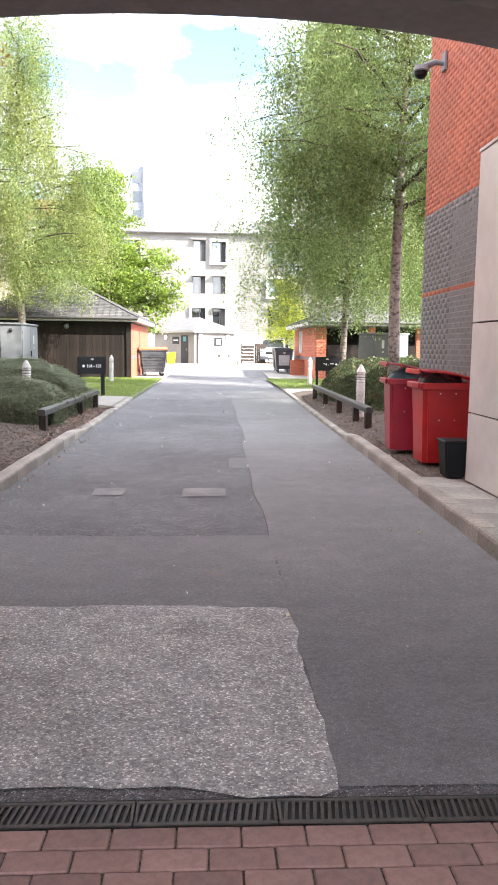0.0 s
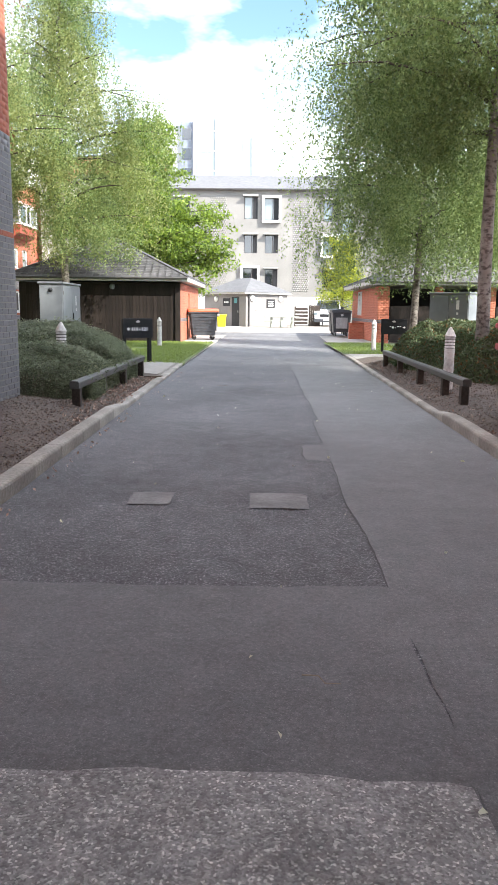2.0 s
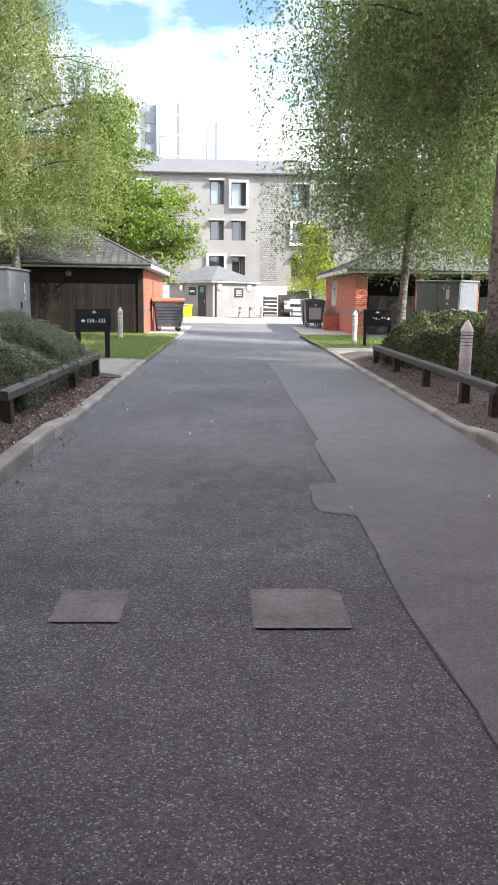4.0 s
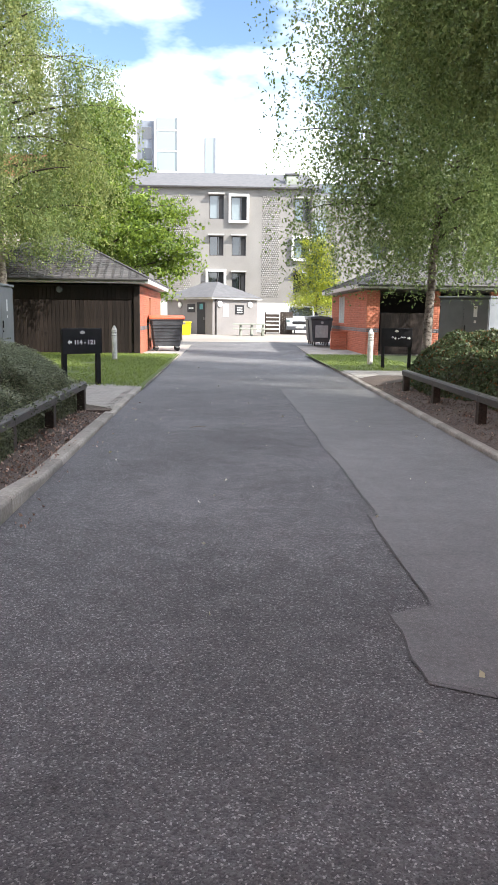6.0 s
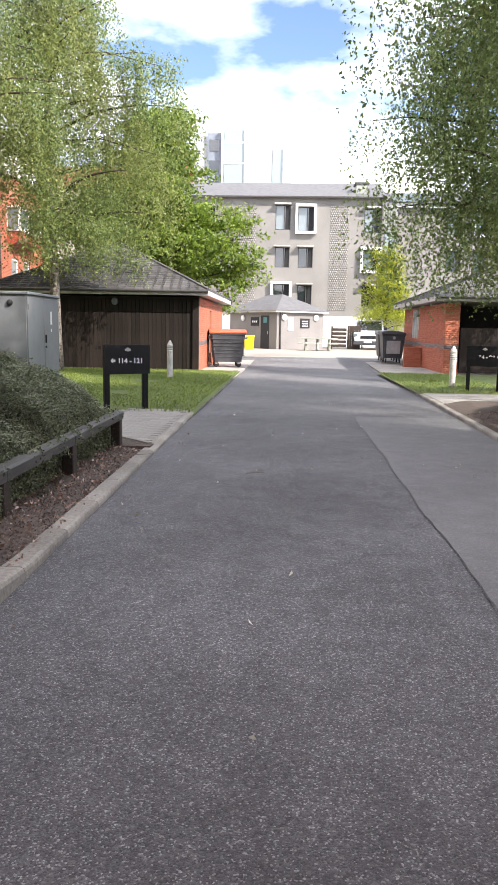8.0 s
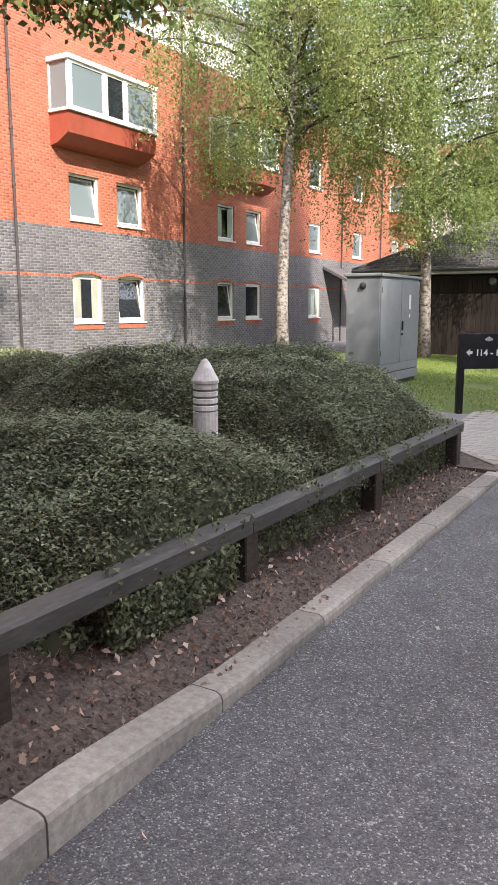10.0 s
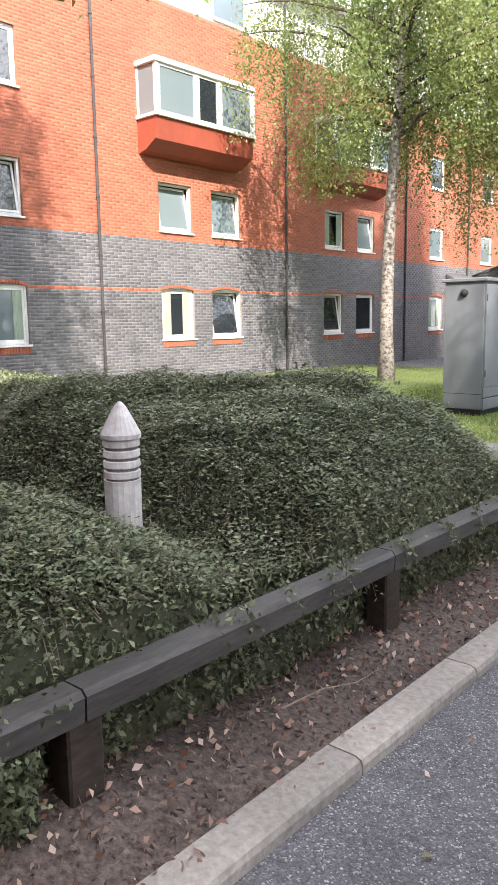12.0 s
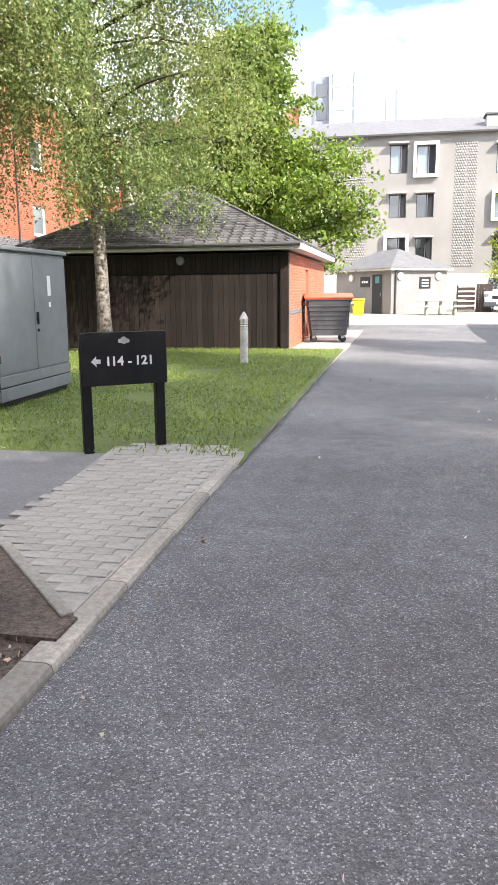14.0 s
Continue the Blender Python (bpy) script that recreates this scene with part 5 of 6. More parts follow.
gate = thing("timber_gate", "brown slatted timber gate and fence panel", "gate", m=pose(2.25, 59.2, gz(59)))
for k in range(5):
    part("slat", box(0, 0.95, -0.02, 0.02, 0.15 + k * 0.26, 0.33 + k * 0.26, 0.004), POST_WOOD, gate)
part("post", box(-0.06, 0.04, -0.05, 0.05, 0, 1.5, 0.005), POST_WOOD, gate)
for k in range(6):
    part("board", box(1.0 + k * 0.145, 1.14 + k * 0.145, -0.015, 0.015, 0.02, 1.55, 0.003), POST_WOOD, gate)
yb = thing("yellow_bin", "bright yellow plastic grit bin", "bin", m=pose(-3.0, 55.2, gz(55)))
bm = bmesh.new()
bmesh.ops.create_cone(bm, cap_ends=True, segments=4, radius1=0.36, radius2=0.44, depth=0.75, matrix=Matrix.Translation((0, 0, 0.375)) @ Matrix.Rotation(radians(45), 4, "Z"))
bmesh.ops.bevel(bm, geom=bm.edges[:], offset=0.03, segments=2, affect="EDGES")
part("body", bm, YELLOW, yb)
part("lid", box(-0.34, 0.34, -0.34, 0.34, 0.75, 0.84, 0.025), YELLOW, yb)


def wheel(parent, m, r=0.33, w=0.22):
    t = part("wheel", lathe([(r * 0.6, -w / 2), (r * 0.95, -w / 2), (r, -w * 0.3), (r, w * 0.3), (r * 0.95, w / 2), (r * 0.6, w / 2)], 24), RUBBER, parent)
    t.matrix_basis = m
    part("rim", lathe([(r * 0.62, -w * 0.35), (r * 0.62, w * 0.52), (r * 0.5, w * 0.46), (0.05, w * 0.5)], 16), PALE_STEEL, t)


van = thing("white_van", "white panel van parked facing the road", "van", m=pose(4.55, 58.6, gz(58), 0, 0, -8))
prof = [(0, 0.35), (0, 0.8), (0.12, 1.05), (0.85, 1.22), (1.6, 1.85), (1.95, 1.98), (4.8, 2.0), (4.9, 1.8), (4.95, 0.35)]
bm = bmesh.new()
ring = []
for s, inset in ((-1, 0), (1, 0)):
    ring.append([bm.verts.new((s * (0.97 - 0.12 * max(0, (z - 1.1)) - (0.1 if y < 0.1 else 0)), y, z)) for y, z in prof])
bm.faces.new(ring[0])
bm.faces.new(ring[1][::-1])
for i in range(len(prof)):
    j = (i + 1) % len(prof)
    bm.faces.new((ring[0][j], ring[0][i], ring[1][i], ring[1][j]))
bmesh.ops.bevel(bm, geom=bm.edges[:], offset=0.05, segments=2, affect="EDGES")
bmesh.ops.recalc_face_normals(bm, faces=bm.faces[:])
part("body", bm, CAR_WHITE, van)
bm = bmesh.new()
bm.faces.new([bm.verts.new(p) for p in ((-0.86, 0.87, 1.25), (0.86, 0.87, 1.25), (0.78, 1.56, 1.84), (-0.78, 1.56, 1.84))])
bmesh.ops.translate(bm, verts=bm.verts[:], vec=(0, -0.03, 0.03))
part("windscreen", bm, GLASS, van)
part("grille", box(-0.5, 0.5, -0.03, 0.02, 0.72, 0.92, 0.01), STONE_BLACK, van)
part("bumper", box(-0.95, 0.95, -0.08, 0.1, 0.32, 0.58, 0.04), BIN_GREY, van)
part("number_plate", box(-0.26, 0.26, -0.1, -0.075, 0.45, 0.56), LETTER, van)
for s in (-1, 1):
    part("headlight", box(s * 0.82 - 0.14, s * 0.82 + 0.14, 0.0, 0.12, 0.85, 1.04, 0.03), GLASS_SKY, van)
    part("mirror", box(s * 1.08 - 0.1, s * 1.08 + 0.1, 1.15, 1.25, 1.2, 1.48, 0.03), STONE_BLACK, van)
    bm = bmesh.new()
    xs_ = s * 0.955
    bm.faces.new([bm.verts.new(p) for p in ((xs_, 1.25, 1.28), (xs_, 2.2, 1.28), (s * 0.89, 2.2, 1.75), (s * 0.89, 1.75, 1.75))])
    bmesh.ops.translate(bm, verts=bm.verts[:], vec=(s * 0.015, 0, 0))
    part("side_window", bm, GLASS, van)
    for yy in (0.95, 3.9):
        wheel(van, pose(s * 0.88, yy, 0.33, 0, 90 * s, 0))
lp = thing("lamp_post", "slim dark lamp post by the far house", "lamp post", m=pose(4.55, 62.5, 0.24))
part("pole", tube([(0, 0, 0), (0, 0, 4.2)], [0.05, 0.04], 8), PIPE, lp)
part("head", lathe([(0.03, 4.2), (0.16, 4.25), (0.18, 4.5), (0.06, 4.6)], 12), PIPE, lp)


# ---- wheeled bins ----
def shell(w0, d0, w1, d1, h, z0=0.0, bevel=0.04, hollow=0.0):
    bm = bmesh.new()
    lo = [bm.verts.new((sx * w0 / 2, sy_ * d0 / 2, z0)) for sx, sy_ in ((-1, -1), (1, -1), (1, 1), (-1, 1))]
    hi = [bm.verts.new((sx * w1 / 2, sy_ * d1 / 2, h)) for sx, sy_ in ((-1, -1), (1, -1), (1, 1), (-1, 1))]
    bm.faces.new(lo[::-1])
    top = bm.faces.new(hi)
    side = [bm.faces.new((lo[i], lo[(i + 1) % 4], hi[(i + 1) % 4], hi[i])) for i in range(4)]
    vertical = [e for e in bm.edges if abs(e.verts[0].co.z - e.verts[1].co.z) > 0.05]
    bottom = [e for e in bm.edges if e.verts[0].co.z == z0 and e.verts[1].co.z == z0]
    bmesh.ops.bevel(bm, geom=vertical + bottom, offset=bevel, segments=3, affect="EDGES")
    if hollow:
        t = max(bm.faces, key=lambda f: f.calc_center_median().z)
        r = bmesh.ops.inset_individual(bm, faces=[t], thickness=0.03)
        bmesh.ops.translate(bm, verts=t.verts[:], vec=(0, 0, -hollow))
    return bm


def wheelie(m, body, label, bag, lid_open):
    """A two-wheeled household bin, about 1.07 m high, front towards -x."""
    t = thing("wheelie_bin", label, "wheelie bin", "red wheelie bins", m=m)
    part("body", shell(0.52, 0.48, 0.60, 0.585, 0.95, 0.04, 0.05, 0.12), body, t)
    bm = bmesh.new()
    for a in ((-0.325, 0.325, -0.315, -0.28), (-0.325, 0.325, 0.28, 0.315), (-0.325, -0.29, -0.28, 0.28), (0.29, 0.325, -0.28, 0.28)):
        box(*a, 0.9, 0.985, 0.012, bm)
    part("rim", bm, body, t)
    part("comb_lip", box(-0.36, -0.325, -0.26, 0.26, 0.915, 0.985, 0.012), body, t)
    lid = bmesh.new()
    n = 12
    grid = [[lid.verts.new((-0.70 + 0.72 * i / n, -0.33 + 0.66 * j / n, 0.06 * math.sin(math.pi * i / n) ** 0.5 * math.sin(math.pi * min(max(j / n, 0.02), 0.98)) ** 0.3 + 0.01 * math.sin(7 * j / n))) for j in range(n + 1)] for i in range(n + 1)]
    for i in range(n):
        for j in range(n):
            lid.faces.new((grid[i][j], grid[i + 1][j], grid[i + 1][j + 1], grid[i][j + 1]))
    bmesh.ops.solidify(lid, geom=lid.faces[:], thickness=0.018)
    ld = part("lid", lid, body, t, smooth=True)
    ld.matrix_basis = pose(0.34, 0, 1.0, 0, lid_open, 0)
    part("lid_lip", box(-0.72, -0.69, -0.31, 0.31, -0.03, 0.03, 0.01), body, ld)
    part("handle_bar", tube([(0.40, -0.22, 0.97), (0.40, 0.22, 0.97)], [0.016, 0.016], 8), body, t)
    part("axle", tube([(0.26, -0.3, 0.1), (0.26, 0.3, 0.1)], [0.012, 0.012], 8), IRON, t)
    for s in (-1, 1):
        wheel(t, pose(0.26, s * 0.27, 0.1, 90 * -s, 0, 0), 0.1, 0.05)
    bg = bmesh.new()
    bmesh.ops.create_icosphere(bg, subdivisions=4, radius=1, matrix=Matrix.Translation((-0.02, 0, 0.95)) @ Matrix.Diagonal((0.26, 0.25, 0.17, 1)))
    for v in bg.verts:
        v.co += v.co.normalized() * 0.06 * noise.noise(v.co * 7)
    b = part("refuse_sack", bg, bag, t, smooth=True)
    for dx in (-0.1, 0.08):
        part("rivet", lathe([(0.008, 0), (0.008, 0.004), (0.003, 0.006)], 8), LETTER, t).matrix_basis = pose(dx, -0.30 + 0.012, 0.86, 82, 0, 0)
        part("rivet", lathe([(0.008, 0), (0.008, 0.004), (0.003, 0.006)], 8), LETTER, t).matrix_basis = pose(dx, -0.265, 0.55, 84, 0, 0)
    return t


wheelie(pose(2.74, 8.95, 0.13, 0, 0, 0), RED_BIN, "bright red wheelie bin with its lid propped on black sacks", BLACK_BAG, 9)
wheelie(pose(2.64, 10.1, 0.13, 0, 0, -4), CRIMSON_BIN, "crimson wheelie bin with a teal sack under the raised lid", TEAL_BAG, 14)
cd = thing("black_caddy", "small black plastic food-waste caddy", "caddy", m=pose(2.60, 8.0, 0.13))
part("body", shell(0.2, 0.24, 0.26, 0.3, 0.38, 0, 0.02), BLACK_PAINT, cd)
part("lid", box(-0.14, 0.14, -0.16, 0.16, 0.38, 0.41, 0.01), BLACK_PAINT, cd)


def dumpster(m, lid, label):
    """A four-wheeled 1100-litre bin, long side along x."""
    t = thing("wheeled_dumpster", label, "dumpster", "wheeled dumpsters", m=m)
    part("body", shell(1.05, 0.8, 1.28, 0.98, 1.22, 0.2, 0.06, 0.2), BIN_GREY, t)
    for k in range(6):
        part("rib", box(-0.50 - 0.019 * k, 0.50 + 0.019 * k, -0.42 - 0.0135 * k - 0.012, -0.40 - 0.0135 * k, 0.38 + 0.13 * k, 0.42 + 0.13 * k, 0.004), BIN_GREY, t)
    part("rim", box(-0.68, 0.68, -0.52, 0.52, 1.2, 1.25, 0.015), BIN_GREY, t)
    bm = bmesh.new()
    prof_ = [(-0.53, 1.25), (-0.53, 1.3), (-0.3, 1.38), (0.1, 1.41), (0.53, 1.36), (0.53, 1.25)]
    a, b = [bm.verts.new((-0.7, y, z)) for y, z in prof_], [bm.verts.new((0.7, y, z)) for y, z in prof_]
    bm.faces.new(a)
    bm.faces.new(b[::-1])
    for i in range(6):
        bm.faces.new((a[i], b[i], b[(i + 1) % 6], a[(i + 1) % 6]))
    bmesh.ops.recalc_face_normals(bm, faces=bm.faces[:])
    bmesh.ops.bevel(bm, geom=bm.edges[:], offset=0.015, segments=2, affect="EDGES")
    part("lid", bm, lid, t)
    for sx in (-1, 1):
        part("trunnion", lathe([(0.05, 0), (0.05, 0.1), (0.065, 0.1), (0.065, 0.12)], 12), PALE_STEEL, t).matrix_basis = pose(sx * 0.64, 0, 1.1, 0, 90 * sx, 0)
        part("side_panel", box(sx * 0.60 - 0.012, sx * 0.60 + 0.012, -0.3, 0.3, 0.4, 1.05, 0.006), PALE_STEEL, t)
        for sy_ in (-1, 1):
            part("castor_fork", box(sx * 0.42 - 0.05, sx * 0.42 + 0.05, sy_ * 0.3 - 0.05, sy_ * 0.3 + 0.05, 0.12, 0.22, 0.008), PALE_STEEL, t)
            wheel(t, pose(sx * 0.42, sy_ * 0.3, 0.1, 0, 90, 90), 0.1, 0.05)
    return t


dumpster(pose(-2.93, 37.4, 0.05, 0, 0, 8), ORANGE_LID, "dark grey wheeled dumpster with an orange-red lid")
dumpster(pose(3.98, 43.0, 0.1, 0, 0, 90), BIN_GREY, "dark grey wheeled dumpster with a dark lid")
dumpster(pose(4.0, 44.8, 0.12, 0, 0, 90), PALE_STEEL, "dark grey wheeled dumpster with a pale steel lid")


# ---- street furniture ----
def bollard(m, label, height=1.02):
    """A square-shouldered precast bollard with a pyramid cap and grooves."""
    t = thing("bollard", label, "bollard", "pale bollards", m=m)
    r, s = 0.085, height / 1.02
    part("shaft", lathe([(r * 0.95, -0.1), (r, 0.68 * s), (r * 1.02, 0.70 * s)], 20), BOLLARD, t, smooth=False)
    z = 0.70 * s
    part("groove_core", lathe([(r * 0.88, z), (r * 0.88, z + 0.2)], 20), GROOVE, t, "dark recessed grooves")
    for k in range(4):
        part("ring", lathe([(r * 0.9, z + 0.009), (r, z + 0.013), (r, z + 0.040), (r * 0.9, z + 0.044)], 20), BOLLARD, t)
        z += 0.048
    part("cap", lathe([(r * 1.08, z), (r * 1.1, z + 0.02), (r * 0.62, z + 0.1), (r * 0.28, z + 0.15), (0.01, z + 0.165)], 20), BOLLARD, t, "pale pointed cap")
    return t


bollard(pose(-3.6, 14.9, 0.12), "weathered white pointed bollard standing in the hedge", 1.06)
bollard(pose(-4.0, 30.3, 0.06), "weathered white pointed bollard on the lawn", 1.04)
bollard(pose(2.95, 15.0, 0.09), "weathered white pointed bollard behind the rail", 1.08)
bollard(pose(3.72, 29.0, 0.07), "weathered white pointed bollard beside a sign", 1.04)


def knee_rail(name, x_at, posts, top, label, side):
    """A low timber rail with a bevelled top on square posts."""
    t = thing(name, label, "knee rail", "timber knee rails", m=pose(0, 0, 0))
    ends = [posts[0] - 0.15, *posts[1:-1], posts[-1] + 0.12]
    for y0, y1 in zip(ends, ends[1:]):
        bm = bmesh.new()
        y0, y1 = y0 + 0.004, y1 - 0.004
        prof_ = [(-0.06, -0.10), (-0.064, -0.02), (-0.045, 0.0), (0.045, 0.0), (0.064, -0.02), (0.06, -0.10)]
        a, b = [bm.verts.new((x_at(y0) + px, y0, top(y0) + pz)) for px, pz in prof_], [bm.verts.new((x_at(y1) + px, y1, top(y1) + pz)) for px, pz in prof_]
        bm.faces.new(a)
        bm.faces.new(b[::-1])
        for i in range(6):
            bm.faces.new((a[i], b[i], b[(i + 1) % 6], a[(i + 1) % 6]))
        bmesh.ops.recalc_face_normals(bm, faces=bm.faces[:])
        part("rail", bm, RAIL_TOP, t)
    for y in posts:
        part("post", box(x_at(y) - 0.056, x_at(y) + 0.056, y - 0.065, y + 0.065, 0.0, top(y) - 0.1, 0.008), POST_WOOD, t)
    return t


knee_rail("knee_rail_left", lambda y: -2.72, [12.28, 13.97, 15.75, 17.78], lambda y: 0.475, "dark brown timber knee rail half overgrown by hedge", -1)
knee_rail("knee_rail_right", lambda y: 2.70 + 0.012 * (y - 13), [13.0, 14.2, 16.25, 18.5, 20.6], lambda y: 0.50, "dark brown timber knee rail in front of shrubs", 1)


def sign(m, words, label, post_two=True):
    t = thing("address_sign", label, "sign", "address signs", m=m)
    p = part("panel", box(-0.42, 0.42, -0.02, 0.02, 0.62, 1.12, 0.006), BLACK_PAINT, t)
    for s in (-1, 1):
        part("post", box(s * 0.36 - 0.045, s * 0.36 + 0.045, 0.021, 0.11, -0.05, 1.1, 0.006), BLACK_PAINT, t)
    text(words, 0.12, p, pose(0.05, -0.0225, 0.85, 90, 0, 0), LETTER)
    bm = bmesh.new()
    for px, pz, r in ((0, 1.045, 0.03), (-0.035, 1.035, 0.02), (0.035, 1.035, 0.02), (0, 1.03, 0.025)):
        bmesh.ops.create_cone(bm, cap_ends=True, segments=12, radius1=r, radius2=r, depth=0.004, matrix=Matrix.Translation((px, -0.0222 - 0.001 * px, pz)) @ Matrix.Rotation(radians(90), 4, "X"))
    part("emblem", bm, FASCIA, p, "small pale emblem")
    return t, p


def arrow(p, x, direction):
    bm = bmesh.new()
    bm.faces.new([bm.verts.new((x + direction * a, -0.0225, 0.85 + b)) for a, b in ((0.05, 0), (0.0, 0.05), (0.0, 0.02), (-0.04, 0.02), (-0.04, -0.02), (0.0, -0.02), (0.0, -0.05))])
    bmesh.ops.recalc_face_normals(bm, faces=bm.faces[:])
    part("arrow", bm, LETTER, p)


_, p = sign(pose(-3.40, 21.65, 0.07, 0, 0, 36), "114 - 121", "black painted address sign with white lettering on the lawn")
arrow(p, -0.27, -1)
_, p = sign(pose(4.15, 27.5, 0.06, 0, 0, -12), "94 - 99", "black painted address sign with white lettering beside shrubs")
arrow(p, 0.33, 1)


def cabinet(m, w, d, h, label):
    """A grey steel service cabinet with two doors on its front (-y)."""
    t = thing("service_cabinet", label, "service cabinet", "service cabinets", m=m)
    part("plinth", box(-w / 2 + 0.03, w / 2 - 0.03, -d / 2 + 0.03, d / 2 - 0.03, -0.05, 0.1, 0.006), STONE_BLACK, t)
    part("body", box(-w / 2, w / 2, -d / 2, d / 2, 0.1, h - 0.06, 0.008), CABINET, t)
    part("roof", box(-w / 2 - 0.04, w / 2 + 0.04, -d / 2 - 0.05, d / 2 + 0.04, h - 0.06, h, 0.012), CABINET, t)
    part("base_panel", box(-w / 2 + 0.004, w / 2 - 0.004, -d / 2 - 0.026, -d / 2 - 0.001, 0.1, 0.265, 0.005), CABINET, t)
    part("base_joint", box(-w / 2 + 0.004, w / 2 - 0.004, -d / 2 - 0.012, -d / 2 - 0.001, 0.265, 0.285), STONE_BLACK, t)
    part("middle_panel", box(-w / 2 + 0.004, w / 2 - 0.004, -d / 2 - 0.026, -d / 2 - 0.001, 0.285, 0.425, 0.005), CABINET, t)
    part("side_joint", box(-w / 2 - 0.003, -w / 2 + 0.002, -d / 2 + 0.01, d / 2 - 0.01, 0.33, 0.338), STONE_BLACK, t)
    part("door_joint", box(-0.006, 0.006, -d / 2 - 0.01, -d / 2 - 0.001, 0.43, h - 0.1), STONE_BLACK, t)
    for s in (-1, 1):
        dr = part("door", box(min(s * 0.005, s * (w / 2 - 0.02)), max(s * 0.005, s * (w / 2 - 0.02)), -d / 2 - 0.025, -d / 2 - 0.001, 0.44, h - 0.1, 0.006), CABINET, t)
        for z in (0.6, h - 0.35):
            part("hinge", box(s * (w / 2 - 0.035) - 0.012, s * (w / 2 - 0.035) + 0.012, -d / 2 - 0.035, -d / 2 - 0.025, z, z + 0.1, 0.003), IRON, dr)
        if s > 0:
            part("handle", box(0.05, 0.075, -d / 2 - 0.055, -d / 2 - 0.025, 1.05, 1.22, 0.006), STONE_BLACK, dr)
            part("label_plate", box(w * 0.2, w * 0.2 + 0.11, -d / 2 - 0.028, -d / 2 - 0.0255, 1.44, 1.72, 0.001), LETTER, dr)
            part("warning_plate", box(w * 0.2 + 0.02, w * 0.2 + 0.09, -d / 2 - 0.028, -d / 2 - 0.0255, 1.28, 1.35, 0.001), LETTER, dr)
            part("lock", lathe([(0.022, 0), (0.022, 0.02), (0.012, 0.026)], 12), STONE_BLACK, dr).matrix_basis = pose(0.07, -d / 2 - 0.025, 0.97, 90, 0, 0)
    part("vent", lathe([(0.06, 0), (0.06, 0.03), (0.04, 0.06), (0.02, 0.07)], 12), STONE_BLACK, t).matrix_basis = pose(-w / 2 - 0.001, 0.0, h - 0.22, 0, -90, 0)
    return t


# cabinet on the lawn: doors face the road
cabinet(pose(-6.17, 24.72, 0.07, 0, 0, 91), 2.2, 0.64, 2.08, "large grey steel electrical cabinet on the lawn")
cabinet(pose(6.05, 26.9, 0.07, 0, 0, -50), 1.5, 0.9, 1.98, "pale grey steel electrical cabinet behind shrubs")

# camera on the brick wall
cctv = thing("security_camera", "grey dome security camera on a wall bracket", "security camera", m=pose(3.38, 11.6, 5.6) @ Matrix.Scale(0.72, 4))
part("bracket", tube([(0, 0, 0.1), (-0.2, 0, 0.12), (-0.42, 0, 0.02)], [0.05, 0.06, 0.08], 10), CABINET, cctv)
part("housing", lathe([(0.09, 0.05), (0.14, 0.03), (0.16, -0.06), (0.14, -0.08)], 20), CABINET, cctv).matrix_basis = pose(-0.48, 0, 0)
part("dome", lathe([(0.135, -0.08), (0.12, -0.15), (0.07, -0.2), (0.01, -0.22)], 20), BLACK_PAINT, cctv).matrix_basis = pose(-0.48, 0, 0)
part("plate", box(-0.03, 0.015, -0.12, 0.12, -0.05, 0.32, 0.008), CABINET, cctv)


# ---- plants ----
def leaf_cloud(name, centres, size, material, parent, spread=1.0, hang=0.0, thin=0.62, up=0.0, label="", mats=None, kind="stuff"):
    """Small folded leaves at the given centres, each a diamond bent along its rib."""
    n = len(centres)
    c = np.asarray(centres, dtype=np.float64)
    d = np.random.normal(size=(n, 3))
    d[:, 2] -= hang
    d /= np.linalg.norm(d, axis=1)[:, None]
    e = np.random.normal(size=(n, 3))
    if up:
        e[:, 2] *= 0.25
    s = np.cross(d, e)
    s /= np.linalg.norm(s, axis=1)[:, None] + 1e-9
    k = (size * (0.6 + 0.8 * np.random.random(n)))[:, None]
    nrm = np.cross(d, s)
    fold = 0.18 * k * nrm
    p0, p1, p2, p3 = c - d * k * 0.5, c + s * k * thin * 0.5 + fold, c + d * k * 0.6, c - s * k * thin * 0.5 + fold
    v = np.stack((p0, p1, p2, p3), 1).reshape(-1, 3)
    f = np.arange(n * 4).reshape(-1, 4)
    ob = raw(name, v, f, material, parent, label, mats)
    return ob


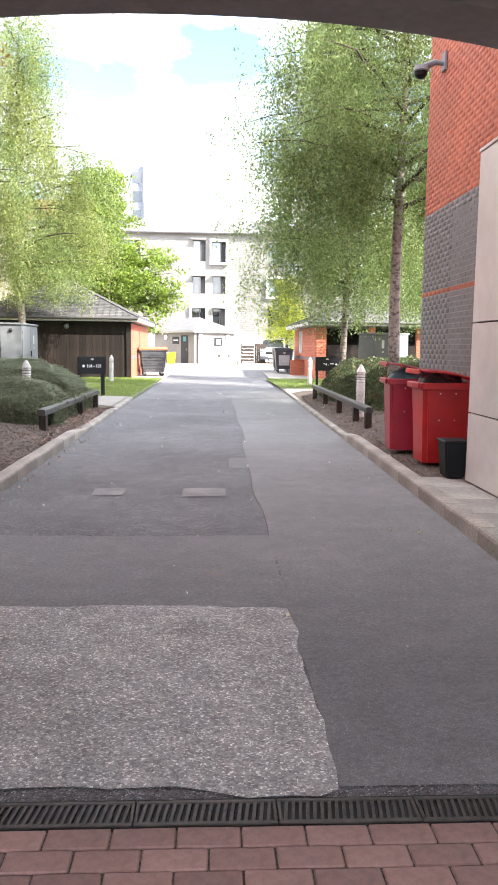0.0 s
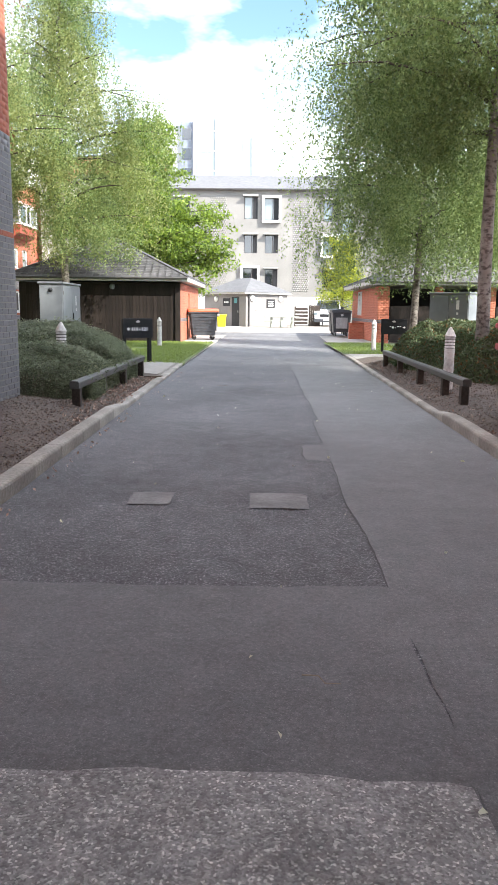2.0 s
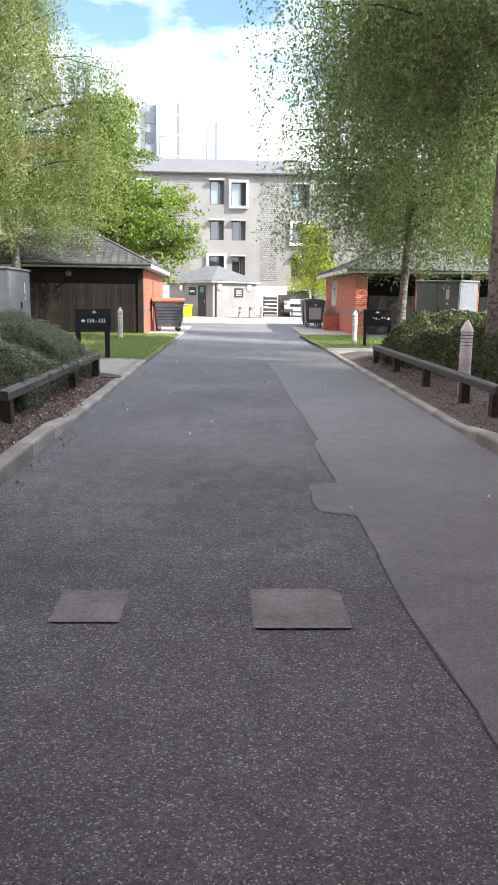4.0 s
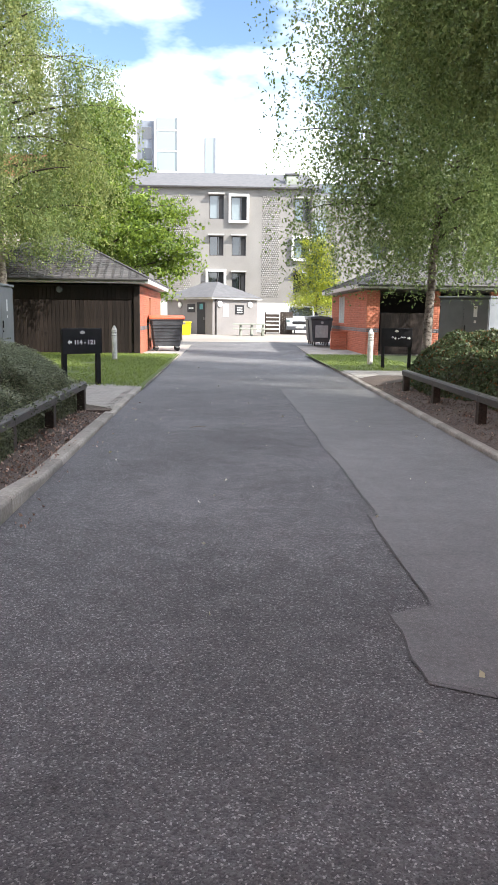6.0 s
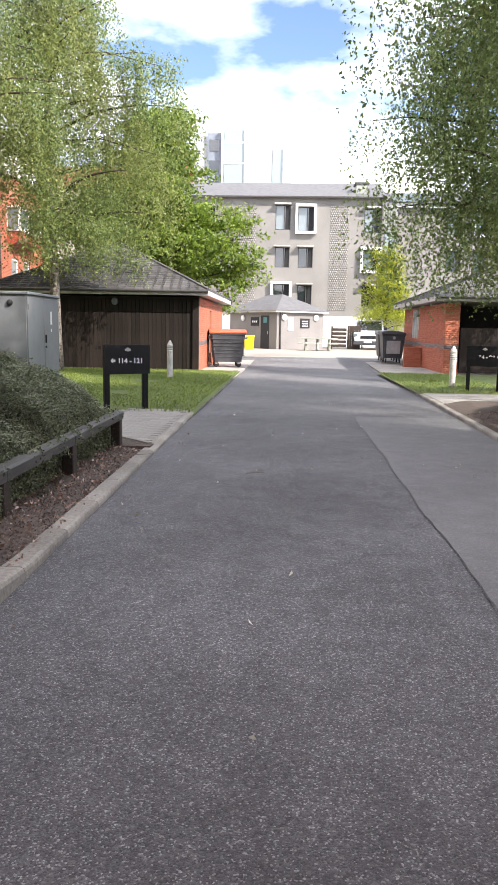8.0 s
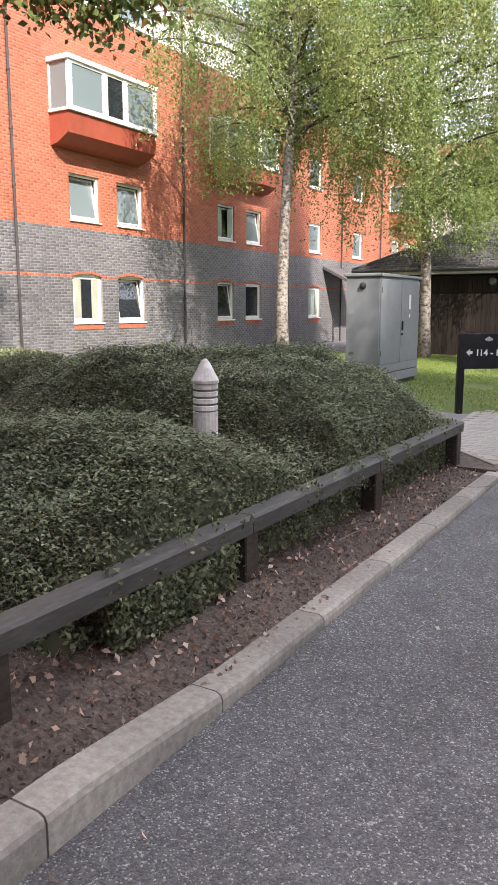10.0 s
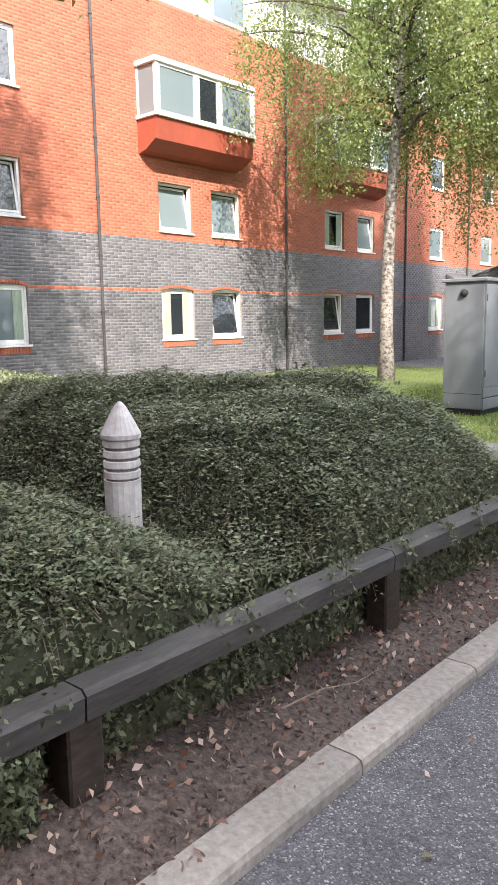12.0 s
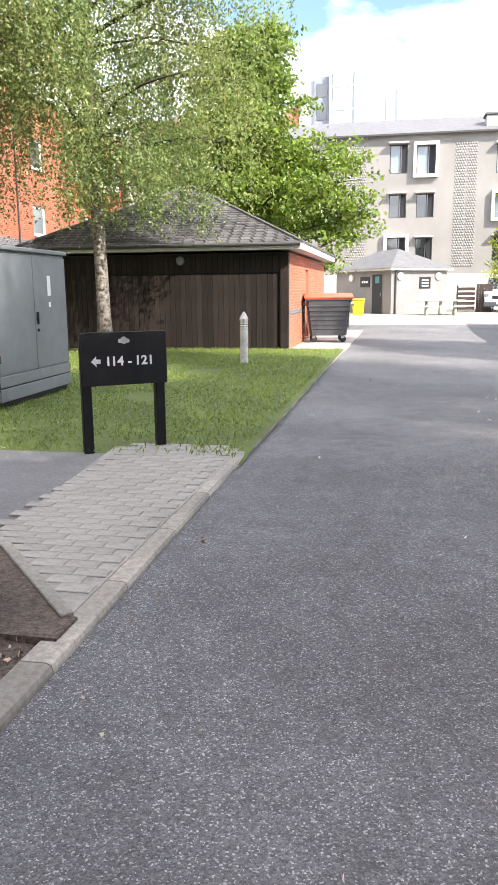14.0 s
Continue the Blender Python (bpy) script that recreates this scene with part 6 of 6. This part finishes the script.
def tree(name, x, y, h, r, trunk_r, label, leaves, leaf, size, bark, droop=1.0, lowest=3.0, clear=3.0, seed=1, shape="birch", lean=(0, 0), reach=None, second=None, strands=True, limbs=46, z0=0.05, extra=()):
    """Trunk, limbs and crown; droop: how far the twigs hang; reach: (dx, dy) pull of the crown."""
    rng = random.Random(seed)
    np.random.seed(seed)
    t = thing(name, label, "tree", m=pose(x, y, z0))
    top = Vector((lean[0], lean[1], h))
    n = 14
    pts, rad = [], []
    for i in range(n + 1):
        u = i / n
        p = top * u + Vector((0.18 * math.sin(u * 5 + seed), 0.18 * math.cos(u * 4 + seed * 2) - 0.18 * math.cos(seed * 2), 0)) * u * (1.6 if shape == "birch" else 1)
        pts.append(p)
        rad.append(trunk_r * ((1 - u) ** 0.8 * 0.92 + 0.05) * (1.35 if i == 0 else 1.0))
    pts[0].z = -0.15
    tr = part("trunk", tube(pts, rad, 12), bark, t, smooth=True)

    def on_trunk(u):
        q = min(u, 0.999) * n
        i = int(q)
        return pts[i].lerp(pts[i + 1], q - i), rad[i]
    bm = bmesh.new()
    centres = []
    reach = Vector((*(reach or (0, 0)), 0))
    for k in range(limbs):
        u = clear / h + (0.97 - clear / h) * (k + rng.random()) / limbs
        base, br = on_trunk(u)
        ang = k * 2.399 + rng.uniform(-0.5, 0.5)
        rel = (u - clear / h) / (1 - clear / h)
        prof_ = (0.55 + 0.45 * math.sin(math.pi * min(1, rel * 1.3 + 0.15))) * (1 - rel * 0.55) if shape == "birch" else (0.5 + 0.5 * math.sin(math.pi * min(1, rel * 1.1 + 0.2))) * (1 - rel * 0.5)
        ln = r * prof_ * rng.uniform(0.65, 1.1)
        d = Vector((math.cos(ang), math.sin(ang), 0)) + reach * 0.5
        rise = rng.uniform(0.35, 0.8) if shape == "birch" else rng.uniform(0.25, 0.7)
        seg = 6
        lp_, lr = [], []
        for i in range(seg + 1):
            s = i / seg
            z = rise * ln * (s - 0.55 * s * s * (1.2 if shape == "birch" else 0.8))
            lp_.append(base + d * ln * s + Vector((0.08 * rng.uniform(-1, 1), 0.08 * rng.uniform(-1, 1), z)))
            lr.append(max(0.008, min(br * 0.55, 0.07) * (1 - s * 0.85)))
        tube(lp_, lr, 5, bm)
        # twigs, hanging for birch
        nodes = [0.12 + 0.88 * rng.random() ** 0.8 for _ in range(7)]
        m = max(3, int(leaves / limbs / (42 if strands else 30) * (0.4 + prof_)))
        for j in range(m):
            s = min(1.0, max(0.08, rng.choice(nodes) + rng.gauss(0, 0.05)))
            q = s * seg
            i = min(int(q), seg - 1)
            p = lp_[i].lerp(lp_[i + 1], q - i) + Vector((rng.gauss(0, 0.38), rng.gauss(0, 0.38), rng.gauss(0, 0.25)))
            if strands:
                length = rng.uniform(0.5, 2.6) * droop
                length = min(length, max(0.3, p.z - lowest + rng.uniform(-0.4, 0.5)))
                sway = Vector((rng.gauss(0, 0.2), rng.gauss(0, 0.2), 0))
                cnt = int(42 * (0.35 + length / 2.2))
                tt = np.random.random(cnt)
                arr = np.array(p)[None] + np.outer(tt, np.array(sway + d * 0.15)) + np.outer(tt, (0, 0, -length)) + np.random.normal(scale=0.07, size=(cnt, 3))
            else:
                cnt = 30
                arr = np.array(p)[None] + np.random.normal(scale=0.24, size=(cnt, 3)) * np.array((1, 1, 0.5))
            centres.append(arr)
    for (ex, ey, ez), width, drop, cnt in extra:
        end = Vector((ex - x, ey - y, ez))
        base, _ = on_trunk(min(0.9, (ez + 0.6) / h))
        tube([base, base.lerp(end, 0.5) + Vector((0, 0, 0.25)), end], [0.035, 0.022, 0.008], 5, bm)
        for j in range(cnt // 24):
            s = 0.35 + 0.75 * rng.random()
            p = base.lerp(end, s) + Vector((rng.gauss(0, width), rng.gauss(0, width), rng.uniform(0.0, 0.3)))
            ln = drop * rng.uniform(0.3, 1.0)
            tt = np.random.random(24)
            centres.append(np.array(p)[None] + np.outer(tt, (0, 0, -ln)) + np.random.normal(scale=0.06, size=(24, 3)))
    part("branch_framework", bm, bark if shape != "birch" else BARK_DARK, t)
    c = np.concatenate(centres)
    mats = (np.random.random(len(c)) < 0.25 + 0.5 * (np.sin(c[:, 0] * 1.3 + c[:, 2] * 0.7) > 0.4)).astype(np.int32) if second else None
    leaf_cloud("crown", c, size, [leaf, second] if second else leaf, t, hang=0.8 if strands else 0.1, mats=mats)
    return t


birch_l = "white-barked birch with weeping yellow-green foliage"
tree("birch_tree", -8.0, 32.7, 15.0, 4.9, 0.18, birch_l + " beside the store", 115000, LEAF_BIRCH, 0.068, BARK_BIRCH, 1.3, 3.1, 4.2, 3, second=LEAF_BIRCH_Y, limbs=48, extra=(((-4.4, 31.5, 8.8), 0.25, 2.6, 4500), ((-4.6, 31.5, 6.4), 0.3, 2.4, 3500), ((-6.0, 30.5, 4.2), 0.25, 1.3, 2000)))
tree("birch_tree", -10.7, 28.9, 14.5, 4.4, 0.18, birch_l + " on the lawn", 90000, LEAF_BIRCH, 0.066, BARK_BIRCH, 1.2, 5.0, 5.6, 5, second=LEAF_BIRCH_Y, limbs=46, extra=(((-12.0, 27.6, 5.3), 0.2, 1.4, 1800),))
tree("birch_tree", -7.02, 15.0, 15.0, 4.0, 0.185, "stout pale birch trunk rising out of the hedge", 45000, LEAF_BIRCH, 0.07, BARK_BIRCH, 0.8, 6.3, 7.2, 7, lean=(0.1, 0.25), second=LEAF_RED, extra=(((-5.1, 15.9, 4.22), 0.22, 0.75, 4200), ((-5.7, 17.2, 4.9), 0.3, 0.9, 3000)))
tree("birch_tree", -11.0, 16.2, 14.0, 3.0, 0.15, "slender pale birch near the porch", 20000, LEAF_BIRCH, 0.075, BARK_BIRCH, 0.8, 7.6, 8.2, 9, lean=(-0.3, 0.0))
tree("birch_tree", 4.2, 17.4, 14.0, 4.3, 0.15, "white and black barked birch with dense hanging foliage", 130000, LEAF_BIRCH, 0.055, BARK_BIRCH, 1.2, 4.0, 4.5, 11, lean=(-0.05, 0.2), reach=(0.12, 0.3), limbs=52, extra=(((1.5, 18.2, 7.6), 0.25, 2.0, 4500), ((1.35, 17.6, 6.2), 0.16, 1.8, 4000), ((1.7, 17.8, 5.7), 0.25, 2.3, 5500), ((2.5, 18.6, 5.0), 0.3, 2.2, 5000), ((3.2, 16.8, 5.6), 0.3, 1.5, 3500)))
tree("birch_tree", 4.2, 24.6, 13.0, 3.5, 0.12, "slender birch with hanging green foliage by the path", 100000, LEAF_BIRCH, 0.064, BARK_BIRCH, 1.35, 2.2, 3.1, 13, limbs=48, extra=(((2.2, 24.0, 5.0), 0.25, 2.5, 4500), ((5.5, 23.6, 4.2), 0.3, 1.8, 3500), ((2.0, 24.6, 7.0), 0.25, 3.0, 4500), ((3.4, 24.2, 4.4), 0.25, 2.0, 3500), ((6.8, 25.0, 5.0), 0.3, 2.2, 4000)))
tree("broadleaf_tree", -7.2, 47.0, 11.6, 5.6, 0.2, "bright green broadleaf tree behind the store", 70000, LEAF_MAPLE, 0.17, BARK_DARK, 1, 1.5, 1.8, 15, shape="round", strands=False, limbs=90)
tree("young_tree", 5.9, 60.5, 6.6, 1.9, 0.08, "small lime-yellow young tree by the far house", 16000, LEAF_LIME, 0.12, BARK_DARK, 1, 1.0, 1.3, 17, shape="round", strands=False, limbs=40, z0=0.24)
tree("birch_tree", 9.5, 30.0, 13, 4.5, 0.18, "birch with hanging foliage behind the shrubs", 45000, LEAF_BIRCH, 0.11, BARK_BIRCH, 1.3, 3.0, 3.4, 19)
np.random.seed(5)


def bump2(x, y, cx, cy, rx, ry, h):
    q = ((x - cx) / rx) ** 2 + ((y - cy) / ry) ** 2
    return h * max(0.0, 1 - q * q) ** 0.75 if q < 1 else 0.0


def hedge(name, label, region, height, n, size, leaf, core_step=0.22, second=None):
    """A clipped or sprawling shrub mass: a core sheet coloured dark for inner shade under a skin of leaves. region: x0,
    x1, y0, y1; height(x, y) gives the top, 0 outside.
    """
    t = thing(name, label, "hedge", m=pose(0, 0, 0))
    x0, x1, y0, y1 = region
    step = 0.09
    xs_, ys_ = np.arange(x0, x1, step), np.arange(y0, y1, step)
    Hh = np.array([[height(x, y) for x in xs_] for y in ys_])
    w = len(xs_)
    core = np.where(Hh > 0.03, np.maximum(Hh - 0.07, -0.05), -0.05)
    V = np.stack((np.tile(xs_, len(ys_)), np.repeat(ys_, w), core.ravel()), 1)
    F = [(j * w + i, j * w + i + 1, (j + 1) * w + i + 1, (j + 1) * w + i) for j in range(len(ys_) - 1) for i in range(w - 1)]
    raw("core", V, F, HEDGE_CORE, t, "dark sheet standing for shade between the leaves")
    gx, gy = np.diff(Hh, axis=1)[:-1] / step, np.diff(Hh, axis=0)[:, :-1] / step
    area = np.sqrt(1 + gx ** 2 + gy ** 2) * (np.maximum(Hh[:-1, :-1], Hh[1:, 1:]) > 0.05)
    pick = np.random.choice(area.size, n, p=(area / area.sum()).ravel())
    jj, ii = pick // (w - 1), pick % (w - 1)
    a, b = np.random.random(n), np.random.random(n)
    z = Hh[jj, ii] * (1 - a) * (1 - b) + Hh[jj, ii + 1] * a * (1 - b) + Hh[jj + 1, ii] * (1 - a) * b + Hh[jj + 1, ii + 1] * a * b
    P = np.stack((xs_[ii] + a * step, ys_[jj] + b * step, np.maximum(0.03, z - 0.06 * np.random.random(n) ** 2 + np.random.normal(scale=0.014, size=n))), 1)
    P[:, :2] += np.random.normal(scale=0.015, size=(n, 2))
    mats = (np.random.random(n) < 0.10).astype(np.int32) if second else None
    leaf_cloud("foliage", P, size, [leaf, second] if second else leaf, t, up=1.0, thin=0.6, mats=mats)
    return t


def sprays(name, height, region, stems, parent, material, size=0.03):
    """Arching shoots lying on a hedge, each with leaves set in two ranks along it, and their thin stems."""
    x0, x1, y0, y1 = region
    rng = np.random.default_rng(31)
    V, SV = [], []
    for _ in range(stems):
        x, y = rng.uniform(x0, x1), rng.uniform(y0, y1)
        z = height(x, y)
        if z < 0.12:
            continue
        slope = np.array((height(x + 0.1, y) - height(x - 0.1, y), height(x, y + 0.1) - height(x, y - 0.1))) / 0.2
        way = -slope * 0.5 + rng.normal(size=2) * 0.5 + np.array((0.25, -0.1))
        way /= np.hypot(*way) + 1e-6
        ln, lift = rng.uniform(0.10, 0.30), rng.uniform(0.01, 0.06)
        if x + way[0] * ln > -2.79 and rng.random() < 0.92:
            way[0] = -abs(way[0])
        k = int(ln / 0.017)
        u = np.linspace(0, 1, k)
        px, py = x + way[0] * ln * u, y + way[1] * ln * u
        pz = z + lift * np.sin(2.6 * u) + np.clip(slope @ way, -1.5, 0.6) * ln * u - 0.01
        side = np.where(np.arange(k) % 2, 1.0, -1.0)
        c = np.stack((px, py, pz), 1)
        d = np.stack((way[0] * 0.45 - side * way[1], way[1] * 0.45 + side * way[0], rng.uniform(-0.5, 0.5, k)), 1)
        d /= np.linalg.norm(d, axis=1)[:, None]
        e = np.stack((np.full(k, way[0]), np.full(k, way[1]), rng.uniform(-0.4, 0.4, k)), 1)
        q = (size * rng.uniform(0.6, 1.2, k))[:, None]
        up = np.array((0, 0, 0.12)) * q
        V.append(np.stack((c, c + d * q * 0.5 + e * q * 0.28 + up, c + d * q, c + d * q * 0.5 - e * q * 0.28 + up), 1).reshape(-1, 3))
        if rng.random() < 0.35:
            a, b, w = c[0], c[-1], np.array((-way[1], way[0], 0)) * 0.002
            SV.append(np.stack((a - w, a + w, b + w * 0.4, b - w * 0.4)))
    V, SV = np.concatenate(V), np.concatenate(SV)
    raw(name, V, np.arange(len(V)).reshape(-1, 4), material, parent)
    raw("shoot_stem", SV, np.arange(len(SV)).reshape(-1, 4), TWIG, parent)


def left_h(x, y):
    if x > -2.84 or y < 12.75 or y > 18.1:
        return 0.0
    edge = min(1.0, (-2.80 - x) / 1.0) ** 0.7
    rough = 0.15 * noise.noise(Vector((x * 1.1, y * 1.1, 3))) + 0.085 * noise.noise(Vector((x * 3.4, y * 3.4, 8))) + 0.04 * noise.noise(Vector((x * 8, y * 8, 2)))
    h = max(bump2(x, y, -4.6, 16.5, 2.5, 1.75, 1.0), bump2(x, y, -3.9, 13.9, 1.7, 1.45, 0.66), bump2(x, y, -6.9, 14.3, 1.9, 1.6, 0.72), bump2(x, y, -8.4, 16.6, 2.5, 1.5, 0.95), bump2(x, y, -10.2, 14.6, 2.2, 2.0, 0.7), 0.36)
    if h <= 0:
        return 0.0
    return max(0.0, 0.1 + min(h + rough, 0.42 + 0.62 * edge))


hedge_left = hedge("hedge_left", "dark green small-leaved cotoneaster sprawling over the rail", (-12.5, -2.6, 12.5, 18.3), left_h, 260000, 0.027, LEAF_HEDGE)
sprays("shoot_leaves", left_h, (-7.0, -2.75, 12.7, 18.1), 25000, hedge_left, LEAF_HEDGE)


def right_h(x, y):
    if x < 3.0:
        return 0.0
    rough = 0.22 * noise.noise(Vector((x * 1.4, y * 1.4, 13))) + 0.09 * noise.noise(Vector((x * 4, y * 4, 18)))
    h = max(bump2(x, y, 4.9, 17.9, 1.5, 2.2, 0.95), bump2(x, y, 5.0, 20.8, 2.1, 3.2, 1.05), bump2(x, y, 7.2, 18.0, 3.2, 3.0, 1.0), bump2(x, y, 7.5, 22, 3.2, 2.4, 1.1))
    return max(0.0, 0.1 + h + rough) if h > 0 else 0.0


hedge("shrubs_right", "loose dark green shrubs behind the rail", (2.9, 11.0, 15.0, 24.3), right_h, 110000, 0.058, LEAF_SHRUB, second=LEAF_RED)
# hanging shoots over the rail
P = []
for k in range(60):
    y = random.uniform(12.8, 17.7)
    x = -2.70 + random.uniform(-0.16, 0.06)
    z = 0.52
    ln = random.uniform(0.05, 0.4) * (1.0 if y < 14.6 else 0.5)
    for i in range(int(ln * 260)):
        u = random.random()
        P.append((x + 0.10 * u * random.uniform(0, 1) + random.gauss(0, 0.02), y + random.gauss(0, 0.025), max(0.13, z - ln * u)))
for k in range(50000):
    y = random.choice((random.gauss(13.35, 0.4), random.uniform(12.8, 17.6)))
    bulge = 0.10 * max(0, noise.noise(Vector((y * 2.2, 4, 1)))) + (0.17 if 12.9 < y < 13.8 else 0)
    if 12.75 < y < 17.65:
        P.append((random.uniform(-3.05, -2.82 + bulge), y, 0.10 + 0.27 * random.random() ** 0.8))
for k in range(140):
    # long upright and arching shoots above the mass
    x, y = random.uniform(-5.5, -2.8), random.uniform(13, 17.8)
    z = left_h(x, y)
    dx, dy, ln = random.gauss(0, 0.12), random.gauss(0, 0.12), random.uniform(0.08, 0.22)
    if z > 0.1:
        for i in range(12):
            P.append((x + dx * i / 12, y + dy * i / 12, z + ln * math.sin(1.7 * i / 12) * 0.6))
shoots = tagged(leaf_cloud("trailing_shoots", P, 0.026, LEAF_HEDGE, None, hang=0.7), "trailing hedge shoots under and over the rail", "hedge", kind="stuff")

# grass blades, chips, fallen leaves
P = [(random.uniform(-9, -2.28), random.uniform(21.4, 34.2), 0.09) for _ in range(42000)] + [(random.uniform(-14.5, -6.5), random.uniform(18, 33), 0.09) for _ in range(12000)]
P = [p for p in P if noise.noise(Vector((p[0] * 0.8, p[1] * 0.8, 5))) > -0.45 and not (-4.1 < p[0] < -2.8 and 21.2 < p[1] < 22.1 and random.random() < 0.7)]
tagged(leaf_cloud("grass_blades", P, 0.055, GRASS_BLADE, None, hang=-1.6, thin=0.2), "short green grass blades on the lawn", "grass", kind="stuff")
P = [(random.uniform(2.45, 5), random.uniform(26.5, 35), 0.085) for _ in range(8000)]
tagged(leaf_cloud("grass_blades", P, 0.055, GRASS_BLADE, None, hang=-1.6, thin=0.2), "short green grass blades on the verge", "grass", kind="stuff")
P = []
for _ in range(26000):
    x, y = random.uniform(-4.2, -2.26), random.uniform(5.4, 17.8)
    P.append((x, y, left_soil(x, y) + 0.005))
for _ in range(18000):
    y = random.uniform(8.1, 22)
    x = right_edge(y) + 0.14 + 2.2 * random.random()
    P.append((x, y, right_soil(x, y) + 0.008))
tagged(leaf_cloud("bark_chips", P, 0.026, CHIP, None, up=0.1, thin=0.35), "dark bark chips scattered on the soil beds", "bark mulch", kind="stuff")
P = []
for _ in range(520):
    x, y = -2.26 - 0.6 * random.random() ** 1.3, random.uniform(11, 17.8)
    P.append((x, y, left_soil(x, y) + 0.016))
for _ in range(150):
    y = random.uniform(9, 22)
    x = right_edge(y) + 0.2 + 0.6 * random.random()
    P.append((x, y, right_soil(x, y) + 0.016))
for _ in range(60):
    P.append((-2.1 + 0.12 * random.random(), random.uniform(5, 20), 0.012))
for _ in range(420):
    y = random.choice((random.gauss(13.3, 0.6), random.gauss(15.2, 0.9), random.uniform(12.4, 17.8)))
    x = -2.9 + abs(random.gauss(0, 0.28))
    if 12.2 < y < 17.85 and x < -2.3:
        P.append((x, y, left_soil(x, y) + 0.02))
tagged(leaf_cloud("fallen_leaves", P, 0.03, LITTER, None, up=0.1, thin=0.7), "dry curled fallen leaves on soil and gutter", "fallen leaves", kind="stuff")
P = [(0.43, 4.07, 0.017), (-0.11, 5.85, 0.02), (-0.15, 4.45, 0.02), (-0.6, 13.2, 0.012), (0.15, 12.9, 0.02), (-0.95, 16.6, 0.014), (-1.3, 15.9, 0.014), (-1.75, 14.6, 0.014), (-1.5, 17.2, 0.014), (0.45, 17.4, 0.018), (-0.4, 19.6, 0.014)]
P += [(random.uniform(-1.9, 1.9), random.uniform(2.5, 30), 0.012) for _ in range(60)]
tagged(leaf_cloud("scattered_leaves", P, 0.032, PALE_LEAF, None, up=0.1, thin=0.7), "pale scattered leaves on the asphalt", "fallen leaves", kind="stuff")
for m, ln in ((pose(-2.45, 16.3, 0.16, 0, 0, 40), 0.55), (pose(-2.5, 14.7, 0.17, 0, 0, 75), 0.5), (pose(-0.05, 4.9, 0.012, 0, 0, -35), 0.16), (pose(-1.05, 16.4, 0.012, 0, 0, 20), 0.22)):
    tw = tagged(link("twig", tube([(0, 0, 0), (ln * 0.4, 0.02, 0.008), (ln * 0.7, -0.01, 0.004), (ln, 0.03, 0)], [0.0035, 0.003, 0.0025, 0.0015], 5), TWIG), "dry broken twig lying on the ground", "twig", "fallen twigs")
    tw.matrix_world = m
